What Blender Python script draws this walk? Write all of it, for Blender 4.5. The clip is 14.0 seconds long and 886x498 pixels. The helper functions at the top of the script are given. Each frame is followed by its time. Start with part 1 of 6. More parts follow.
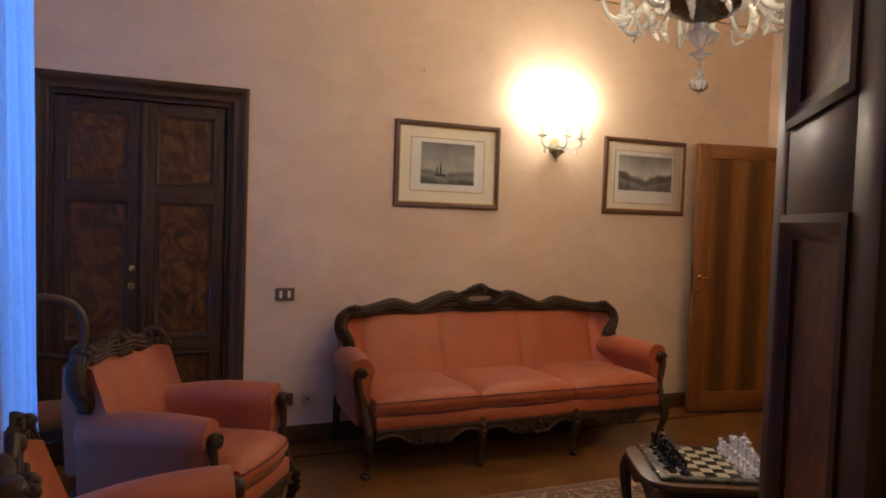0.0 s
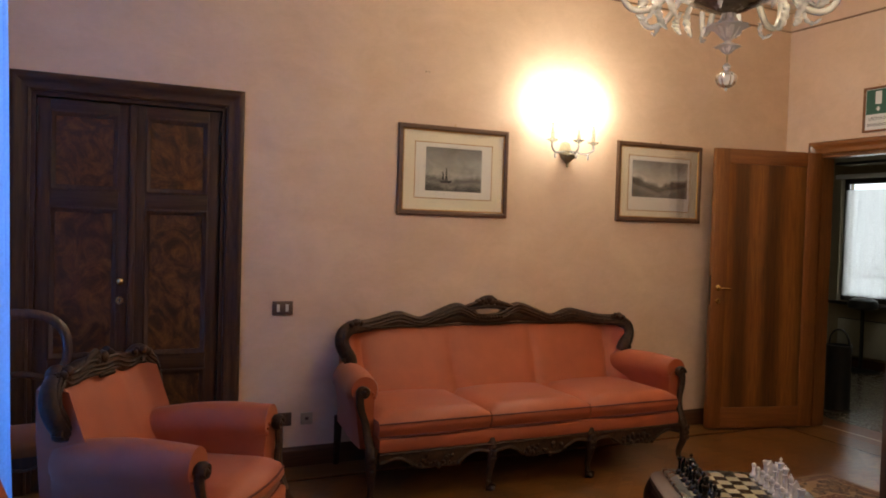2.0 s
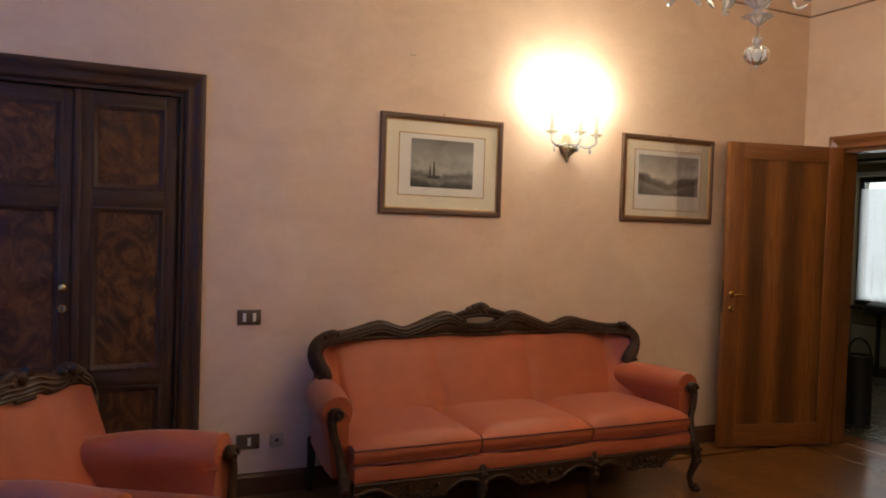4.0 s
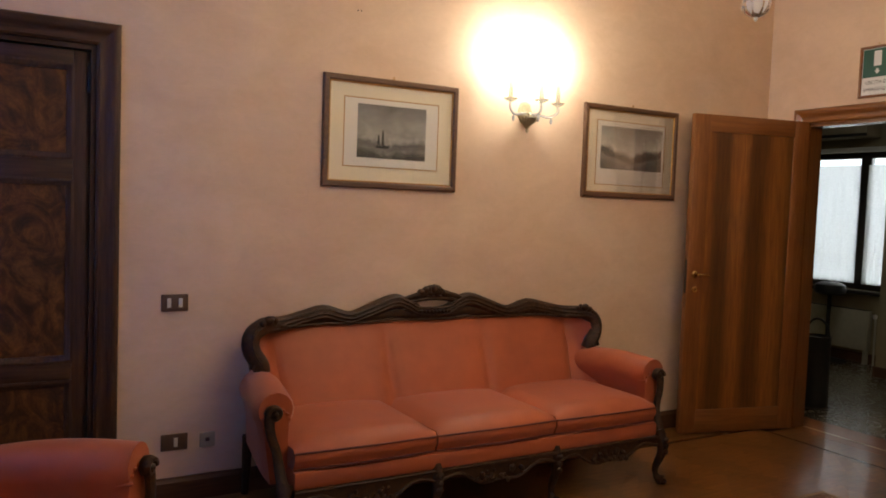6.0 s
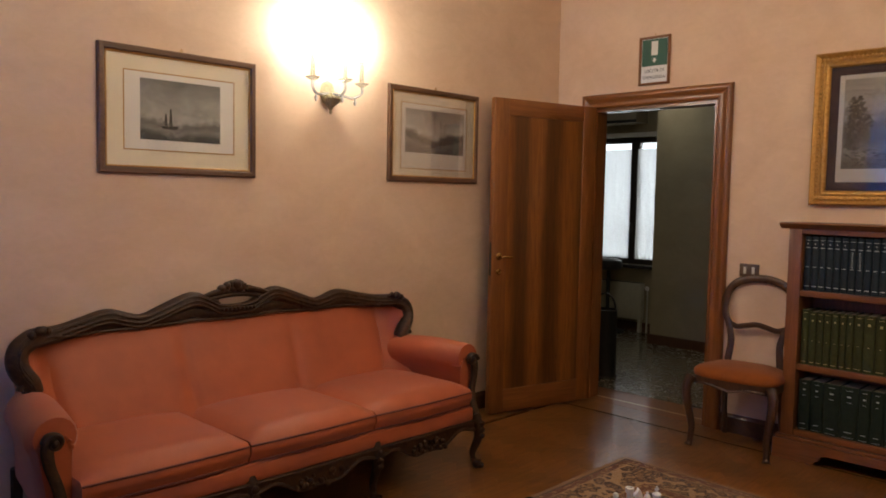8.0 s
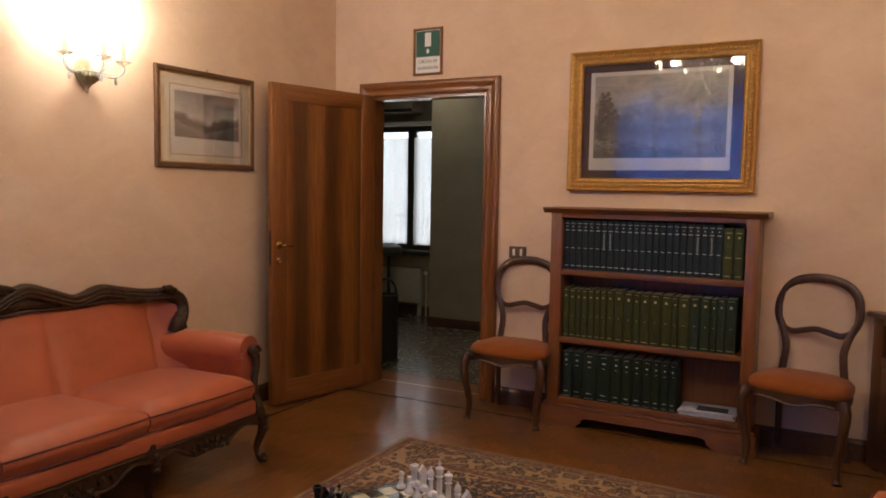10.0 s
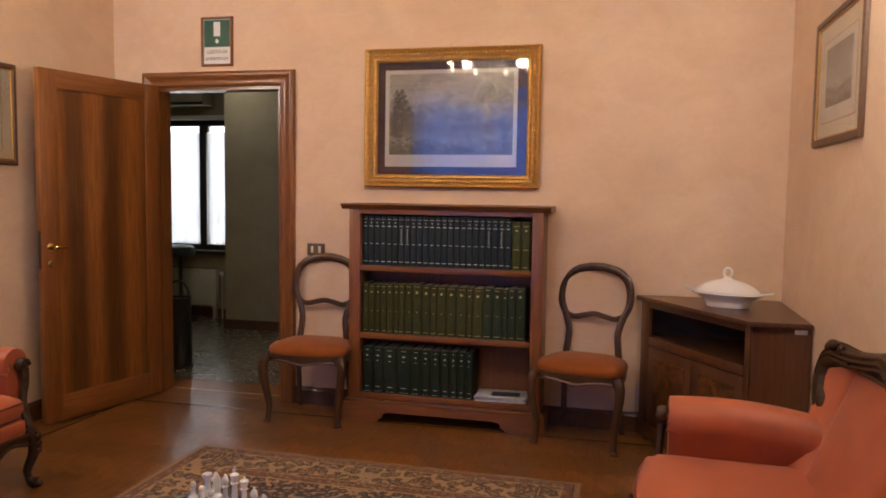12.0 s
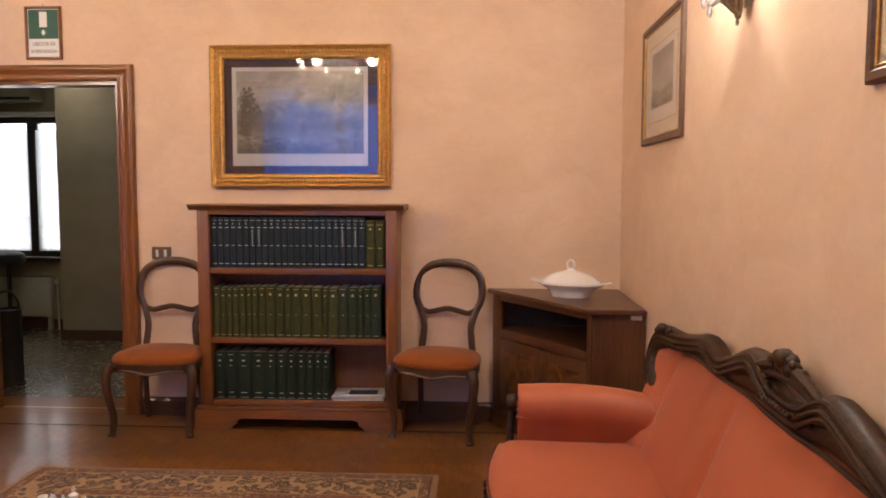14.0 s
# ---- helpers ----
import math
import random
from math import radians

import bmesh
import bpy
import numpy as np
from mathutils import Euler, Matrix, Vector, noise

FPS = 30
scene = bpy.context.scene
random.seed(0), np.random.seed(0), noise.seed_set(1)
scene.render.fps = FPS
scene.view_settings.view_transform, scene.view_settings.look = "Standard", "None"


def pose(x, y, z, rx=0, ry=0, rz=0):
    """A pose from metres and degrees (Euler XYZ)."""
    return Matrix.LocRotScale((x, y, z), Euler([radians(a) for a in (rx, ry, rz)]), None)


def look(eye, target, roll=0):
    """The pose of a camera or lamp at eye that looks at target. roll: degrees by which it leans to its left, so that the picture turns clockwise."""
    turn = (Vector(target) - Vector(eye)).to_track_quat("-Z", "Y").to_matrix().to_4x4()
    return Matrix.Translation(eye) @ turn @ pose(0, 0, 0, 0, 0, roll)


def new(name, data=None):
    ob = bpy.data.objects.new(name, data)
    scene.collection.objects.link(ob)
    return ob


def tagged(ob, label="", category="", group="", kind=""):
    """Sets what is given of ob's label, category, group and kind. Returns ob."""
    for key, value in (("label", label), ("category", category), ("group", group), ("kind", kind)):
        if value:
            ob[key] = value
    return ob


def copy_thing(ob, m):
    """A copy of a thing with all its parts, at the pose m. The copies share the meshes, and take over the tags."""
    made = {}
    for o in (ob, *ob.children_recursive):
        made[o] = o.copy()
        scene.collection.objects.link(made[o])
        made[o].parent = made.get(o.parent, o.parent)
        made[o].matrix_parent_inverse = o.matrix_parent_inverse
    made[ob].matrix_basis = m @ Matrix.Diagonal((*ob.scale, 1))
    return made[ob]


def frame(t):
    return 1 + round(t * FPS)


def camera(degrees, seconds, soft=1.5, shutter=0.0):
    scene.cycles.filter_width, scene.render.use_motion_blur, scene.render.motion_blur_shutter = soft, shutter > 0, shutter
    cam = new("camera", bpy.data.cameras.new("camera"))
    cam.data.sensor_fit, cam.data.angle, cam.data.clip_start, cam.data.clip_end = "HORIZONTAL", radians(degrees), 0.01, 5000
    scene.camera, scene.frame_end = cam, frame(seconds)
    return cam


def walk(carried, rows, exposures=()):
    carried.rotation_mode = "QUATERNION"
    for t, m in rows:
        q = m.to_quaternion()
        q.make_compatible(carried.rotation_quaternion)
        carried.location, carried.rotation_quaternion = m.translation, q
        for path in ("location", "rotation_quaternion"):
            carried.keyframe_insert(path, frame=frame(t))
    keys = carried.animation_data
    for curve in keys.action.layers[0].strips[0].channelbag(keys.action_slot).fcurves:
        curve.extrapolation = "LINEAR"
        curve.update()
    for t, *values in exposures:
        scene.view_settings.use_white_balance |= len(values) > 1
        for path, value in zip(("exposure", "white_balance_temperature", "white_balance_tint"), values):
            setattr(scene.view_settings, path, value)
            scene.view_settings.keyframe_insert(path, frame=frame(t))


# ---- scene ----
cam = camera(60.2, 14.0, soft=1.8)
PATH = [
    (0, (0.117, 0.207, 1.475), (0.963, 2.017, 1.389), 2.0),
    (0.5, (0.111, 0.261, 1.479), (0.998, 2.051, 1.402), 1.3),
    (1, (0.123, 0.314, 1.472), (1.015, 2.103, 1.405), 1.4),
    (1.5, (0.144, 0.369, 1.474), (1.011, 2.17, 1.411), 1.8),
    (2, (0.211, 0.445, 1.458), (1.048, 2.261, 1.401), 1.7),
    (4.5, (0.495, 0.949, 1.468), (1.339, 2.761, 1.406), 2.0),
    (5, (0.507, 1.039, 1.458), (1.377, 2.839, 1.374), 2.1),
    (5.5, (0.545, 1.11, 1.445), (1.455, 2.889, 1.349), 2.2),
    (6, (0.598, 1.209, 1.453), (1.571, 2.952, 1.34), 2.1),
    (6.5, (0.636, 1.296, 1.46), (1.685, 2.995, 1.338), 1.9),
    (7, (0.651, 1.371, 1.456), (1.781, 3.017, 1.322), 2.2),
    (7.5, (0.649, 1.406, 1.478), (1.931, 2.934, 1.334), 2.0),
    (8, (0.627, 1.453, 1.448), (2.041, 2.861, 1.314), 1.1),
    (10.5, (0.629, 1.46, 1.442), (2.444, 2.283, 1.28), 0.9),
    (11, (0.64, 1.463, 1.441), (2.507, 2.161, 1.276), 0.6),
    (11.5, (0.66, 1.433, 1.434), (2.558, 2.044, 1.274), 0.6),
    (12, (0.654, 1.442, 1.43), (2.591, 1.915, 1.278), 0.8),
    (12.5, (0.655, 1.419, 1.444), (2.613, 1.793, 1.284), 0.8),
    (13, (0.654, 1.411, 1.434), (2.629, 1.685, 1.283), 0.6),
    (13.5, (0.643, 1.415, 1.441), (2.627, 1.609, 1.285), 0.2),
    (14, (0.635, 1.413, 1.435), (2.626, 1.521, 1.28), 0.1),
]
EXPOSURES = [(0.0, -0.03, 6400, 9), (5.0, 0.0, 6350, 9), (8.0, 0.0, 6350, 11), (11.0, 0.31, 6400, 15), (14.0, 0.74, 6400, 17)]
walk(cam, [(t, look(eye, target, roll)) for t, eye, target, roll in PATH], EXPOSURES)

# ---- plan, in metres ----
XW, XE, YS, YN, HC = -0.45, 5.31, 0.59, 4.93, 3.32
RAIL_Z = 3.100

# ---- world and large lights ----
world = bpy.data.worlds.new("world")
scene.world = world
world.use_nodes = True
wn = world.node_tree
sky = wn.nodes.new("ShaderNodeTexSky")
sky.sky_type = "NISHITA"
sky.sun_disc = False
sky.sun_elevation, sky.sun_rotation = radians(37), radians(183)
wn.links.new(sky.outputs[0], wn.nodes["Background"].inputs[0])
wn.nodes["Background"].inputs[1].default_value = 0.12


def lamp(name, kind, m, power, colour, size=0.1, size_y=None):
    data = bpy.data.lights.new(name, kind)
    data.energy, data.color = power, colour
    if kind == "AREA":
        data.shape, data.size, data.size_y = "RECTANGLE", size, size_y or size
    elif kind == "POINT":
        data.shadow_soft_size = size
    ob = new(name, data)
    ob.matrix_world = m
    return ob


sun = bpy.data.lights.new("sun", "SUN")
sun.energy, sun.angle, sun.color = 0.5, radians(30), (1.0, 0.96, 0.9)
sun_ob = new("sun", sun)
sun_ob.matrix_world = look((0, 0, 10), (0.4, 8.0, 4.0))

WARM = (1.0, 0.84, 0.55)
BULB_POWER = 8.8
SCONCE = (1.0, 0.93, 0.80)
CHANDELIER = (2.555, 2.82)
CHANDELIER_POWER = 49.0
lamp("window_light", "AREA", look((XW - 0.30, 3.4, 1.55), (5, 3.4, 1.1)), 48.0, (0.13, 0.38, 1.0), 1.7, 2.5)
lamp("hall_window_light", "AREA", look((8.36, 6.12, 1.45), (6.5, 6.12, 1.45)), 6.5, (1.0, 0.95, 0.84), 1.0, 1.3)
lamp("hall_ceiling_light", "AREA", look((7.0, 5.2, 2.58), (7.0, 5.2, 0)), 2.5, (1.0, 0.92, 0.75), 1.1, 0.2)
# Fill lamp added over the unseen landing; it has no fixture.
lamp("landing_light", "AREA", look((0.2, -0.9, 2.5), (0.2, -0.9, 0)), 6.0, (1.0, 0.75, 0.5), 0.6, 0.6)


# ---- materials ----
def nodes_of(name):
    m = bpy.data.materials.new(name)
    m.use_nodes = True
    nt = m.node_tree
    return m, nt, nt.nodes["Principled BSDF"], nt.nodes["Material Output"]


def add(nt, kind, **values):
    n = nt.nodes.new(kind)
    for k, v in values.items():
        n.inputs[k].default_value = v
    return n


def coords(nt, stretch=(1, 1, 1), turn=(0, 0, 0), shift=None):
    tc = nt.nodes.new("ShaderNodeTexCoord")
    mp = nt.nodes.new("ShaderNodeMapping")
    mp.inputs["Scale"].default_value = stretch
    mp.inputs["Rotation"].default_value = turn
    nt.links.new(tc.outputs["Object"], mp.inputs["Vector"])
    if shift is not None:
        info = nt.nodes.new("ShaderNodeObjectInfo")
        mul = nt.nodes.new("ShaderNodeMath")
        mul.operation = "MULTIPLY"
        mul.inputs[1].default_value = shift
        nt.links.new(info.outputs["Random"], mul.inputs[0])
        nt.links.new(mul.outputs[0], mp.inputs["Location"])
    return mp.outputs[0]


def ramp(nt, fac, stops):
    r = nt.nodes.new("ShaderNodeValToRGB")
    e = r.color_ramp.elements
    while len(e) < len(stops):
        e.new(0.5)
    for el, (p, c) in zip(e, stops):
        el.position, el.color = p, (*c, 1)
    nt.links.new(fac, r.inputs[0])
    return r.outputs[0]


def blend(nt, mode, fac, a, b):
    m = nt.nodes.new("ShaderNodeMix")
    m.data_type, m.blend_type = "RGBA", mode
    for sock, v in ((m.inputs[0], fac), (m.inputs[6], a), (m.inputs[7], b)):
        if hasattr(v, "links"):
            nt.links.new(v, sock)
        elif sock == m.inputs[0]:
            sock.default_value = v
        else:
            sock.default_value = (*v, 1)
    return m.outputs[2]


def noise_tex(nt, vec, scale, detail=4.0, rough=0.55, dist=0.0):
    n = add(nt, "ShaderNodeTexNoise", Scale=scale, Detail=detail, Roughness=rough, Distortion=dist)
    nt.links.new(vec, n.inputs["Vector"])
    return n.outputs["Fac"]


def bump(nt, bsdf, height, strength, distance=0.002):
    b = add(nt, "ShaderNodeBump", Strength=strength, Distance=distance)
    nt.links.new(height, b.inputs["Height"])
    nt.links.new(b.outputs[0], bsdf.inputs["Normal"])


def surface(name, dark, light, rough=0.5, scale=18.0, fine=160.0, relief=0.15, metal=0.0, stretch=(1, 1, 1), dist=0.0,
            coat=0.0, sheen=0.0, rough_var=0.08, by_object=0.0, spec=0.5):
    """A material of two tones mottled at two scales, with fine relief."""
    m, nt, b, _ = nodes_of(name)
    v = coords(nt, stretch, shift=7.3)
    big = noise_tex(nt, v, scale, 4, 0.55, dist)
    small = noise_tex(nt, v, fine, 3)
    mix = nt.nodes.new("ShaderNodeMath")
    mix.operation = "MULTIPLY_ADD"
    mix.inputs[1].default_value = 0.3
    nt.links.new(small, mix.inputs[0])
    sub = nt.nodes.new("ShaderNodeMath")
    sub.operation = "MULTIPLY"
    sub.inputs[1].default_value = 0.7
    nt.links.new(big, sub.inputs[0])
    nt.links.new(sub.outputs[0], mix.inputs[2])
    col = ramp(nt, mix.outputs[0], [(0.3, dark), (0.7, light)])
    if by_object:
        info = nt.nodes.new("ShaderNodeObjectInfo")
        tone = ramp(nt, info.outputs["Random"], [(0.0, (1 - by_object,) * 3), (1.0, (1.0,) * 3)])
        col = blend(nt, "MULTIPLY", 1.0, col, tone)
    nt.links.new(col, b.inputs["Base Color"])
    r = nt.nodes.new("ShaderNodeMapRange")
    r.inputs["To Min"].default_value, r.inputs["To Max"].default_value = rough - rough_var, rough + rough_var
    nt.links.new(big, r.inputs["Value"])
    nt.links.new(r.outputs[0], b.inputs["Roughness"])
    b.inputs["Metallic"].default_value = metal
    b.inputs["Coat Weight"].default_value = coat
    b.inputs["Coat Roughness"].default_value = 0.12
    b.inputs["Sheen Weight"].default_value = sheen
    b.inputs["Specular IOR Level"].default_value = spec
    if relief:
        bump(nt, b, small, relief)
    return m


def emitter(name, colour, strength):
    m, nt, b, out = nodes_of(name)
    e = add(nt, "ShaderNodeEmission", Strength=strength)
    e.inputs[0].default_value = (*colour, 1)
    nt.links.new(e.outputs[0], out.inputs[0])
    return m


def glassy(name, tint=(1, 1, 1), milk=0.0, rough=0.02, gloss_gain=1.0, milk_colour=(0.9, 0.92, 0.95)):
    """Thin clear glass: light passes, its skin reflects; milk is the share of white scatter."""
    m, nt, b, out = nodes_of(name)
    tr = nt.nodes.new("ShaderNodeBsdfTransparent")
    tr.inputs[0].default_value = (*tint, 1)
    gl = add(nt, "ShaderNodeBsdfGlossy", Roughness=rough)
    fr = add(nt, "ShaderNodeFresnel", IOR=1.5)
    gain = nt.nodes.new("ShaderNodeMath")
    gain.operation = "MULTIPLY"
    gain.use_clamp = True
    gain.inputs[1].default_value = gloss_gain
    nt.links.new(fr.outputs[0], gain.inputs[0])
    mix = nt.nodes.new("ShaderNodeMixShader")
    nt.links.new(gain.outputs[0], mix.inputs[0])
    base = tr.outputs[0]
    if milk:
        df = nt.nodes.new("ShaderNodeBsdfTranslucent")
        df.inputs[0].default_value = (*milk_colour, 1)
        d2 = nt.nodes.new("ShaderNodeBsdfDiffuse")
        d2.inputs[0].default_value = (*milk_colour, 1)
        m0 = nt.nodes.new("ShaderNodeMixShader")
        nt.links.new(df.outputs[0], m0.inputs[1])
        nt.links.new(d2.outputs[0], m0.inputs[2])
        m1 = nt.nodes.new("ShaderNodeMixShader")
        m1.inputs[0].default_value = milk
        nt.links.new(base, m1.inputs[1])
        nt.links.new(m0.outputs[0], m1.inputs[2])
        base = m1.outputs[0]
    nt.links.new(base, mix.inputs[1])
    nt.links.new(gl.outputs[0], mix.inputs[2])
    nt.links.new(mix.outputs[0], out.inputs[0])
    return m


def sheer(name, colour, open_share, front=0.4):
    m, nt, b, out = nodes_of(name)
    v = coords(nt)
    weave = noise_tex(nt, v, 90.0, 2)
    tr = nt.nodes.new("ShaderNodeBsdfTransparent")
    tl = nt.nodes.new("ShaderNodeBsdfTranslucent")
    df = nt.nodes.new("ShaderNodeBsdfDiffuse")
    col = ramp(nt, weave, [(0.3, tuple(c * 0.86 for c in colour)), (0.7, colour)])
    for s in (tl, df):
        nt.links.new(col, s.inputs[0])
    a = nt.nodes.new("ShaderNodeMixShader")
    a.inputs[0].default_value = front
    nt.links.new(tl.outputs[0], a.inputs[1])
    nt.links.new(df.outputs[0], a.inputs[2])
    c = nt.nodes.new("ShaderNodeMixShader")
    c.inputs[0].default_value = open_share
    nt.links.new(a.outputs[0], c.inputs[1])
    nt.links.new(tr.outputs[0], c.inputs[2])
    nt.links.new(c.outputs[0], out.inputs[0])
    return m


def plaster(name, low, high):
    """Sponged wall paint: broad clouds, brush marks and a faint trowelled relief."""
    m, nt, b, _ = nodes_of(name)
    v = coords(nt, (1, 1, 1.6))
    cloud = noise_tex(nt, v, 2.2, 5, 0.6, 0.6)
    brush = noise_tex(nt, v, 13.0, 5, 0.65, 1.2)
    grain = noise_tex(nt, v, 130.0, 3)
    c1 = ramp(nt, cloud, [(0.3, low), (0.7, high)])
    c2 = ramp(nt, brush, [(0.25, (0.93, 0.92, 0.90)), (0.75, (1.0, 1.0, 1.0))])
    nt.links.new(blend(nt, "MULTIPLY", 1.0, c1, c2), b.inputs["Base Color"])
    b.inputs["Roughness"].default_value = 0.7
    b.inputs["Specular IOR Level"].default_value = 0.25
    sm = nt.nodes.new("ShaderNodeMath")
    sm.operation = "ADD"
    nt.links.new(brush, sm.inputs[0])
    nt.links.new(grain, sm.inputs[1])
    bump(nt, b, sm.outputs[0], 0.12, 0.003)
    return m


def wood(name, dark, light, rough=0.35, along="z", grain=1.0, coat=0.3, by_object=0.15, bands=0.0, wave=3.0, spec=0.5):
    """Straight-grained wood; bands gives broad ribbon figure across the grain, as in cut veneer."""
    m, nt, b, _ = nodes_of(name)
    s = {"x": (0.9, 14, 14), "y": (14, 0.9, 14), "z": (14, 14, 0.9)}[along]
    v = coords(nt, tuple(a * grain for a in s), shift=9.1)
    g = noise_tex(nt, v, 4.0, 6, 0.65, 0.8)
    fine = noise_tex(nt, v, 22.0, 3)
    col = ramp(nt, g, [(0.28, dark), (0.72, light)])
    if bands:
        vb = coords(nt, (1, 1, 0.12) if along == "z" else (1, 0.12, 1), shift=1.0)
        w = add(nt, "ShaderNodeTexWave", Scale=bands, Distortion=wave, Detail=2.0)
        nt.links.new(vb, w.inputs["Vector"])
        tone = ramp(nt, w.outputs["Fac"], [(0.15, (0.38, 0.32, 0.28)), (0.45, (0.66, 0.61, 0.57)), (0.85, (1.08, 1.06, 1.0))])
        col = blend(nt, "MULTIPLY", 0.9, col, tone)
    if by_object:
        info = nt.nodes.new("ShaderNodeObjectInfo")
        tone = ramp(nt, info.outputs["Random"], [(0.0, (1 - by_object,) * 3), (1.0, (1.0,) * 3)])
        col = blend(nt, "MULTIPLY", 1.0, col, tone)
    nt.links.new(col, b.inputs["Base Color"])
    r = nt.nodes.new("ShaderNodeMapRange")
    r.inputs["To Min"].default_value, r.inputs["To Max"].default_value = rough - 0.07, rough + 0.1
    nt.links.new(g, r.inputs["Value"])
    nt.links.new(r.outputs[0], b.inputs["Roughness"])
    b.inputs["Coat Weight"].default_value = coat
    b.inputs["Coat Roughness"].default_value = 0.18
    b.inputs["Specular IOR Level"].default_value = spec
    bump(nt, b, fine, 0.12, 0.001)
    return m


def burl(name):
    """Book-matched walnut burl veneer."""
    m, nt, b, _ = nodes_of(name)
    v = coords(nt, (1.2, 1.2, 1.0), shift=3.0)
    a = noise_tex(nt, v, 5.5, 6, 0.65, 2.6)
    f = noise_tex(nt, v, 38.0, 4, 0.6, 1.0)
    col = ramp(nt, a, [(0.26, (0.018, 0.007, 0.002)), (0.45, (0.075, 0.026, 0.006)), (0.6, (0.16, 0.060, 0.012)), (0.8, (0.27, 0.115, 0.022))])
    tone = ramp(nt, f, [(0.3, (0.65, 0.6, 0.55)), (0.7, (1, 1, 1))])
    nt.links.new(blend(nt, "MULTIPLY", 1.0, col, tone), b.inputs["Base Color"])
    b.inputs["Roughness"].default_value = 0.48
    b.inputs["Specular IOR Level"].default_value = 0.3
    b.inputs["Coat Weight"].default_value = 0.04
    b.inputs["Coat Roughness"].default_value = 0.2
    bump(nt, b, f, 0.06, 0.001)
    return m


M_WALL = plaster("peach_plaster", (0.67, 0.475, 0.33), (0.76, 0.565, 0.405))
M_CEIL = plaster("ceiling_plaster", (0.76, 0.66, 0.57), (0.83, 0.74, 0.65))
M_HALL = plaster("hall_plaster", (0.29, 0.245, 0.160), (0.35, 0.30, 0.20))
M_DARKWOOD = wood("walnut_dark", (0.030, 0.012, 0.006), (0.090, 0.038, 0.015), 0.50, "z", 1.0, 0.04, spec=0.28)
M_DARKWOOD_X = wood("walnut_dark_across", (0.030, 0.012, 0.006), (0.090, 0.038, 0.015), 0.50, "x", 1.0, 0.04, spec=0.28)
M_BURL = burl("walnut_burl")
M_CHERRY = wood("cherry_casing", (0.155, 0.050, 0.011), (0.275, 0.100, 0.023), 0.34)
M_CHERRY_Y = wood("cherry_casing_across", (0.155, 0.050, 0.011), (0.275, 0.100, 0.023), 0.34, "y")
M_RIBBON = wood("ribbon_veneer", (0.14, 0.047, 0.009), (0.29, 0.112, 0.020), 0.34, "z", 1.0, 0.3, 0.0, 1.05, 2.4)
M_BASE = wood("baseboard_wood", (0.055, 0.022, 0.010), (0.12, 0.05, 0.022), 0.4, "x")
M_CARVED = surface("carved_walnut", (0.012, 0.0052, 0.0024), (0.066, 0.029, 0.011), 0.50, 42, 70, 0.9, coat=0.03, spec=0.28)
M_BRASS = surface("polished_brass", (0.55, 0.36, 0.12), (0.80, 0.58, 0.24), 0.22, 40, 300, 0.05, metal=1.0)
M_BRONZE = surface("aged_bronze", (0.26, 0.22, 0.13), (0.46, 0.40, 0.26), 0.45, 50, 120, 0.4, metal=0.45)
M_FABRIC = surface("salmon_fabric", (0.335, 0.074, 0.022), (0.425, 0.099, 0.031), 0.50, 9, 520, 0.25, sheen=0.12, spec=0.45)
M_PIPING = surface("dark_piping", (0.10, 0.02, 0.015), (0.16, 0.035, 0.02), 0.7, 60, 400, 0.2)
M_RUST = surface("rust_velvet", (0.215, 0.055, 0.007), (0.285, 0.080, 0.012), 0.8, 14, 420, 0.3, sheen=0.12, spec=0.2)
M_CHAIR = wood("chair_walnut", (0.036, 0.014, 0.006), (0.098, 0.040, 0.016), 0.34)
M_CASE = wood("bookcase_cherry", (0.135, 0.045, 0.012), (0.24, 0.086, 0.025), 0.36)
M_CASE_Y = wood("bookcase_cherry_across", (0.135, 0.045, 0.012), (0.24, 0.086, 0.025), 0.36, "y")
M_CAB = wood("cabinet_walnut", (0.056, 0.019, 0.007), (0.125, 0.046, 0.017), 0.34)
# Darker than the cabinet walnut: the niche's shade is put into this colour.
M_NICHE_SHADE = surface("niche_shade", (0.02, 0.010, 0.006), (0.05, 0.024, 0.013), 0.6)
M_IRON = surface("dark_iron", (0.02, 0.02, 0.02), (0.05, 0.045, 0.04), 0.5, metal=0.6)
M_PLATE = surface("brown_plate", (0.09, 0.05, 0.03), (0.13, 0.075, 0.045), 0.4, 20, 200, 0.05)
M_KEY = surface("cream_switch", (0.62, 0.58, 0.48), (0.70, 0.66, 0.56), 0.4, 20, 200, 0.03)
M_CREAM = surface("cream_plastic", (0.36, 0.29, 0.19), (0.44, 0.36, 0.24), 0.45, 20, 200, 0.05)
M_FRAME = wood("frame_walnut", (0.065, 0.028, 0.013), (0.15, 0.068, 0.030), 0.45, "x", 1.0, 0.05)
M_GILT = surface("gilt", (0.36, 0.17, 0.035), (0.62, 0.36, 0.10), 0.42, 60, 300, 0.3, metal=0.55)
M_MAT = surface("cream_mat", (0.82, 0.74, 0.58), (0.87, 0.79, 0.63), 0.85, 6, 300, 0.05)
M_PAPER = surface("print_paper", (0.78, 0.74, 0.68), (0.84, 0.80, 0.74), 0.85, 5, 300, 0.04)
M_PURPLE = surface("purple_mat", (0.050, 0.022, 0.036), (0.070, 0.032, 0.050), 0.8, 6, 300, 0.05)
M_GLASS = glassy("picture_glass", gloss_gain=0.5)
M_PANE = glassy("window_glass")
M_WHITE = surface("white_glaze", (0.74, 0.72, 0.69), (0.82, 0.80, 0.77), 0.16, 8, 120, 0.02, coat=0.5)


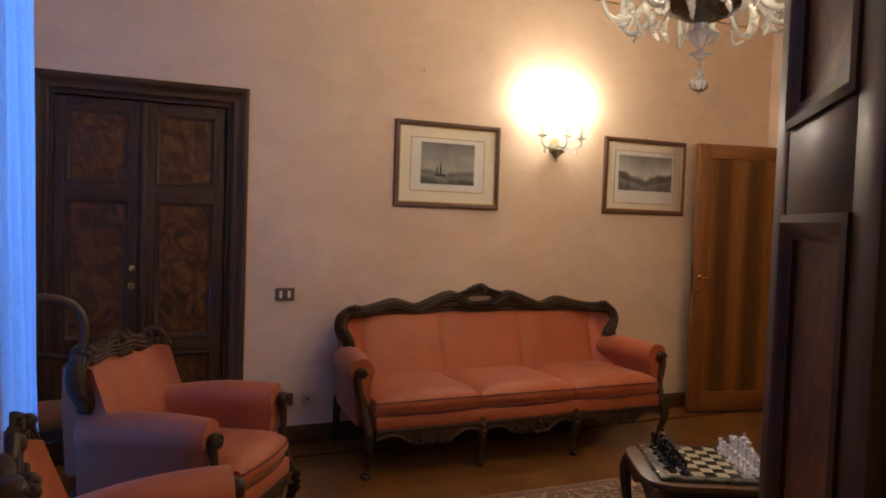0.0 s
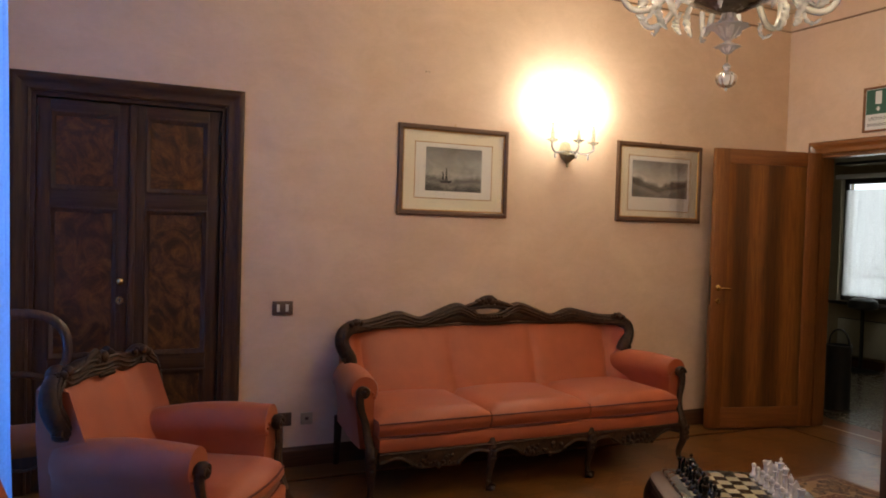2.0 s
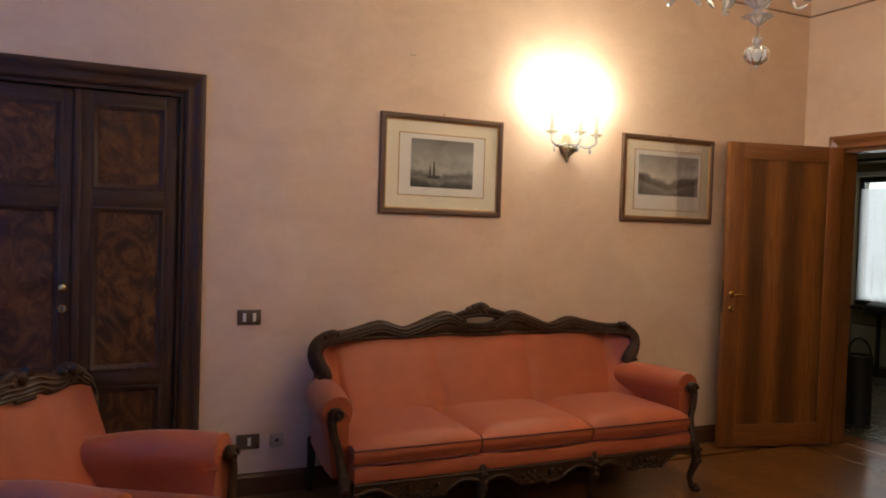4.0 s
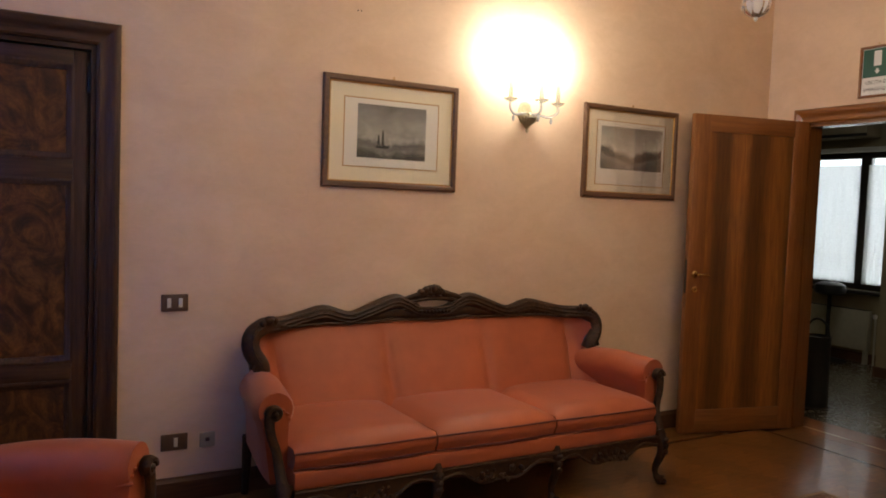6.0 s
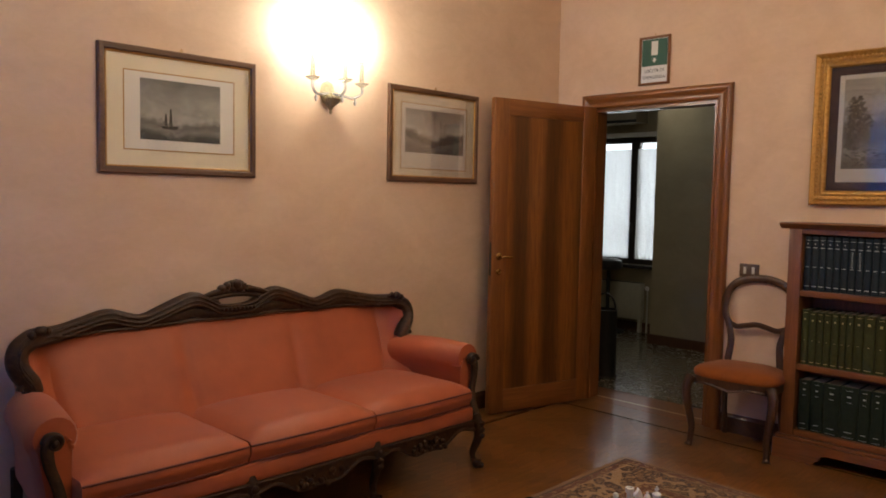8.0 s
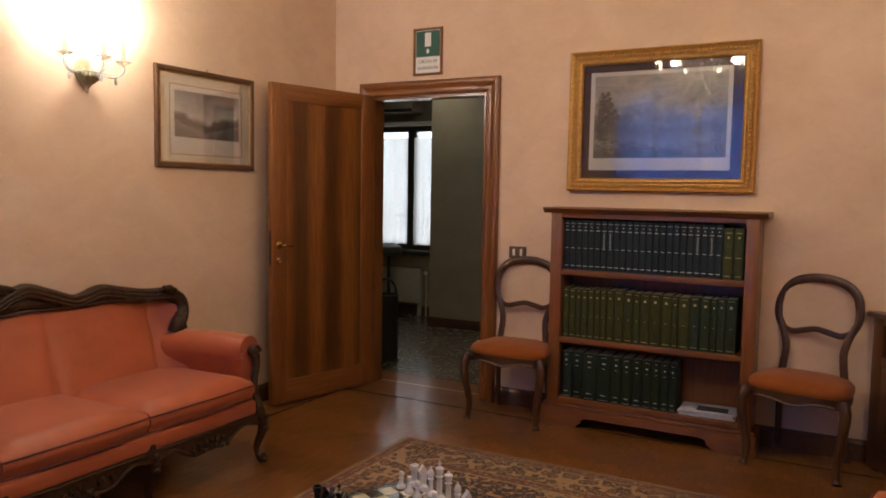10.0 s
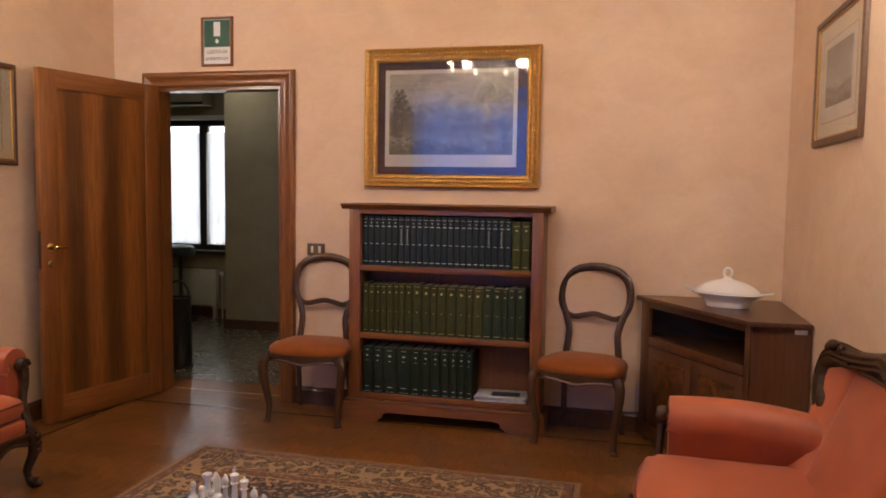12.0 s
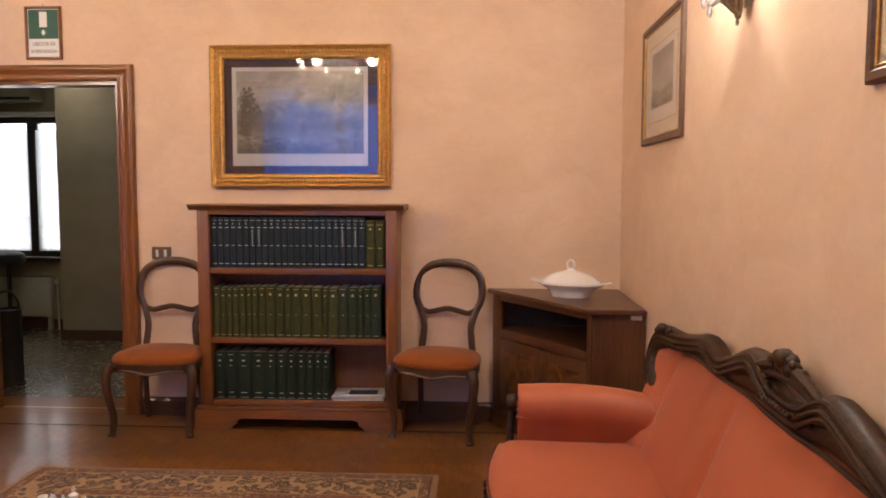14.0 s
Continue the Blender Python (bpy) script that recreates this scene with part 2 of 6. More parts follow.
# ---- mesh helpers ----
def mesh_from(bm, name, mat, smooth=True):
    bmesh.ops.recalc_face_normals(bm, faces=bm.faces)
    me = bpy.data.meshes.new(name)
    bm.to_mesh(me)
    bm.free()
    for f in me.polygons:
        f.use_smooth = smooth
    if smooth:
        me.set_sharp_from_angle(angle=radians(42))
    if mat:
        me.materials.append(mat)
    return me


def part(name, bm, mat, parent=None, label="", smooth=True):
    ob = new(name, mesh_from(bm, name, mat, smooth) if not isinstance(bm, bpy.types.Mesh) else bm)
    if parent:
        ob.parent = parent
    if label:
        ob["label"] = label
    return ob


def thing(name, label, category, m=None, group="", kind=""):
    ob = new(name)
    ob.empty_display_size = 0.1
    tagged(ob, label, category, group, kind)
    if m is not None:
        ob.matrix_world = m
    return ob


def structure(name, bm, mat, label="", smooth=False):
    return tagged(part(name, bm, mat, None, "", smooth), label, "", "", "structure")


def box(bm, x0, x1, y0, y1, z0, z1, bev=0.0, seg=2, m=None):
    t = Matrix.LocRotScale(((x0 + x1) / 2, (y0 + y1) / 2, (z0 + z1) / 2), None, (x1 - x0, y1 - y0, z1 - z0))
    v = bmesh.ops.create_cube(bm, size=1.0, matrix=(m @ t) if m is not None else t)["verts"]
    if bev > 0:
        e = list({e for w in v for e in w.link_edges})
        bmesh.ops.bevel(bm, geom=e, offset=bev, segments=seg, affect="EDGES", profile=0.5)
    return bm


def B(*a, **k):
    return box(bmesh.new(), *a, **k)


def skin(bm, rings, closed_u=True, cap=True, closed_v=False):
    """Faces between rings of points of equal length."""
    vs = [[bm.verts.new(p) for p in r] for r in rings]
    n = len(vs[0])
    pairs = list(zip(vs, vs[1:])) + ([(vs[-1], vs[0])] if closed_v else [])
    for a, b in pairs:
        for i in range(n if closed_u else n - 1):
            j = (i + 1) % n
            bm.faces.new((a[i], a[j], b[j], b[i]))
    if cap and not closed_v and closed_u:
        bm.faces.new(vs[0][::-1])
        bm.faces.new(vs[-1])
    return bm


def lathe(bm, profile, seg=20, at=(0, 0, 0), squash=(1, 1), ruffle=0.0, lobes=8):
    rings = []
    for r, z in profile:
        ring = []
        for i in range(seg):
            a = 2 * math.pi * i / seg
            rr = max(r, 0.0004) * (1 + ruffle * math.cos(lobes * a))
            ring.append((at[0] + rr * squash[0] * math.cos(a), at[1] + rr * squash[1] * math.sin(a), at[2] + z))
        rings.append(ring)
    return skin(bm, rings)


def curve_points(pts, steps=8, closed=False):
    """Smooth points through the given ones (Catmull-Rom)."""
    p = [Vector(q) for q in pts]
    n = len(p)
    out = []
    for i in range(n if closed else n - 1):
        a, b, c, d = (p[(i + k) % n] if closed else p[min(max(i + k, 0), n - 1)] for k in (-1, 0, 1, 2))
        for s in range(steps):
            t = s / steps
            out.append(0.5 * ((2 * b) + (c - a) * t + (2 * a - 5 * b + 4 * c - d) * t * t + (3 * b - a - 3 * c + d) * t ** 3))
    if not closed:
        out.append(p[-1])
    return out


def sweep(bm, pts, radius, seg=8, steps=6, closed=False, flat=1.0, side=None):
    """A tube along a smooth line. radius: a number or a function of 0..1; flat squeezes it across side."""
    line = curve_points(pts, steps, closed) if steps > 1 else [Vector(q) for q in pts]
    n = len(line)
    rings = []
    up = Vector(side) if side else Vector((0, 1, 0))
    for i, q in enumerate(line):
        if closed:
            d = line[(i + 1) % n] - line[i - 1]
        else:
            d = line[min(i + 1, n - 1)] - line[max(i - 1, 0)]
        d.normalize()
        w = up - d * up.dot(d)
        if w.length < 0.05:
            w = Vector((0, 0, 1)) - d * d.z
            if w.length < 0.05:
                w = Vector((1, 0, 0)) - d * d.x
        w.normalize()
        h = d.cross(w)
        t = i / max(n - 1, 1)
        r = radius(t) if callable(radius) else radius
        rings.append([q + w * (math.cos(2 * math.pi * k / seg) * r * flat) + h * (math.sin(2 * math.pi * k / seg) * r) for k in range(seg)])
    return skin(bm, rings, cap=not closed, closed_v=closed)


def blob(bm, at, r, seg=8, scale=(1, 1, 1)):
    m = Matrix.LocRotScale(at, None, (r * scale[0], r * scale[1], r * scale[2]))
    bmesh.ops.create_uvsphere(bm, u_segments=seg, v_segments=max(5, seg - 2), radius=1.0, matrix=m)
    return bm


def prism(bm, outline, axis, a, b):
    """A flat outline pushed from a to b along axis; outline points are the other two coordinates in order."""
    def p(u, v, w):
        return {"x": (w, u, v), "y": (u, w, v), "z": (u, v, w)}[axis]
    return skin(bm, [[p(u, v, a) for u, v in outline], [p(u, v, b) for u, v in outline]])


# ---- the room ----
def wall_with_holes(bm, axis, face, back, lo, hi, z0, z1, holes):
    """A wall slab between the planes face and back with rectangular holes (a0, a1, z0, z1)."""
    cuts = sorted({lo, hi, *[h[0] for h in holes], *[h[1] for h in holes]})
    for a, b in zip(cuts, cuts[1:]):
        mid = (a + b) / 2
        spans = sorted((h[2], h[3]) for h in holes if h[0] < mid < h[1])
        z = z0
        for s0, s1 in spans + [(z1, z1)]:
            if s0 > z + 1e-6:
                if axis == "x":
                    box(bm, min(face, back), max(face, back), a, b, z, s0)
                else:
                    box(bm, a, b, min(face, back), max(face, back), z, s0)
            z = max(z, s1)
    bmesh.ops.remove_doubles(bm, verts=bm.verts, dist=1e-5)
    return bm


D1 = (-0.08, 0.90, 2.10)      # double door in the north wall: x0, x1, top
D2 = (3.68, 4.60, 2.10)       # doorway in the east wall: y0, y1, top
D3 = (-0.30, 0.74, 2.12)      # doorway in the south wall
WIN = (2.45, 4.35, 0.12, 2.85)  # window in the west wall
WIN2 = (5.58, 6.66, 0.74, 2.16)  # window of the hall
TH = 0.36
TE = 0.12
structure("wall_north", wall_with_holes(bmesh.new(), "y", YN, YN + TH, XW - TH, XE, 0, HC, [(D1[0], D1[1], 0, D1[2])]), M_WALL, "peach sponge-painted plaster wall")
structure("wall_east", wall_with_holes(bmesh.new(), "x", XE, XE + TE, YS - TH, YN + TH, 0, HC, [(D2[0], D2[1], 0, D2[2])]), M_WALL, "peach sponge-painted plaster wall with a doorway")
structure("wall_south", wall_with_holes(bmesh.new(), "y", YS, YS - TH, XW - TH, XE, 0, HC, [(D3[0], D3[1], 0, D3[2])]), M_WALL, "peach sponge-painted plaster wall with a doorway")
structure("wall_west", wall_with_holes(bmesh.new(), "x", XW, XW - TH, YS, YN, 0, HC, [WIN]), M_WALL, "peach sponge-painted plaster wall with a window")
structure("ceiling", B(XW - TH, XE + TH, YS - TH, YN + TH, HC, HC + 0.2), M_CEIL, "pale plaster ceiling")
structure("subfloor", B(XW - TH, 5.695, YS - TH, YN + TH, -0.3, -0.012), M_BASE, "screed under the parquet")


def moulding(name, z0, depth, height, mat):
    """A thin cornice line round the four walls."""
    for i, (a, b, c, d) in enumerate(((XW, XE, YN - depth, YN), (XW, XE, YS, YS + depth), (XE - depth, XE, YS + depth, YN - depth), (XW, XW + depth, YS + depth, YN - depth))):
        structure(name, B(a, b, c, d, z0, z0 + height, bev=min(depth, height) * 0.3), mat, "thin cornice line, the brown ones coloured as shadow gaps")


# Brown stands for the shadow gaps of the cornice, built as solid strips.
M_SHADOW_LINE = surface("shadow_gap_brown", (0.20, 0.12, 0.07), (0.28, 0.17, 0.10), 0.6)
moulding("cornice", RAIL_Z, 0.012, 0.013, M_SHADOW_LINE)
moulding("cornice", 3.254, 0.016, 0.010, M_SHADOW_LINE)
moulding("cornice", HC - 0.035, 0.05, 0.035, M_CEIL)


def baseboard(x0, y0, x1, y1):
    t = 0.016
    bm = bmesh.new()
    if abs(x1 - x0) > abs(y1 - y0):
        s = -1 if y0 > 2.5 else 1
        prism(bm, [(y0, 0), (y0 + s * t, 0), (y0 + s * t, 0.095), (y0 + s * t * 0.55, 0.108), (y0 + s * t * 0.4, 0.118), (y0, 0.118)], "x", x0, x1)
    else:
        s = -1 if x0 > 2.5 else 1
        prism(bm, [(x0, 0), (x0 + s * t, 0), (x0 + s * t, 0.095), (x0 + s * t * 0.55, 0.108), (x0 + s * t * 0.4, 0.118), (x0, 0.118)], "y", y0, y1)
    structure("baseboard", bm, M_BASE, "dark stained wooden skirting board")


baseboard(XW, YN, -0.185, YN)
baseboard(1.003, YN, XE, YN)
baseboard(XE, YS, XE, D2[0] - 0.105)
baseboard(XE, D2[1] + 0.105, XE, YN - 0.016)
baseboard(D3[1] + 0.005, YS, XE - 0.016, YS)
baseboard(XW, YS + 0.016, XW, YN - 0.016)

# Unseen backing, added to keep sky light out of the door gaps.
structure("wall_behind_door", B(D1[0] - 0.2, D1[1] + 0.2, YN + TH, YN + TH + 0.1, 0, 2.4), M_WALL, "unseen panel added behind the door to block sky light")
# landing behind the south doorway: unseen shell, added to close off outside light
structure("wall_landing", wall_with_holes(bmesh.new(), "y", -1.9, -2.1, -1.2, 1.6, 0, 2.8, []), M_WALL, "unseen plain wall added round the landing")
structure("wall_landing", wall_with_holes(bmesh.new(), "x", -1.0, -1.2, -1.9, 0.24, 0, 2.8, []), M_WALL, "unseen plain wall added round the landing")
structure("wall_landing", wall_with_holes(bmesh.new(), "x", 1.4, 1.6, -1.9, 0.24, 0, 2.8, []), M_WALL, "unseen plain wall added round the landing")
structure("ceiling_landing", B(-1.2, 1.6, -2.1, 0.24, 2.8, 2.9), M_CEIL, "unseen plain ceiling added over the landing")
structure("floor_landing", B(-1.2, 1.6, -2.1, 0.24, -0.1, 0.0), M_CASE, "unseen plain wooden floor added on the landing")


# ---- doors ----
def casing(name, axis, face, a0, a1, top, width, depth, mat_v, mat_h, label, into):
    """A moulded casing round an opening and its jamb lining; into: how far the lining runs."""
    root = thing(name, label, "", kind="structure")
    s = -1 if into > 0 else 1
    prof = [(0, 0), (0, 0.55), (0.12, 0.75), (0.2, 0.6), (0.55, 0.62), (0.68, 0.95), (0.86, 1.0), (0.95, 0.85), (1.0, 0.5), (1.0, 0)]
    def ring(a, z, da, dz):
        out = []
        for u, w in prof:
            aa, zz, dd = a + da * u * width, z + dz * u * width, face + s * w * depth
            out.append((dd, aa, zz) if axis == "x" else (aa, dd, zz))
        return out
    for sgn, a in ((-1, a0), (1, a1)):
        part("casing_post", skin(bmesh.new(), [ring(a, 0.0, sgn, 0), ring(a, top, sgn, 1)]), mat_v, root)
    part("casing_head", skin(bmesh.new(), [ring(a0, top, -1, 1), ring(a1, top, 1, 1)]), mat_h, root)
    d0, d1 = sorted((face, face + into))
    for lo, hi in ((a0, a0 + 0.022), (a1 - 0.022, a1)):
        part("jamb_lining", B(d0, d1, lo, hi, 0, top) if axis == "x" else B(lo, hi, d0, d1, 0, top), mat_v, root)
    lo, hi = a0 + 0.022, a1 - 0.022
    part("jamb_lining", B(d0, d1, lo, hi, top - 0.022, top) if axis == "x" else B(lo, hi, d0, d1, top - 0.022, top), mat_h, root)
    return root


def panelled_leaf(root, w, h, t, panels, stile, mat, mat_x, panel_mat, hinge_side=0):
    """A framed leaf in x 0..w, y 0..t (face at y=0), z 0..h; panels: (z0, z1)."""
    zs = [0] + [z for p in panels for z in p] + [h]
    part("stile", B(0, stile, 0, t, 0, h, bev=0.003), mat, root)
    part("stile", B(w - stile, w, 0, t, 0, h, bev=0.003), mat, root)
    for z0, z1 in zip(zs[::2], zs[1::2]):
        part("rail", B(stile, w - stile, 0.001, t - 0.001, z0, z1, bev=0.003), mat_x, root)
    for z0, z1 in panels:
        part("panel", B(stile - 0.004, w - stile + 0.004, 0.012, t - 0.012, z0 - 0.004, z1 + 0.004), panel_mat, root)
        bm = bmesh.new()
        loop = [(stile, z0), (w - stile, z0), (w - stile, z1), (stile, z1)]
        for side_y, out in ((0.0, -1), (t, 1)):
            rings = []
            for x, z in loop:
                sx, sz = (1 if x < w / 2 else -1), (1 if z == z0 else -1)
                rings.append([(x + sx * u, side_y + out * v, z + sz * u) for u, v in ((-0.004, -0.002), (-0.004, 0.004), (0.006, 0.007), (0.014, 0.003), (0.02, -0.004), (0.028, -0.006), (0.028, -0.0125), (-0.004, -0.0125))])
            skin(bm, rings, cap=False, closed_v=True)
        part("panel_moulding", bm, mat, root)
    return root


casing("door_1", "y", YN, D1[0], D1[1], D1[2], 0.098, 0.034, M_DARKWOOD, M_DARKWOOD_X, "dark walnut double-door casing in a peach wall", 0.3)
PANELS = [(0.16, 0.605), (0.69, 1.50), (1.59, 2.005)]


def knob_and_lock(root, x, z, y=-0.001):
    bm = lathe(bmesh.new(), [(0.0, 0.05), (0.012, 0.049), (0.02, 0.042), (0.022, 0.034), (0.016, 0.024), (0.009, 0.018), (0.009, 0.006), (0.02, 0.004), (0.021, 0.0), (0.0, 0.0)], 16)
    bmesh.ops.transform(bm, matrix=pose(x, y, z, 90), verts=bm.verts)
    part("door_knob", bm, M_BRASS, root, "polished brass knob")
    bm = lathe(bmesh.new(), [(0.0, 0.006), (0.006, 0.006), (0.010, 0.008), (0.02, 0.006), (0.023, 0.002), (0.023, 0.0), (0.0, 0.0)], 16)
    bmesh.ops.transform(bm, matrix=pose(x, y, z - 0.105, 90), verts=bm.verts)
    part("lock_rose", bm, M_BRASS, root, "round brass lock plate")
    part("lock_cylinder", B(x - 0.003, x + 0.003, y - 0.0105, y - 0.005, z - 0.115, z - 0.095, bev=0.001), M_IRON, root)


LW = (D1[1] - D1[0] - 0.05) / 2
left_leaf = thing("double_door_leaf", "closed dark walnut door leaf with burl panels and brass knob", "door", pose(D1[0] + 0.023, YN + 0.028, 0.008), "leaves of the walnut double door")
panelled_leaf(left_leaf, LW, 2.066, 0.042, PANELS, 0.066, M_DARKWOOD, M_DARKWOOD_X, M_BURL)
knob_and_lock(left_leaf, LW - 0.052, 1.105)
right_leaf = thing("double_door_leaf", "closed dark walnut door leaf with burl panels", "door", pose(D1[0] + 0.027 + LW, YN + 0.028, 0.008), "leaves of the walnut double door")
panelled_leaf(right_leaf, LW, 2.066, 0.042, PANELS, 0.066, M_DARKWOOD, M_DARKWOOD_X, M_BURL)
part("meeting_strip", B(-0.018, 0.016, -0.016, -0.001, 0.0, 2.066, bev=0.005), M_DARKWOOD, right_leaf)
for ob, x in ((left_leaf, 0.004), (right_leaf, LW - 0.004)):
    for z in (0.3, 1.88):
        bm = lathe(bmesh.new(), [(0.0, 0.0), (0.008, 0.002), (0.008, 0.138), (0.0, 0.14)], 10, (x, -0.009, z))
        part("hinge", bm, M_IRON, ob)

# the leaf folded back beside the south doorway
hinge = Vector((0.742, 0.600, 0.008))
edge_dir = Vector((0.30, 0.375))
a_leaf = math.degrees(math.atan2(edge_dir.y, edge_dir.x))
open_leaf = thing("double_door_leaf", "open dark walnut door leaf with moulded panels", "door", pose(hinge.x, hinge.y, hinge.z, 0, 0, a_leaf), "leaves of the south double door")
panelled_leaf(open_leaf, 0.485, 2.09, 0.042, [(0.16, 0.605), (0.69, 1.48), (1.60, 2.005)], 0.085, M_DARKWOOD, M_DARKWOOD_X, M_BURL)
bm = bmesh.new()
for d0, d1 in ((D3[0], D3[0] + 0.03), (D3[1] - 0.03, D3[1])):
    box(bm, d0, d1, YS - TH, YS, 0, D3[2])
box(bm, D3[0] + 0.03, D3[1] - 0.03, YS - TH, YS, D3[2] - 0.03, D3[2])
structure("door_3", bm, M_DARKWOOD, "dark walnut jamb lining of the south doorway")

# cherry doorway with its ribbon-veneered leaf
casing("door_2", "x", XE, D2[0], D2[1], D2[2], 0.10, 0.034, M_CHERRY, M_CHERRY_Y, "polished cherry wood doorway casing under an exit sign", 0.12)
free, hng = Vector((4.415, 4.800)), Vector((5.275, 4.600))
d = free - hng
a2 = math.degrees(math.atan2(d.y, d.x))
leaf2 = thing("door_leaf", "open cherry door leaf with ribbon-figured veneer panel", "door", pose(hng.x, hng.y, 0.012, 0, 0, a2))
W2, T2 = d.length, 0.044
part("stile", B(0, 0.115, 0, T2, 0, 2.095, bev=0.003), M_CHERRY, leaf2)
part("stile", B(W2 - 0.115, W2, 0, T2, 0, 2.095, bev=0.003), M_CHERRY, leaf2)
M_CHERRY_X = wood("cherry_rail", (0.155, 0.050, 0.011), (0.275, 0.100, 0.023), 0.34, "x")
part("rail", B(0.115, W2 - 0.115, 0.001, T2 - 0.001, 0, 0.155, bev=0.003), M_CHERRY_X, leaf2)
part("rail", B(0.115, W2 - 0.115, 0.001, T2 - 0.001, 1.985, 2.095, bev=0.003), M_CHERRY_X, leaf2)
part("panel", B(0.11, W2 - 0.11, 0.009, T2 - 0.009, 0.15, 1.99), M_RIBBON, leaf2, "dark and light ribbon veneer panel")
for yy, sg in ((T2, 1), (0.0, -1)):
    lever = bmesh.new()
    sweep(lever, [(W2 - 0.055, yy, 1.055), (W2 - 0.055, yy + sg * 0.045, 1.055), (W2 - 0.075, yy + sg * 0.052, 1.056), (W2 - 0.125, yy + sg * 0.05, 1.052)], 0.009, 8, 5)
    part("lever_handle", lever, M_BRASS, leaf2, "brass lever handle")
    bm = lathe(bmesh.new(), [(0.0, 0.006), (0.018, 0.006), (0.024, 0.002), (0.024, 0.0), (0, 0)], 16)
    bmesh.ops.transform(bm, matrix=pose(W2 - 0.055, yy, 1.055, -90 * sg), verts=bm.verts)
    part("handle_rose", bm, M_BRASS, leaf2)
    bm = lathe(bmesh.new(), [(0.0, 0.004), (0.005, 0.004), (0.016, 0.006), (0.021, 0.002), (0.021, 0.0), (0, 0)], 16)
    bmesh.ops.transform(bm, matrix=pose(W2 - 0.055, yy, 0.955, -90 * sg), verts=bm.verts)
    part("lock_rose", bm, M_BRASS, leaf2)
part("latch_plate", B(W2 - 0.001, W2 + 0.0015, 0.012, T2 - 0.012, 0.93, 1.15), M_IRON, leaf2)


# ---- framed pictures ----
def print_material(name, kind):
    """Grey engraving: a clouded sky, a darker land or sea below and hazy forms between them."""
    m, nt, b, _ = nodes_of(name)
    tc = nt.nodes.new("ShaderNodeTexCoord")
    sep = nt.nodes.new("ShaderNodeSeparateXYZ")
    nt.links.new(tc.outputs["Generated"], sep.inputs[0])
    v = coords(nt, (1, 1, 1.5))
    cloud = noise_tex(nt, v, 7.0, 6, 0.6, 0.8)
    fine = noise_tex(nt, v, 45.0, 5, 0.7, 0.4)
    side = nt.nodes.new("ShaderNodeMath")
    side.operation = "SUBTRACT"
    side.inputs[1].default_value = 0.5
    nt.links.new(sep.outputs["X"], side.inputs[0])
    apart = nt.nodes.new("ShaderNodeMath")
    apart.operation = "ABSOLUTE"
    nt.links.new(side.outputs[0], apart.inputs[0])
    low = nt.nodes.new("ShaderNodeMath")
    low.operation = "ADD"
    low.inputs[1].default_value = -0.275
    nt.links.new(sep.outputs["Z"], low.inputs[0])
    last = low.outputs[0]
    for source, weight in ((fine, 0.25), (cloud, 0.30), (apart.outputs[0], {"sea": -0.16, "battle": -0.45, "land": -0.1}[kind])):
        add1 = nt.nodes.new("ShaderNodeMath")
        add1.operation = "MULTIPLY_ADD"
        add1.inputs[1].default_value = weight
        nt.links.new(source, add1.inputs[0])
        nt.links.new(last, add1.inputs[2])
        last = add1.outputs[0]
    if kind == "sea":
        stops = [(0.0, (0.09, 0.086, 0.078)), (0.14, (0.22, 0.21, 0.19)), (0.22, (0.13, 0.125, 0.115)), (0.34, (0.36, 0.35, 0.32)), (0.62, (0.33, 0.32, 0.30)), (0.95, (0.19, 0.186, 0.175))]
    elif kind == "battle":
        stops = [(0.0, (0.14, 0.135, 0.125)), (0.10, (0.20, 0.19, 0.175)), (0.18, (0.065, 0.062, 0.056)), (0.28, (0.10, 0.096, 0.088)), (0.38, (0.50, 0.48, 0.44)), (0.60, (0.36, 0.35, 0.325)), (0.9, (0.20, 0.195, 0.185))]
    else:
        stops = [(0.0, (0.20, 0.19, 0.165)), (0.16, (0.34, 0.32, 0.28)), (0.32, (0.20, 0.19, 0.165)), (0.50, (0.32, 0.30, 0.265)), (0.66, (0.50, 0.47, 0.41)), (0.95, (0.46, 0.42, 0.37))]
    col = ramp(nt, add1.outputs[0], stops)
    tone = ramp(nt, cloud, [(0.3, (0.8, 0.8, 0.8)), (0.7, (1.45, 1.45, 1.45))])
    nt.links.new(blend(nt, "MULTIPLY", 1.0, col, tone), b.inputs["Base Color"])
    b.inputs["Roughness"].default_value = 0.8
    return m


M_SEA, M_BATTLE, M_LAND = print_material("engraving_sea", "sea"), print_material("engraving_battle", "battle"), print_material("engraving_landscape", "land")
M_INK = surface("ink", (0.03, 0.028, 0.026), (0.07, 0.065, 0.06), 0.8)
M_FOLIAGE = surface("sepia_ink", (0.09, 0.085, 0.07), (0.24, 0.22, 0.18), 0.8, 60)
M_MIST = surface("pale_ink", (0.30, 0.29, 0.27), (0.40, 0.38, 0.36), 0.8)


def frame_ring(bm, w, h, fw, prof):
    rings = []
    for sx, sz in ((-1, -1), (1, -1), (1, 1), (-1, 1)):
        rings.append([(sx * (w / 2 - u * fw), -v, sz * (h / 2 - u * fw)) for u, v in prof])
    return skin(bm, rings, cap=False, closed_v=True)


WALNUT_PROF = [(0.0, 0.0), (0.0, 0.016), (0.2, 0.021), (0.7, 0.020), (0.86, 0.014), (1.0, 0.012), (1.0, 0.0)]
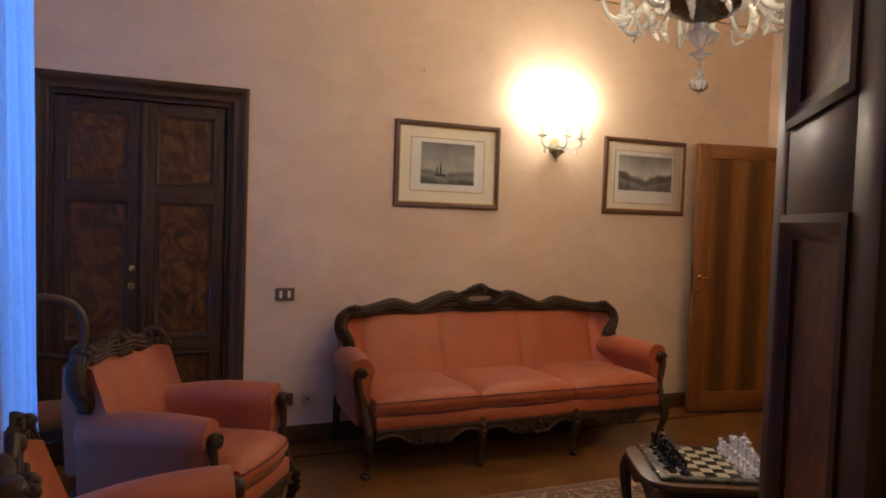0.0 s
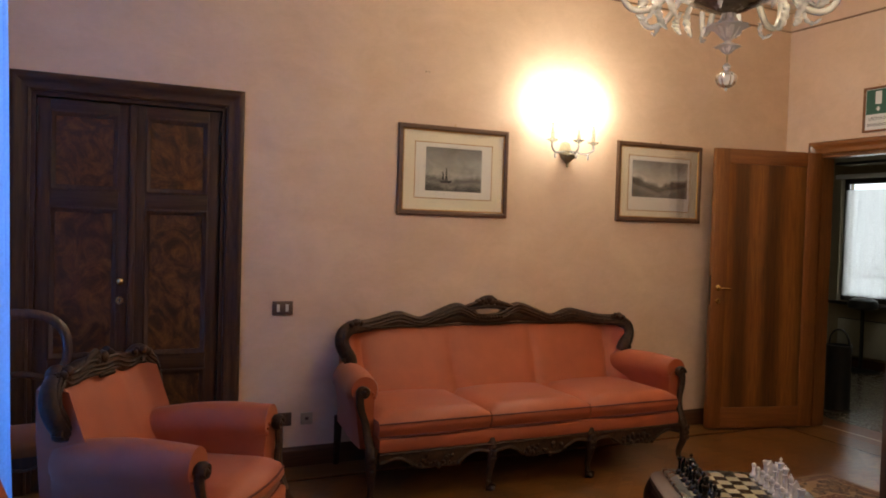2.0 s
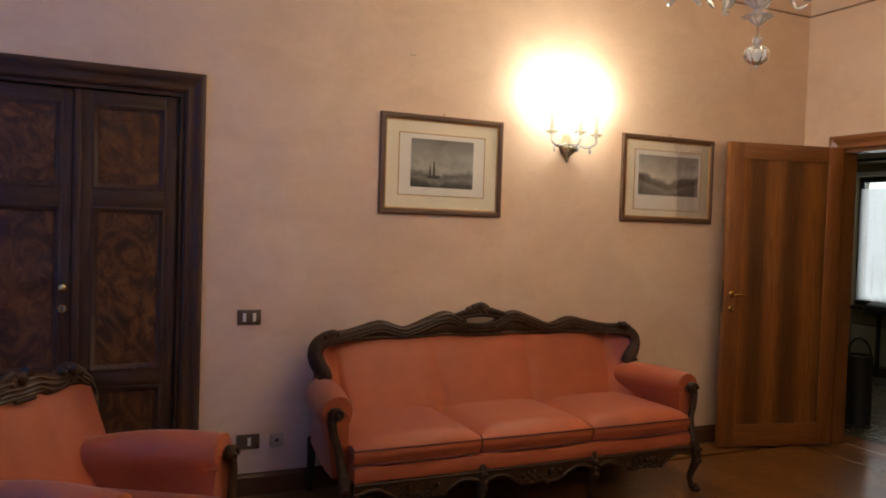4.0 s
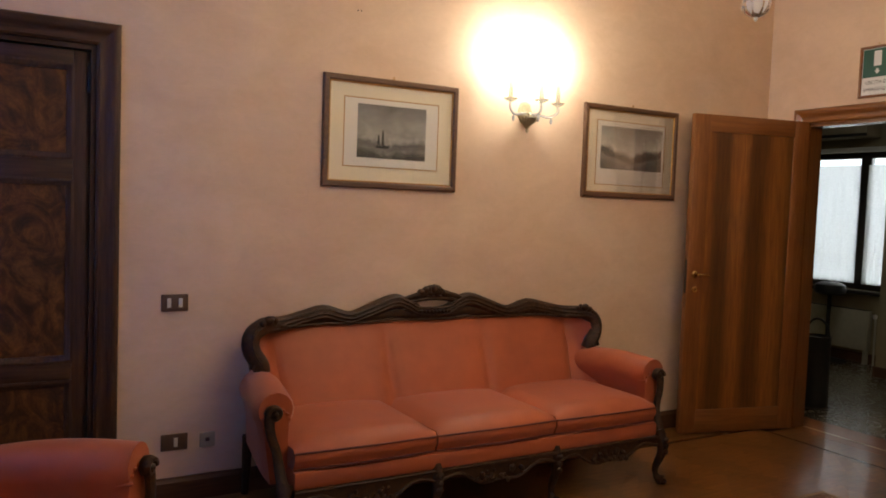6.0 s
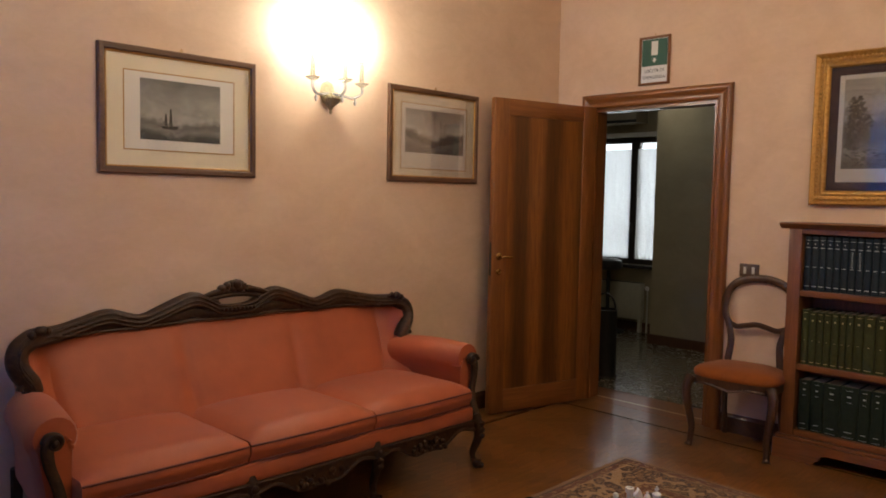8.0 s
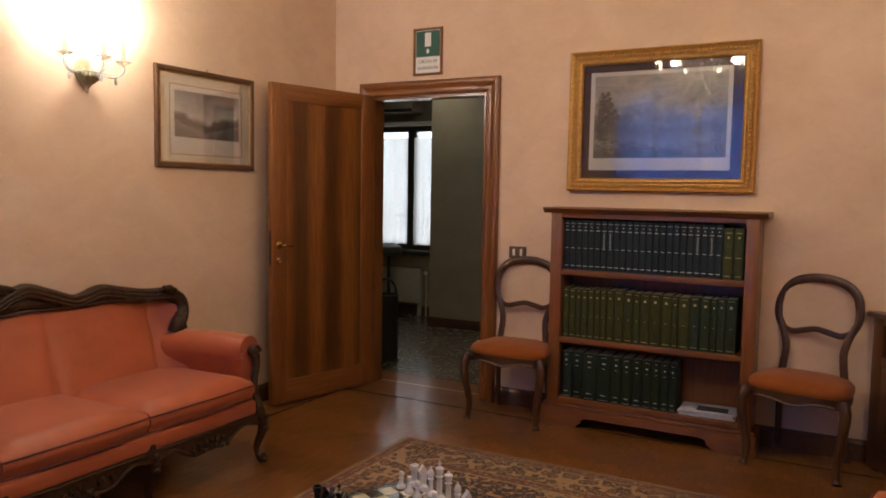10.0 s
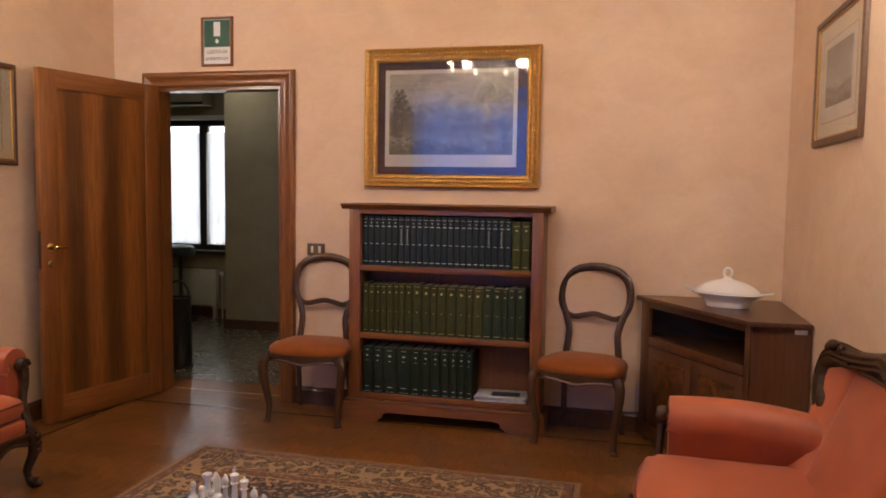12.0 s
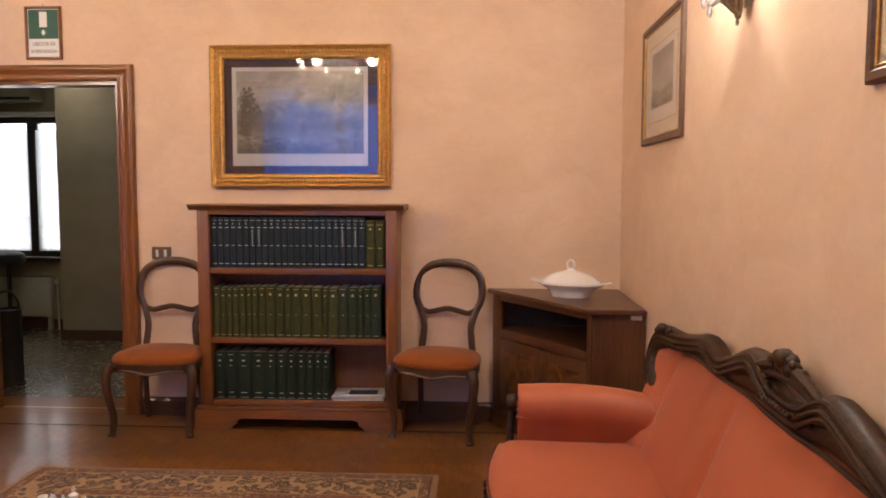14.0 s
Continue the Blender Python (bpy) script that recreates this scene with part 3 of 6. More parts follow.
GILT_PROF = [(0.0, 0.0), (0.0, 0.034), (0.1, 0.042), (0.22, 0.036), (0.45, 0.022), (0.62, 0.020), (0.75, 0.028), (0.88, 0.026), (1.0, 0.014), (1.0, 0.0)]


def picture(name, label, m, w, h, fw, prof, mat_frame, mat_mat, paper, image, image_mat, fillet=True, group="", glass=None):
    """Hangs in the plane y=0 facing -y, centred. paper and image: x0, x1, z0, z1."""
    root = thing(name, label, "picture", m, group)
    part("frame", frame_ring(bmesh.new(), w, h, fw, prof), mat_frame, root, smooth=False)
    part("mat_board", B(-w / 2 + fw * 0.8, w / 2 - fw * 0.8, -0.006, -0.002, -h / 2 + fw * 0.8, h / 2 - fw * 0.8), mat_mat, root)
    part("paper", B(paper[0], paper[1], -0.0072, -0.0061, paper[2], paper[3]), M_PAPER, root)
    part("engraving", B(image[0], image[1], -0.0084, -0.0073, image[2], image[3]), image_mat, root)
    if fillet:
        bm = bmesh.new()
        frame_ring(bm, w - 2 * fw + 0.004, h - 2 * fw + 0.004, 0.006, [(0, 0.008), (0, 0.014), (0.5, 0.0155), (1, 0.013), (1, 0.008)])
        part("gilt_fillet", bm, M_GILT, root, "thin gilt inner edge", smooth=False)
        bm = bmesh.new()
        frame_ring(bm, paper[1] - paper[0] + 0.008, paper[3] - paper[2] + 0.008, 0.005, [(0, 0.0061), (0, 0.0078), (1, 0.0078), (1, 0.0061)])
        bmesh.ops.translate(bm, verts=bm.verts, vec=((paper[0] + paper[1]) / 2, 0, (paper[2] + paper[3]) / 2))
        part("mat_bevel", bm, M_GILT, root, smooth=False)
    part("glass", B(-w / 2 + fw * 0.9, w / 2 - fw * 0.9, -0.0115, -0.0095, -h / 2 + fw * 0.9, h / 2 - fw * 0.9), glass or M_GLASS, root, "clear glazing")
    bm = sweep(bmesh.new(), [(-0.004, -0.002, h / 2 - 0.004), (-0.003, -0.004, h / 2 + 0.012), (0.003, -0.004, h / 2 + 0.016), (0.004, -0.002, h / 2 - 0.002)], 0.0018, 5, 3)
    part("hanger", bm, M_BRASS, root)
    return root


def ship(root, x, z, s):
    """A small sailing ship in ink on the sheet."""
    part("printed_ship", prism(bmesh.new(), [(x - s * 0.5, z), (x + s * 0.5, z), (x + s * 0.62, z + s * 0.22), (x - s * 0.6, z + s * 0.2)], "y", -0.0091, -0.0085), M_INK, root)
    for dx, hh in ((-0.3, 1.0), (0.05, 1.35), (0.35, 0.9)):
        part("printed_sail", prism(bmesh.new(), [(x + s * (dx - 0.11), z + s * 0.25), (x + s * (dx + 0.13), z + s * 0.25), (x + s * (dx + 0.05), z + s * hh), (x + s * (dx - 0.04), z + s * hh)], "y", -0.0091, -0.0085), M_INK if dx < 0.3 else M_MIST, root)


def upright(x, y, z, turn):
    return pose(x, y, z, 0, 0, turn)


PW, PH = 0.785, 0.575
SMALL = dict(w=PW, h=PH, fw=0.034, prof=WALNUT_PROF, mat_frame=M_FRAME, mat_mat=M_MAT, group="walnut-framed engravings")
pa = picture("framed_engraving", "walnut-framed grey engraving of ships at sea, cream mount", upright(2.338, YN - 0.001, 1.818, 0), paper=(-0.275, 0.272, -0.175, 0.178), image=(-0.202, 0.198, -0.128, 0.150), image_mat=M_SEA, **SMALL)
ship(pa, -0.06, -0.075, 0.07)
pb = picture("framed_engraving", "walnut-framed grey engraving of a stormy shore, cream mount", upright(4.02, YN - 0.001, 1.830, 0), paper=(-0.285, 0.285, -0.205, 0.190), image=(-0.252, 0.262, -0.108, 0.158), image_mat=M_BATTLE, **SMALL)
pd = picture("framed_engraving", "walnut-framed grey engraving on the south wall", upright(4.265, YS + 0.001, 1.945, 180), paper=(-0.275, 0.275, -0.185, 0.175), image=(-0.21, 0.21, -0.12, 0.14), image_mat=M_SEA, **SMALL)
pe = picture("framed_engraving", "walnut-framed grey engraving on the south wall", upright(1.935, YS + 0.001, 1.945, 180), paper=(-0.275, 0.275, -0.185, 0.175), image=(-0.21, 0.21, -0.12, 0.14), image_mat=M_BATTLE, **SMALL)
pc = picture("gilt_framed_print", "gilt-framed landscape engraving with a purple mount", upright(XE - 0.001, 2.5385, 1.878, -90) @ pose(0, 0, 0, -0.8), w=1.11, h=0.86, fw=0.082, prof=GILT_PROF, mat_frame=M_GILT, mat_mat=M_PURPLE,
             paper=(-0.425, 0.413, -0.30, 0.30), image=(-0.398, 0.388, -0.225, 0.275), image_mat=M_LAND, fillet=False, glass=glassy("broad_glass", gloss_gain=1.8))
bm = bmesh.new()
for i in range(46):
    for s in (-1, 1):
        blob(bm, (-0.51 + i * 1.02 / 45, -0.036, s * 0.392), 0.011, 6, (1, 0.6, 0.9))
for i in range(34):
    for s in (-1, 1):
        blob(bm, (s * 0.517, -0.036, -0.37 + i * 0.74 / 33), 0.011, 6, (0.9, 0.6, 1))
part("leaf_ornament", bm, M_GILT, pc)
random.seed(5)
bm = bmesh.new()


def fleck(x, z, r, wide, high):
    """A small uneven spot of printer's ink lying on the sheet."""
    turn = random.uniform(0, 6.28)
    lo, hi = ([bm.verts.new((x + r * wide * math.cos(turn + k * 1.047) * q, y, z + r * high * math.sin(turn + k * 1.047) * q)) for k in range(6)] for y, q in ((-0.0085, 1.0), (-0.0088, 0.9)))
    bm.faces.new(hi)
    for k in range(6):
        bm.faces.new((lo[k], lo[(k + 1) % 6], hi[(k + 1) % 6], hi[k]))


for cx0, cz0, rx, rz, n in ((-0.335, 0.115, 0.050, 0.065, 170), (-0.305, 0.030, 0.060, 0.060, 170), (-0.360, 0.020, 0.030, 0.080, 90), (-0.345, -0.075, 0.045, 0.050, 110)):
    for i in range(n):
        a, r = random.uniform(0, 6.28), random.random() ** 0.7 * (1 + 0.25 * random.uniform(-1, 1))
        fleck(max(-0.385, cx0 + rx * r * math.cos(a)), cz0 + rz * r * math.sin(a), random.uniform(0.003, 0.008), 1.2, 0.8)
for i in range(220):
    x = random.random()
    fleck(-0.38 + 0.52 * x, -0.212 + random.random() * (0.13 - 0.11 * x), random.uniform(0.003, 0.008), 1.6, 0.6)
for i in range(90):
    fleck(0.34 + random.gauss(0, 0.016), -0.12 + random.uniform(-0.08, 0.09), random.uniform(0.003, 0.007), 1.0, 1.0)
part("printed_tree", bm, M_FOLIAGE, pc)


# ---- carved settee and armchairs ----
def settee(name, label, category, m, seats, half, back_half, top, group="", wrap=0.10):
    """A carved rococo seat facing -y, its back on y=0. half: to the outside of the arms; top: the crest line (x, z); wrap: how far the back's ends come forward."""
    root = thing(name, label, category, m, group)
    line = [(x * back_half, z) for x, z in top]
    line = [(-x, z) for x, z in reversed(line) if x > 1e-6] + line
    crest = curve_points([(x, 0, z) for x, z in line], 10)

    def crest_z(x):
        x = max(-back_half, min(back_half, x))
        best = min(crest, key=lambda q: abs(q.x - x))
        return best.z

    base_z = line[-1][1] - 0.022
    # upholstered back with channels between its sections
    wing = 0.10 if seats > 1 else 0.07
    inner = back_half + 0.008
    cuts = [-inner] + [-inner + wing + (2 * inner - 2 * wing) * i / seats for i in range(seats + 1)] + [inner]
    if seats == 1:
        wing, cuts = 0.06, [-inner, inner]
    nx, nz = (110 if seats > 1 else 30), 14
    z_seat = 0.36
    front, rear = [], []
    for k in range(nz + 1):
        v = k / nz
        fr, re = [], []
        for i in range(nx + 1):
            x = -inner + 2 * inner * i / nx
            zt = min(crest_z(x) - 0.035, base_z)
            z = z_seat + (zt - z_seat) * v
            for a, b in zip(cuts, cuts[1:]):
                if a - 1e-6 <= x <= b + 1e-6:
                    s = (x - a) / (b - a) * 2 - 1
                    break
            puff = 0.036 * (1 - abs(s) ** 12) * (math.sin(math.pi * min(1, v * 0.94 + 0.06)) ** 0.5)
            end = max(0.0, (abs(x) - (inner - wing)) / wing)
            y = -0.275 + 0.205 * v ** 0.8 - puff * (1 - 0.5 * v) - (wrap if seats > 1 else 0.075) * end * end
            narrow = 1 - (0.10 if seats == 1 else 0.045) * max(0.0, 1 - v * 1.6)
            fr.append((x * narrow, y, z))
            re.append((x * narrow, -0.012, z))
        front.append(fr)
        rear.append(re[::-1])
    bm = bmesh.new()
    skin(bm, [a + b for a, b in zip(front, rear)])
    part("backrest", bm, M_FABRIC, root, "padded salmon fabric back with vertical seams")

    # carved top rail ending in scrolls at both sides
    yb = -0.052
    def fore(x):
        return (wrap if seats > 1 else 0.03) * max(0.0, (abs(x) / back_half - 0.62) / 0.38) ** 2

    rail = [(q.x, yb - fore(q.x), q.z) for q in curve_points([(x, 0, z) for x, z in line], 4)]
    z_end = line[-1][1]
    h = back_half
    dy1 = 0.075 - wrap if seats > 1 else 0.045
    tail = [(h + 0.035, yb - 0.085 + dy1, z_end - 0.030), (h + 0.050, yb - 0.095 + dy1, z_end - 0.078), (h + 0.036, yb - 0.105 + dy1, z_end - 0.125), (h + 0.005, yb - 0.11 + dy1, z_end - 0.172), (h - 0.005, yb - 0.105 + dy1, z_end - 0.205)]
    pts = [(-x, y, z) for x, y, z in reversed(tail)] + rail + tail
    bm = bmesh.new()
    waist = 0.015 if seats > 1 else 0.0
    sweep(bm, pts, lambda t: 0.040 - waist * math.exp(-((t - 0.5) / 0.06) ** 2) + 0.003 * math.sin(t * 40), 12, 3, flat=0.95)
    for off, dy, r in ((0.022, -0.030, 0.008), (-0.016, -0.035, 0.007), (0.002, -0.0385, 0.006)):
        sweep(bm, [(x, y + dy, z + off) for x, y, z in pts], r, 6, 3)
    sweep(bm, [(x, y - 0.004, base_z + 0.024 + 0.30 * max(0.0, z - base_z - 0.03)) for x, y, z in rail], 0.027, 8, 1, flat=0.9)
    sweep(bm, [(x, y - 0.030, base_z + 0.004 + 0.12 * max(0.0, z - base_z - 0.03)) for x, y, z in rail], 0.007, 6, 1)
    random.seed(17)
    for q in pts[7:-7]:
        for j in range(3):
            blob(bm, (q[0] + random.uniform(-0.03, 0.03), q[1] - 0.028, q[2] + random.uniform(-0.022, 0.022)), random.uniform(0.007, 0.013), 6, (1.9, 0.8, 0.7))
    part("back_frame", bm, M_CARVED, root, "carved dark walnut back rail with serpentine top")
    for s in (-1, 1):
        bm = bmesh.new()
        cx, cz = h + 0.014, z_end - 0.190
        spiral = [(s * (cx + 0.034 * (1 - k / 14) * math.cos(k * 0.75)), yb - 0.12 + dy1, cz + 0.034 * (1 - k / 14) * math.sin(k * 0.75)) for k in range(14)]
        sweep(bm, spiral, lambda t: 0.014 - 0.006 * t, 7, 3, flat=1.6)
        blob(bm, (s * cx, yb - 0.13 + dy1, cz), 0.016)
        part("back_scroll", bm, M_CARVED, root)
        bm = bmesh.new()
        blob(bm, (s * (h - 0.035), yb - 0.10 + dy1, z_end + 0.034), 0.024, 8, (1.1, 1, 0.9))
        blob(bm, (s * (h - 0.005), yb - 0.105 + dy1, z_end + 0.022), 0.018)
        for k, (ox, oz, r) in enumerate(((-0.075, 0.030, 0.014), (-0.055, 0.040, 0.013), (0.018, 0.004, 0.015), (0.030, -0.016, 0.013))):
            blob(bm, (s * (h + ox), yb - 0.095 + dy1 + 0.012 * (k < 2), z_end + oz), r, 7)
        part("corner_bud", bm, M_CARVED, root)

    # crest: a pierced loop under a carved rose
    zc = crest_z(0.0) + (0.046 if seats > 1 else 0.0)
    k = 1.0 if seats > 1 else 0.5
    bm = bmesh.new()
    loop = [(0.145 * k * math.cos(a) * (1.15 - 0.15 * abs(math.sin(a))), yb - 0.006, zc - 0.004 + 0.034 * math.sin(a)) for a in [i * 2 * math.pi / 20 for i in range(20)]]
    sweep(bm, loop, 0.0145, 8, 2, closed=True, flat=1.4)
    random.seed(3)
    lift = 0.012 if seats > 1 else -0.034
    for i in range(int(34 * k)):
        a = math.pi * random.random()
        rr = random.uniform(0.3, 1.0)
        blob(bm, (0.085 * k * rr * math.cos(a), yb - 0.010 - random.uniform(0, 0.018), zc + lift + 0.036 + 0.040 * rr * math.sin(a)), random.uniform(0.013, 0.023), 7, (1.1, 0.8, 0.9))
    for i in range(5):
        a = math.pi * (0.1 + 0.2 * i)
        blob(bm, (0.026 * math.cos(a), yb - 0.024, zc + lift + 0.062 + 0.018 * math.sin(a)), 0.016, 7)
    blob(bm, (0, yb - 0.028, zc + lift + 0.068), 0.026, 9)
    for s in (-1, 1):
        sweep(bm, [(s * 0.06 * k, yb - 0.02, zc + 0.056), (s * 0.13 * k, yb - 0.02, zc + 0.042), (s * 0.20 * k, yb - 0.02, zc + 0.022), (s * 0.27 * k, yb - 0.025, zc + 0.004)], lambda t: 0.018 * (1 - 0.6 * t), 7, 4)
    for i in range(9):
        blob(bm, ((i - 4) * 0.022 * k, yb - 0.05, zc - 0.036), 0.0095, 6)
    part("crest", bm, M_CARVED, root, "carved floral crest, pierced below")

    # seat
    depth = 0.768
    arm_in = half - (0.125 if seats > 1 else 0.155)
    cw = 2 * arm_in / seats
    for i in range(seats):
        x0, x1 = -arm_in + i * cw, -arm_in + (i + 1) * cw
        bm = bmesh.new()
        nu, nv = 14, 12
        top_g, bot_g = [], []
        for a in range(nu + 1):
            ra, rb = [], []
            u = a / nu
            for b in range(nv + 1):
                v = b / nv
                x = x0 + 0.004 + (x1 - x0 - 0.008) * u
                bow = 0.035 * math.sin(math.pi * u)
                y = -0.12 - (depth - 0.12 + bow) * v
                crown = 0.040 * (1 - abs(2 * u - 1) ** 3.0) * (1 - abs(2 * v - 1) ** 7) - 0.012 * (1 - v)
                edge = min(1.0, min(u, 1 - u) * 14, (1 - v) * 9 + 0.0)
                swag = 0.010 * math.sin(math.pi * u) * max(0.0, v - 0.6) / 0.4
                ra.append((x, y + 0.014 * (1 - edge) ** 2 * (v > 0.5), 0.456 + swag + crown * 0.62 - 0.022 * (1 - edge) ** 2))
                rb.append((x, y + 0.016, 0.346 + swag))
            top_g.append(ra)
            bot_g.append(rb[::-1])
        for ra, rb in zip(top_g, bot_g):
            (fx, fy0, fz), bz = ra[-1], rb[0][2]
            belly = [(fx, fy0 - 0.026 * math.sin(math.pi * q) + 0.016 * q, fz + (bz - fz) * q) for q in (0.2, 0.4, 0.6, 0.8)]
            ra.extend(belly)
        skin(bm, [p + q for p, q in zip(top_g, bot_g)])
        cushion = part("seat_cushion", bm, M_FABRIC, root, "puffed salmon seat cushion")
        edge_pts = [(top_g[a][nv + 1][0], top_g[a][nv + 1][1] - 0.003, top_g[a][nv + 1][2] + 0.003) for a in range(nu + 1)]
        low_pts = [(bot_g[a][0][0], bot_g[a][0][1] - 0.006, bot_g[a][0][2] + 0.002) for a in range(nu + 1)]
        part("piping", sweep(bmesh.new(), edge_pts, 0.0045, 6, 1), M_PIPING, cushion, "dark corded edge")
        part("piping", sweep(bmesh.new(), low_pts, 0.0045, 6, 1), M_PIPING, cushion, "dark corded edge")
    part("seat_base", B(-arm_in, arm_in, -depth - 0.016, -0.05, 0.268, 0.345, bev=0.016), M_FABRIC, root, "fabric-covered seat rail")

    # carved apron with a scalloped lower edge
    n = 72 if seats > 1 else 26
    yf = -depth + 0.004
    up, lo = [], []
    for i in range(n + 1):
        x = -arm_in + 2 * arm_in * i / n
        ph = (x + arm_in) / (2 * arm_in) * seats
        f = ph - math.floor(ph - 1e-9)
        drop = 0.045 + 0.06 * max(0, math.sin(math.pi * f)) ** 3 + 0.012 * math.cos(6 * math.pi * f)
        up.append((x, 0.272))
        lo.append((x, 0.272 - drop))
    bm = bmesh.new()
    prism(bm, up + lo[::-1], "y", yf - 0.024, yf + 0.012)
    sweep(bm, [(x, yf - 0.026, z + 0.008) for x, z in lo], 0.0085, 6, 1)
    sweep(bm, [(x, yf - 0.026, z - 0.006) for x, z in up], 0.007, 6, 1)
    random.seed(8)
    for c in range(seats):
        x0 = -arm_in + cw * (c + 0.5)
        for i in range(22):
            a = random.uniform(0, math.pi * 2)
            blob(bm, (x0 + random.uniform(-0.13, 0.13) * min(1, cw / 0.5), yf - 0.030, 0.205 + random.uniform(-0.03, 0.03)), random.uniform(0.009, 0.016), 6)
    part("apron", bm, M_CARVED, root, "carved scalloped walnut apron")

    # legs
    xs = [-arm_in - 0.03] + [-arm_in + cw * i for i in range(1, seats)] + [arm_in + 0.03]
    for i, x in enumerate(xs):
        s = 0 if 0 < i < len(xs) - 1 else (1 if x > 0 else -1)
        bm = bmesh.new()
        sweep(bm, [(x, yf + 0.012, 0.29), (x + s * 0.012, yf - 0.012, 0.235), (x + s * 0.012, yf - 0.016, 0.17), (x, yf + 0.012, 0.085), (x + s * 0.008, yf + 0.006, 0.035), (x + s * 0.022, yf - 0.018, 0.018)],
              lambda t: 0.036 - 0.03 * t + 0.026 * max(0, t - 0.72) / 0.28, 9, 5)
        blob(bm, (x + s * 0.022, yf - 0.018, 0.018), 0.024, 8, (1, 1.25, 0.75))
        for dz in (0.25, 0.215, 0.185):
            blob(bm, (x + s * 0.012, yf - 0.045, dz), 0.016, 7, (1.2, 0.7, 1))
        part("leg", bm, M_CARVED, root, "carved cabriole leg")
    for x in (-arm_in, arm_in):
        part("leg", sweep(bmesh.new(), [(x, -0.06, 0.30), (x, -0.05, 0.15), (x, -0.03, 0.0)], lambda t: 0.026 - 0.006 * t, 8, 3), M_CARVED, root)

    # rolled arms with carved fronts
    for s in (-1, 1):
        rings = []
        na = 14
        for k in range(na + 1):
            v = k / na
            y = -0.08 - (0.60 if seats > 1 else 0.595) * v
            fl = 0.012 - 0.085 * (1 - v) ** 1.2
            zt = (0.628 if seats > 1 else 0.610) + 0.024 * math.sin(math.pi * v) + (0.030 if seats > 1 else 0.050) * v
            r = 0.092 * (1 - 0.08 * abs(v - 0.5)) * (1.0 if 0 < k < na else 0.82)
            cx = half - 0.085 + fl
            ring = []
            for q in range(13):
                a = radians(-38 + 256 * q / 12)
                ring.append((s * (cx + r * math.cos(a)), y, zt - r + r * math.sin(a)))
            ring.append((s * (arm_in - 0.002 + min(0.0, fl)), y, 0.44))
            ring.append((s * (arm_in - 0.002 + min(0.0, fl)), y, 0.275))
            ring.append((s * (half - 0.055 + min(0.0, fl) * 0.8), y, 0.275))
            ring.append((s * (half - 0.035 + min(0.0, fl)), y, 0.42))
            rings.append(ring)
        bm = bmesh.new()
        skin(bm, rings)
        arm = part("arm", bm, M_FABRIC, root, "rolled salmon fabric arm")
        yt = -0.08 - (0.60 if seats > 1 else 0.595)
        bm = bmesh.new()
        cx = half - 0.075
        stem = [(s * (cx + 0.016), yt - 0.012, 0.590), (s * (cx + 0.034), yt - 0.020, 0.552), (s * (cx + 0.028), yt - 0.028, 0.490), (s * (cx + 0.006), yt - 0.034, 0.42), (s * (cx - 0.004), yt - 0.050, 0.35), (s * (arm_in + 0.040), yf - 0.010, 0.27)]
        sweep(bm, stem, lambda t: 0.027 - 0.007 * math.sin(math.pi * t), 9, 5, flat=0.8)
        spiral = [(s * (cx + 0.014 + 0.032 * (1 - k / 13) * math.cos(k * 0.8)), yt - 0.024, 0.575 + 0.032 * (1 - k / 13) * math.sin(k * 0.8)) for k in range(13)]
        sweep(bm, spiral, lambda t: 0.014 - 0.006 * t, 7, 3, flat=1.8)
        blob(bm, (s * (cx + 0.014), yt - 0.034, 0.575), 0.017)
        part("arm_front", bm, M_CARVED, root, "carved scroll arm front")
        pleats = bmesh.new()
        for i in range(7):
            a = radians(20 + 150 * i / 6)
            p0 = (s * (cx + 0.0 + 0.052 * math.cos(a)), yt - 0.006, 0.535 + 0.052 * math.sin(a))
            p1 = (s * (cx + 0.0 + 0.084 * math.cos(a)), yt + 0.045, 0.527 + 0.084 * math.sin(a))
            sweep(pleats, [p0, p1], lambda t: 0.008 * (1 - t) + 0.001, 6, 3)
        part("pleats", pleats, M_FABRIC, arm)
    return root


CREST3 = [(0.0, 0.872), (0.09, 0.878), (0.16, 0.912), (0.235, 0.932), (0.36, 0.892), (0.475, 0.856), (0.55, 0.864), (0.64, 0.886), (0.75, 0.868), (0.87, 0.850), (0.985, 0.850)]
CREST1 = [(0.0, 0.858), (0.3, 0.862), (0.5, 0.843), (0.72, 0.837), (0.92, 0.863), (0.99, 0.846)]
settee("settee", "three-seat salmon settee with carved walnut frame, by the north wall", "sofa", pose(2.585, YN - 0.004, 0), 3, 1.125, 0.985, CREST3, "salmon settees", 0.13)
settee("settee", "three-seat salmon settee with carved walnut frame, by the south wall", "sofa", pose(2.53, YS + 0.004, 0, 0, 0, 180), 3, 1.20, 1.075, [(x, z + 0.022) for x, z in CREST3], "salmon settees", 0.06)


def armchair(mid, ang, label):
    """mid: the point between the two arm fronts; ang: the way it faces, degrees from +x."""
    f = Vector((math.cos(radians(ang)), math.sin(radians(ang))))
    base = Vector(mid) - f * 0.70
    settee("armchair", label, "armchair", pose(base.x, base.y, 0, 0, 0, ang + 90), 1, 0.410, 0.295, CREST1, "salmon armchairs")


armchair((0.775, 3.485), -34.0, "salmon fabric armchair with carved walnut frame, near a curtain")
armchair((0.590, 2.32), 4.0, "salmon fabric armchair with carved walnut frame, beside another armchair")


# ---- balloon-back chairs ----
CHAIR_DEEP = 0.84

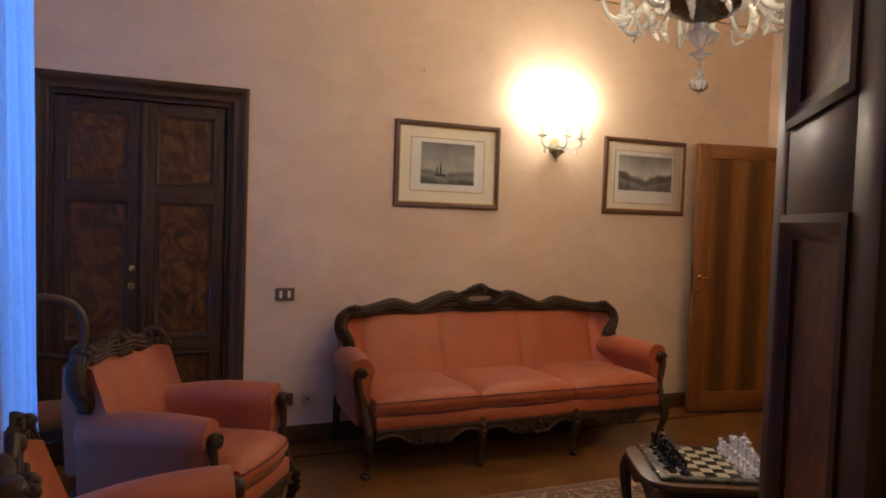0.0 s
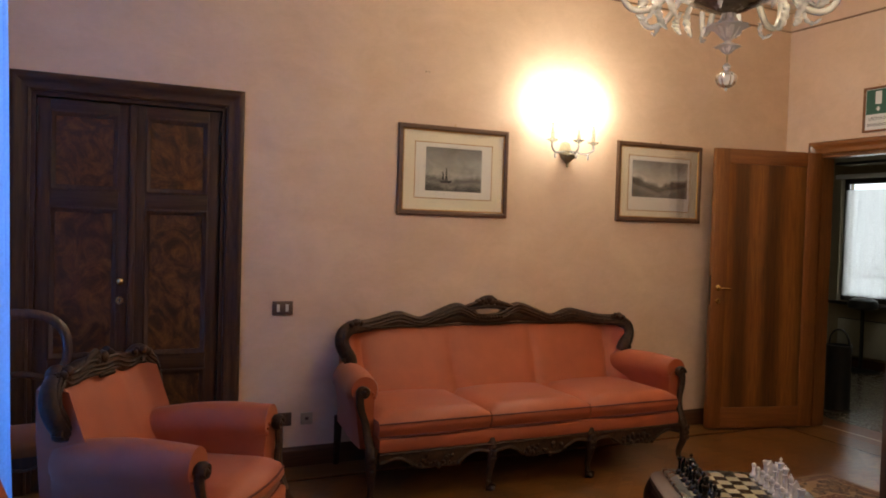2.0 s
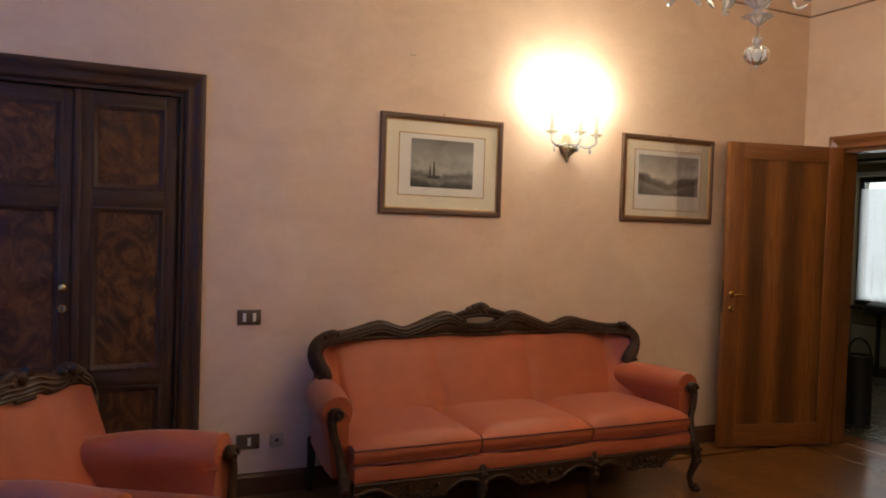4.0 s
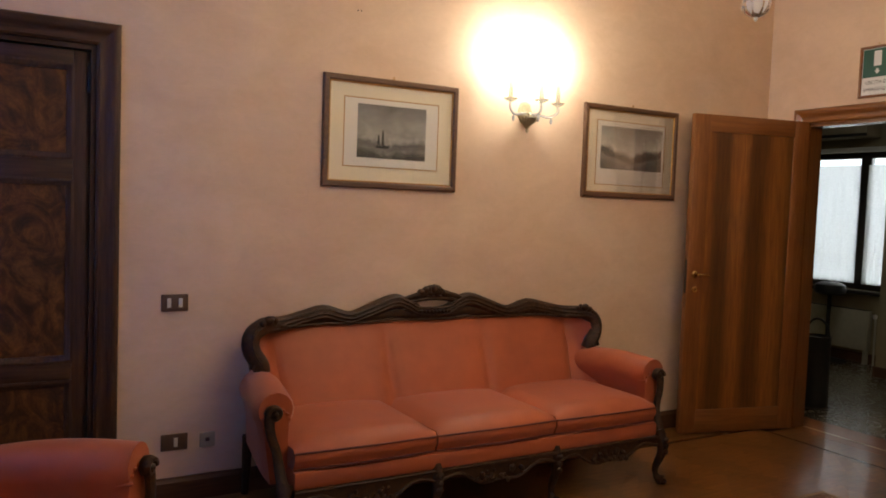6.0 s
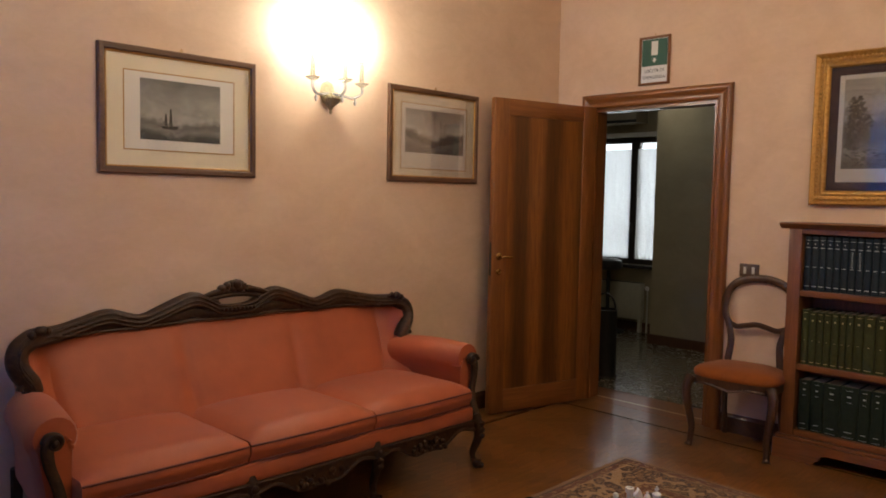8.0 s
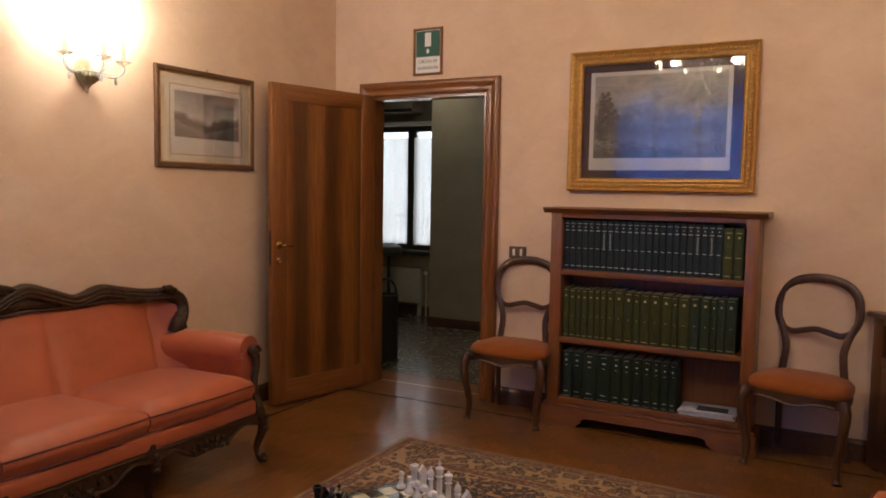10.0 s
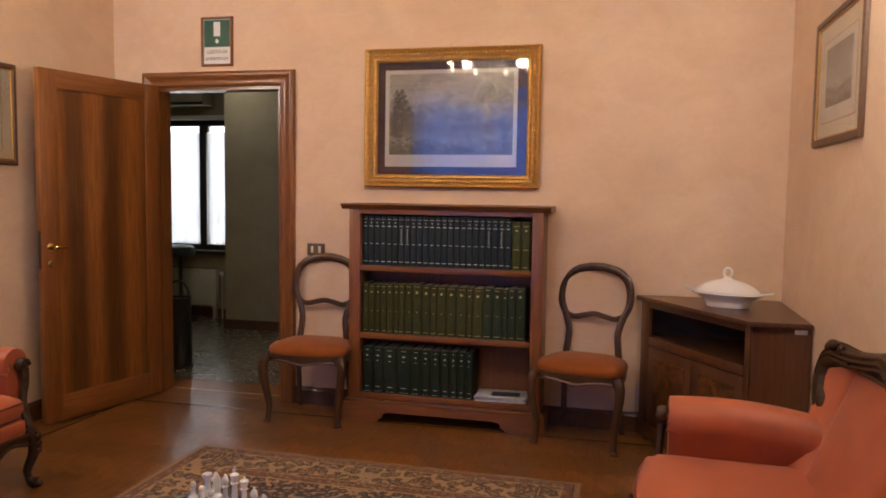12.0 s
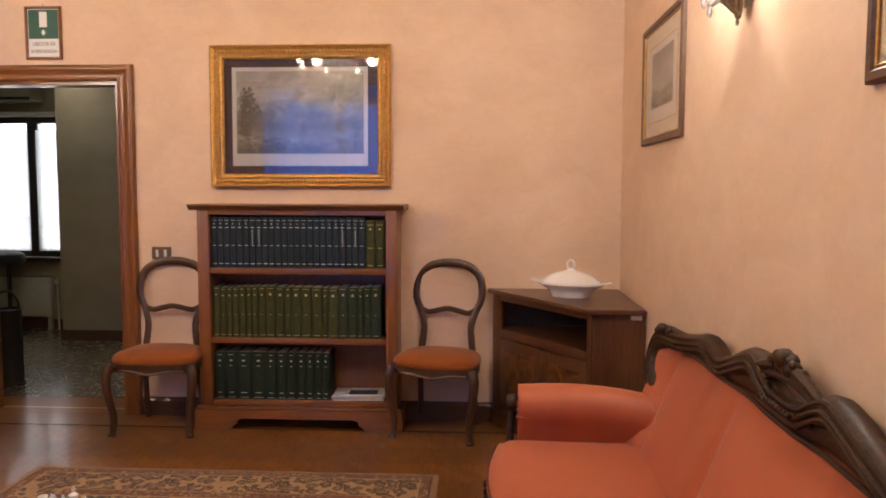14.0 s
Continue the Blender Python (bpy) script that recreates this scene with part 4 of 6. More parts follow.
def balloon_chair():
    root = thing("balloon_back_chair", "walnut balloon-back chair with rust velvet seat", "chair", None, "balloon-back chairs")
    # seat, front at -y
    def outline(k, dz, n=28):
        out = []
        for i in range(n):
            a = 2 * math.pi * i / n
            c, s = math.cos(a), math.sin(a)
            x = 0.256 * math.copysign(abs(c) ** 0.55, c)
            y = 0.226 * math.copysign(abs(s) ** 0.6, s)
            x *= 1 - 0.16 * (y + 0.226) / 0.452
            if y < 0:
                y *= 1 + 0.06 * (1 - (x / 0.26) ** 2)
            out.append((x * k, y * k, dz))
        return out
    bm = skin(bmesh.new(), [outline(0.98, 0.425), outline(1.0, 0.435), outline(0.99, 0.455), outline(0.93, 0.472), outline(0.75, 0.488), outline(0.4, 0.497), outline(0.05, 0.499)])
    part("seat", bm, M_RUST, root, "padded rust velvet seat")
    bm = bmesh.new()
    n = 28
    rail_lo = outline(0.97, 0.0)
    rings_hi = outline(0.975, 0.43)
    lows = []
    for x, y, z in rail_lo:
        wave = 0.0
        if y < -0.15:
            wave = 0.02 * math.cos(x / 0.2 * math.pi * 1.5) + 0.006
        lows.append((x, y, 0.378 - wave * 0.6))
    inner_hi = outline(0.86, 0.43)
    inner_lo = outline(0.86, 0.385)
    skin(bm, [rings_hi, lows, inner_lo, inner_hi], cap=False, closed_v=True)
    sweep(bm, [(x, y - 0.004, z + 0.004) for x, y, z in lows if y < -0.12], 0.007, 6, 1)
    part("seat_rail", bm, M_CHAIR, root)
    for s in (-1, 1):
        bm = sweep(bmesh.new(), [(s * 0.222, -0.20, 0.415), (s * 0.240, -0.222, 0.36), (s * 0.233, -0.224, 0.26), (s * 0.212, -0.202, 0.12), (s * 0.215, -0.208, 0.03), (s * 0.220, -0.220, 0.0)], lambda t: 0.031 - 0.014 * min(1, t * 1.25) + 0.007 * max(0, t - 0.85) / 0.15, 9, 5)
        part("leg", bm, M_CHAIR, root, "curved front leg")
        bm = sweep(bmesh.new(), [(s * 0.155, 0.185, 0.44), (s * 0.158, 0.195, 0.3), (s * 0.165, 0.225, 0.13), (s * 0.172, 0.262, 0.0)], 0.0165, 8, 4)
        part("leg", bm, M_CHAIR, root)
        bm = sweep(bmesh.new(), [(s * 0.158, 0.188, 0.42), (s * 0.148, 0.198, 0.50), (s * 0.140, 0.212, 0.60), (s * 0.158, 0.228, 0.68), (s * 0.186, 0.243, 0.75)], lambda t: 0.021 - 0.002 * t, 9, 5, flat=0.75)
        part("back_post", bm, M_CHAIR, root)
    hoop = [(0.162, 0.238, 0.70), (0.190, 0.245, 0.755), (0.198, 0.256, 0.825), (0.182, 0.268, 0.905), (0.132, 0.277, 0.960), (0.06, 0.282, 0.985), (0, 0.283, 0.990)]
    hoop = hoop + [(-x, y, z) for x, y, z in hoop[-2::-1]]
    part("back_hoop", sweep(bmesh.new(), hoop, lambda t: 0.0185 + 0.007 * math.sin(math.pi * t), 10, 5, flat=0.75), M_CHAIR, root)
    part("cross_rail", sweep(bmesh.new(), [(-0.178, 0.236, 0.715), (-0.12, 0.232, 0.688), (-0.06, 0.232, 0.70), (0, 0.232, 0.712), (0.06, 0.232, 0.70), (0.12, 0.232, 0.688), (0.178, 0.236, 0.715)], 0.0165, 8, 4, flat=0.75), M_CHAIR, root)
    for o in root.children:
        for v in o.data.vertices:
            v.co.y *= CHAIR_DEEP
            v.co.x *= 1.05
    return root


def chair_at(x0, y0, x1, y1):
    """Pose of a chair whose two front feet stand at these points."""
    a = math.atan2(y1 - y0, x1 - x0)
    mx, my = (x0 + x1) / 2, (y0 + y1) / 2
    return mx - math.sin(a) * 0.218 * CHAIR_DEEP, my + math.cos(a) * 0.218 * CHAIR_DEEP, math.degrees(a)


chair = balloon_chair()
x, y, a = chair_at(4.866, 3.558, 4.878, 3.118)
chair.matrix_basis = pose(x, y, 0, 0, 0, a)
x, y, a = chair_at(4.930, 1.935, 4.832, 1.490)
copy_thing(chair, pose(x, y, 0, 0, 0, a))["label"] = "walnut balloon-back chair with rust velvet seat, beside a corner cabinet"
chair["label"] = "walnut balloon-back chair with rust velvet seat, beside a doorway"
copy_thing(chair, pose(-0.06, 4.30, 0, 0, 0, 8))["label"] = "walnut balloon-back chair behind an armchair, before a walnut door"


# ---- bookcase and books ----
BX = 5.07
case = thing("bookcase", "open cherry bookcase with three shelves of bound volumes", "bookcase", pose(0, 0, 0))
for y0, y1 in ((1.925, 1.99), (3.045, 3.115)):
    part("side_panel", B(BX, XE - 0.004, y0, y1, 0.12, 1.312, bev=0.003), M_CASE, case)
part("back_panel", B(XE - 0.016, XE - 0.005, 1.99, 3.045, 0.12, 1.312), M_CASE, case)
for z in (0.934, 0.515, 0.138):
    part("shelf", B(BX + 0.006, XE - 0.017, 1.99, 3.045, z, z + 0.034, bev=0.004), M_CASE_Y, case)
bm = bmesh.new()
prof = [(BX - 0.035, 1.334), (BX - 0.04, 1.340), (BX - 0.036, 1.347), (XE - 0.004, 1.347), (XE - 0.004, 1.312), (BX - 0.008, 1.312), (BX - 0.016, 1.322)]
skin(bm, [[(x, 1.880, z) for x, z in prof], [(x, 3.158, z) for x, z in prof]])
part("top", bm, M_CASE_Y, case)
part("top_rail", B(BX + 0.002, BX + 0.02, 1.99, 3.045, 1.285, 1.312), M_CASE_Y, case)
out = [(1.895, 0.0), (2.12, 0.0), (2.125, 0.018), (2.15, 0.03), (2.155, 0.055), (2.19, 0.066), (2.85, 0.066), (2.885, 0.055), (2.89, 0.03), (2.915, 0.018), (2.92, 0.0), (3.145, 0.0), (3.145, 0.115), (1.895, 0.115)]
part("plinth", prism(bmesh.new(), out, "x", BX - 0.022, BX - 0.001), M_CASE_Y, case, "bracket plinth with a cut-out")
part("plinth_moulding", B(BX - 0.016, BX + 0.01, 1.905, 3.135, 0.115, 0.137, bev=0.006), M_CASE_Y, case)
for y0, y1 in ((1.895, 1.92), (3.12, 3.145)):
    part("plinth_side", B(BX - 0.001, XE - 0.02, y0, y1, 0, 0.115), M_CASE, case)


def cloth(name, dark, light):
    return surface(name, dark, light, 0.55, 30, 420, 0.2, by_object=0.18, spec=0.3)


M_NAVY = cloth("navy_cloth", (0.009, 0.017, 0.026), (0.016, 0.028, 0.040))
M_OLIVE = cloth("olive_cloth", (0.030, 0.034, 0.009), (0.054, 0.060, 0.018))
M_GREEN = cloth("green_cloth", (0.013, 0.024, 0.014), (0.026, 0.042, 0.024))
M_DARKGREEN = cloth("dark_green_cloth", (0.007, 0.014, 0.009), (0.016, 0.028, 0.016))
M_PAGES = surface("page_edges", (0.42, 0.36, 0.26), (0.55, 0.48, 0.36), 0.9, 30, 500, 0.2, stretch=(1, 40, 1))
M_SILVER = surface("silver_tooling", (0.36, 0.40, 0.41), (0.52, 0.55, 0.55), 0.5)
M_GOLD = surface("gold_tooling", (0.38, 0.33, 0.15), (0.52, 0.46, 0.24), 0.45, metal=0.3)


def book(y0, w, z0, h, mat, mat_line, bands, depth=0.17, front=0.028, label="", title=False):
    """A bound volume on a shelf, spine towards -x."""
    root = thing("book", label, "book", pose(BX + front, y0 + w / 2, z0), "bound volumes in the bookcase")
    hw = w / 2 - 0.0008
    sp = [(0.006, -hw), (0.001, -hw * 0.75), (-0.002, -hw * 0.3), (-0.002, hw * 0.3), (0.001, hw * 0.75), (0.006, hw)]
    ol = sp + [(depth, hw), (depth, hw - 0.003), (0.008, hw - 0.003), (0.008, -hw + 0.003), (depth, -hw + 0.003), (depth, -hw)]
    part("cover", prism(bmesh.new(), ol, "z", 0, h), mat, root, smooth=False)
    part("page_block", B(0.0082, depth - 0.004, -hw + 0.0032, hw - 0.0032, 0.004, h - 0.004), M_PAGES, root)
    for z, t, k in bands:
        bm = prism(bmesh.new(), [(x - 0.0011, y * k) for x, y in sp] + [(x + 0.001, y * k) for x, y in sp[::-1]], "z", h * z, h * z + t)
        part("spine_band", bm, mat_line, root)
    if title:
        bm = bmesh.new()
        for i in range(9):
            box(bm, -0.0038, -0.0018, -hw * 0.26, hw * 0.26, h * (0.47 + 0.032 * i), h * (0.47 + 0.032 * i) + 0.0035)
        part("spine_title", bm, mat_line, root)
    return root


random.seed(21)
y = 3.040
n_navy = 24
w = (3.040 - 2.115) / n_navy
for i in range(n_navy):
    y -= w
    book(y, w, 0.968, 0.306, M_NAVY, M_SILVER, [(0.92, 0.0026, 0.9), (0.78, 0.0044, 0.78), (0.43, 0.0036, 0.74), (0.075, 0.0042, 0.86)] + ([(0.845, 0.007, 0.3)] if i % 9 not in (6, 7) else []), front=0.03 + random.uniform(0, 0.0015),
         label="navy cloth-bound volume with silver spine lines", title=i in (6, 7, 20, 22))
for w in (0.055, 0.052):
    y -= w + 0.003
    book(y, w, 0.968, 0.286, M_OLIVE, M_GOLD, [(0.90, 0.003, 0.8), (0.80, 0.010, 0.5), (0.42, 0.003, 0.8), (0.06, 0.003, 0.8)], front=0.03, label="olive cloth-bound volume with gilt spine lines")
y = 3.036
while y > 2.03:
    w = random.choice((0.036, 0.040, 0.044, 0.062, 0.056)) if y < 2.75 else random.choice((0.036, 0.040, 0.048))
    if y - w < 1.996:
        break
    y -= w + 0.0008
    h = 0.308 + random.uniform(-0.006, 0.004)
    g = M_OLIVE if y > 2.25 else M_GREEN
    book(y, w, 0.549, h, g, M_GOLD, [(0.95, 0.0025, 0.8), (0.82, 0.014 if w > 0.05 else 0.009, 0.55), (0.45, 0.003, 0.3), (0.05, 0.0025, 0.85)], front=0.022 + random.uniform(0, 0.006), label="olive cloth-bound volume with gilt spine lines" if g is M_OLIVE else "green cloth-bound volume with gilt spine lines")
y = 3.034
for w in (0.062, 0.070, 0.086, 0.090, 0.062, 0.062, 0.058, 0.058, 0.048, 0.048, 0.044):
    y -= w + 0.001
    book(y, w, 0.172, 0.288, M_DARKGREEN, M_SILVER, [(0.93, 0.0022, 0.7), (0.80, 0.008, 0.5), (0.70, 0.0022, 0.6), (0.13, 0.0034, 0.72), (0.03, 0.0022, 0.85)], front=0.028 + random.uniform(0, 0.006), label="dark green cloth-bound volume with gilt spine lines")
M_MAG = surface("glossy_cover", (0.30, 0.32, 0.36), (0.62, 0.60, 0.58), 0.3, 24, 120, 0.02, rough_var=0.05)
for i, (dx, dy, aa) in enumerate(((0, 0, 2), (0.004, 0.006, -1), (-0.004, -0.002, 3))):
    mag = thing("magazine", "glossy magazine lying in a pile on the bottom shelf", "magazine", pose(BX + 0.105 + dx, 2.165 + dy, 0.1725 + i * 0.0125, 0, 0, aa), "pile of magazines")
    part("cover", B(-0.085, 0.085, -0.152, 0.152, 0.0, 0.012, bev=0.002), M_MAG, mag)
    part("picture_block", B(-0.07, 0.03, -0.11, 0.02 + 0.02 * i, 0.0121, 0.0125), M_NAVY, mag)


# ---- corner cabinet ----
cab = thing("corner_cabinet", "walnut corner cabinet with open niche above two burl doors", "cabinet", pose(0, 0, 0))
A, Bc, C = Vector((5.285, 1.345)), Vector((4.505, 0.868)), Vector((4.505, YS + 0.012))
xw, ys = XE - 0.006, YS + 0.006


def slab(bm, pts, z0, z1):
    return prism(bm, pts, "z", z0, z1)


top_pts = [(xw, 1.392), (5.262, 1.392), (4.468, 0.888), (4.474, ys), (xw, ys)]
bm = slab(bmesh.new(), top_pts, 0.808, 0.832)
bmesh.ops.bevel(bm, geom=[e for e in bm.edges], offset=0.006, segments=2, affect="EDGES")
part("top", bm, M_CAB, cab, "polished walnut top")
body = [(xw, A.y + 0.012), (A.x - 0.05, A.y + 0.012), (Bc.x, Bc.y), (Bc.x, ys), (xw, ys)]
inner_body = [(xw - 0.012, A.y - 0.008), (A.x - 0.05, A.y - 0.008), (Bc.x + 0.02, Bc.y - 0.01), (Bc.x + 0.02, ys + 0.012), (xw - 0.012, ys + 0.012)]
part("bottom", slab(bmesh.new(), body, 0.075, 0.0995), M_CAB, cab)
part("shelf", slab(bmesh.new(), inner_body, 0.585, 0.605), M_CAB, cab)
part("side_panel", B(Bc.x, Bc.x + 0.018, ys, Bc.y - 0.008, 0.10, 0.807), M_CAB, cab)
part("side_panel", B(A.x - 0.05, xw, A.y - 0.006, A.y + 0.012, 0.10, 0.807), M_CAB, cab)
part("back_panel", B(xw - 0.01, xw, ys, A.y - 0.008, 0.10, 0.807), M_NICHE_SHADE, cab)
part("back_panel", B(Bc.x + 0.02, xw - 0.012, ys, ys + 0.01, 0.10, 0.807), M_NICHE_SHADE, cab)
F0, F1 = Vector((A.x - 0.05, A.y + 0.012)), Vector((Bc.x, Bc.y))
fd = (F1 - F0)
FL = fd.length
FM = pose(F0.x, F0.y, 0, 0, 0, math.degrees(math.atan2(fd.y, fd.x)))  # x along the front, +y inward... facing the room at -y side


def front_box(name, x0, x1, y0, y1, z0, z1, mat, parent, label="", bev=0.002):
    bm = B(x0, x1, y0, y1, z0, z1, bev=bev)
    bmesh.ops.transform(bm, matrix=FM, verts=bm.verts)
    return part(name, bm, mat, parent, label)


IN = 1 if (FM @ Vector((0, 1, 0)) - FM @ Vector((0, 0, 0))).dot(Vector((0.5, -0.8, 0))) > 0 else -1
def fy(a, b):
    return sorted((a * IN, b * IN))
front_box("post", 0.0, 0.075, *fy(0, 0.02), 0.10, 0.807, M_CAB, cab)
front_box("post", FL - 0.035, FL, *fy(0, 0.02), 0.10, 0.807, M_CAB, cab)
front_box("rail", 0.075, FL - 0.035, *fy(0, 0.02), 0.775, 0.807, M_CAB, cab)
front_box("rail", 0.075, FL - 0.035, *fy(-0.002, 0.02), 0.555, 0.606, M_CAB, cab)
front_box("plinth", 0.0, FL, *fy(-0.004, 0.02), 0.012, 0.10, M_CAB, cab)
dw = (FL - 0.11 - 0.006) / 2
for i in range(2):
    x0 = 0.075 + 0.001 + i * (dw + 0.004)
    dr = front_box("door", x0, x0 + dw, *fy(0.0, 0.018), 0.108, 0.55, M_CAB, cab, "walnut door with burl panel")
    front_box("burl_panel", x0 + 0.055, x0 + dw - 0.055, *fy(-0.004, 0.004), 0.165, 0.49, M_BURL, dr, bev=0.004)
    kx = x0 + (dw - 0.025 if i == 0 else 0.025)
    bm = lathe(bmesh.new(), [(0, 0.024), (0.008, 0.022), (0.010, 0.016), (0.005, 0.008), (0.007, 0), (0, 0)], 10)
    bmesh.ops.transform(bm, matrix=FM @ pose(kx, 0, 0.31, 90 * IN), verts=bm.verts)
    part("knob", bm, M_BRASS, dr)
for p in ((5.20, 1.30), (4.54, 0.82), (4.54, 0.65), (5.25, 0.66)):
    part("foot", lathe(bmesh.new(), [(0, 0.0), (0.028, 0.0), (0.034, 0.015), (0.03, 0.03), (0.02, 0.05), (0.028, 0.0755), (0, 0.0755)], 12, (p[0], p[1], 0)), M_CAB, cab)
part("label", B(Bc.x - 0.002, Bc.x - 0.0005, 0.616, 0.672, 0.778, 0.800), M_PAPER, cab, "small white paper tag")

# tureen
tur = thing("tureen", "white porcelain oval tureen with lid and ring knob, on a cabinet", "tureen", pose(4.965, 0.925, 0.8325, 0, 0, 66))
SQ = (1.0, 0.66)
part("bowl", lathe(bmesh.new(), [(0.0, 0.0), (0.108, 0.0), (0.114, 0.005), (0.116, 0.018), (0.132, 0.040), (0.160, 0.058), (0.186, 0.070), (0.190, 0.075), (0.184, 0.078), (0.0, 0.078)], 48, squash=SQ, ruffle=0.018, lobes=8), M_WHITE, tur, "oval bowl with a broad rim")
part("lid", lathe(bmesh.new(), [(0.0, 0.0785), (0.172, 0.0785), (0.174, 0.083), (0.166, 0.090), (0.148, 0.104), (0.122, 0.122), (0.085, 0.137), (0.045, 0.146), (0.026, 0.150), (0.018, 0.158), (0, 0.16)], 48, squash=SQ, ruffle=0.018, lobes=8), M_WHITE, tur)
part("ring_knob", sweep(bmesh.new(), [(0.021 * math.cos(a), 0, 0.180 + 0.026 * math.sin(a)) for a in [i * 2 * math.pi / 12 for i in range(12)]], 0.0075, 8, 3, closed=True), M_WHITE, tur)
for s in (-1, 1):
    bm = bmesh.new()
    prism(bm, [(s * 0.138, -0.055), (s * 0.185, -0.035), (s * 0.232, -0.012), (s * 0.238, 0.0), (s * 0.232, 0.012), (s * 0.185, 0.035), (s * 0.138, 0.055)], "z", 0.066, 0.077)
    bmesh.ops.translate(bm, verts=bm.verts, vec=(-s * 0.14, 0, -0.070))
    bmesh.ops.transform(bm, matrix=pose(s * 0.14, 0, 0.074, 0, s * -9), verts=bm.verts)
    part("handle", bm, M_WHITE, tur)


# ---- parquet ----
def plank_material(name, turn, gain):
    m, nt, b, _ = nodes_of(name)
    v = coords(nt, (1, 1, 1), shift=5.0)
    vs = coords(nt, (1.2, 26, 10), (0, 0, radians(turn)), shift=5.0)
    g = noise_tex(nt, vs, 3.0, 5, 0.6, 0.5)
    col = ramp(nt, g, [(0.3, (0.105 * gain, 0.039 * gain, 0.009 * gain)), (0.7, (0.205 * gain, 0.086 * gain, 0.020 * gain))])
    info = nt.nodes.new("ShaderNodeObjectInfo")
    isl = nt.nodes.new("ShaderNodeNewGeometry")
    sm = nt.nodes.new("ShaderNodeMath")
    sm.operation = "ADD"
    nt.links.new(info.outputs["Random"], sm.inputs[0])
    nt.links.new(isl.outputs["Random Per Island"], sm.inputs[1])
    fr = nt.nodes.new("ShaderNodeMath")
    fr.operation = "FRACT"
    nt.links.new(sm.outputs[0], fr.inputs[0])
    tone = ramp(nt, fr.outputs[0], [(0.0, (0.80, 0.77, 0.74)), (0.5, (0.92, 0.90, 0.88)), (1.0, (1.06, 1.05, 1.03))])
    nt.links.new(blend(nt, "MULTIPLY", 1.0, col, tone), b.inputs["Base Color"])
    big = noise_tex(nt, v, 2.3, 4)
    r = nt.nodes.new("ShaderNodeMapRange")
    r.inputs["To Min"].default_value, r.inputs["To Max"].default_value = 0.25, 0.37
    nt.links.new(big, r.inputs["Value"])
    nt.links.new(r.outputs[0], b.inputs["Roughness"])
    b.inputs["Coat Weight"].default_value = 0.26
    b.inputs["Coat Roughness"].default_value = 0.13
    bump(nt, b, big, 0.10, 0.006)
    return m


# Gain follows plank direction: the sheen difference is put into the base colour.
M_OAK = plank_material("oak_parquet", -45, 1.16)
M_OAK_DIM = plank_material("oak_parquet_dim_cross", 45, 0.94)
M_INLAY = surface("dark_inlay", (0.022, 0.010, 0.006), (0.045, 0.020, 0.010), 0.25, coat=0.4)
M_BRASSLINE = surface("light_strip", (0.42, 0.30, 0.16), (0.55, 0.41, 0.24), 0.35, 30, 200, 0.05)


def clip_poly(poly, x0, x1, y0, y1):
    for axis, lim, sgn in ((0, x0, 1), (0, x1, -1), (1, y0, 1), (1, y1, -1)):
        out = []
        for i, p in enumerate(poly):
            q = poly[(i + 1) % len(poly)]
            dp, dq = sgn * (p[axis] - lim), sgn * (q[axis] - lim)
            if dp >= 0:
                out.append(p)
            if dp * dq < 0:
                t = dp / (dp - dq)
                out.append((p[0] + (q[0] - p[0]) * t, p[1] + (q[1] - p[1]) * t))
        poly = out
        if len(poly) < 3:
            return []
    return poly


def plank_rings(poly):
    cx, cy = sum(p[0] for p in poly) / len(poly), sum(p[1] for p in poly) / len(poly)
    def ins(k):
        return [(p[0] + (cx - p[0]) * k / max(0.02, math.hypot(cx - p[0], cy - p[1])), p[1] + (cy - p[1]) * k / max(0.02, math.hypot(cx - p[0], cy - p[1]))) for p in poly]
    a, b = ins(0.0004), ins(0.0024)
    return [[(x, y, -0.0118) for x, y in a], [(x, y, -0.0002) for x, y in a], [(x, y, 0.0) for x, y in b]]


FLOOR = tagged(new("floor", mesh_from(B(XW, XE, YS, YN, -0.0125, -0.0119), "floor", M_INLAY, False)), "polished oak parquet in herringbone with dark inlay border", "", "", "structure")
FX0, FX1, FY0, FY1 = XW + 0.26, 5.065, YS + 0.26, 4.655
strip = 0.016
rest, rest_b = bmesh.new(), bmesh.new()
near_planks = []
L_PL, W_PL = 0.34, 0.068
c45 = math.sqrt(0.5)
for i in range(-70, 110):
    for j in range(-16, 17):
        ou, ov = i * W_PL + j * L_PL, i * W_PL - j * L_PL
        for way, rect in enumerate((((0, 0), (L_PL, 0), (L_PL, W_PL), (0, W_PL)), ((L_PL, W_PL - L_PL), (L_PL + W_PL, W_PL - L_PL), (L_PL + W_PL, W_PL), (L_PL, W_PL)))):
            poly = [(2.4 + (ou + u - ov - v) * c45, 2.6 + (ou + u + ov + v) * c45) for u, v in rect]
            poly = clip_poly(poly, FX0, FX1, FY0, FY1)
            if len(poly) >= 3:
                cx, cy = sum(p[0] for p in poly) / len(poly), sum(p[1] for p in poly) / len(poly)
                if 3.75 < cx < 5.07 and 1.7 < cy < 4.66 and not (cx < 4.36 and 1.66 < cy < 3.69) and len(near_planks) < 230:
                    near_planks.append((way, poly))
                else:
                    skin(rest_b if way else rest, plank_rings(poly))
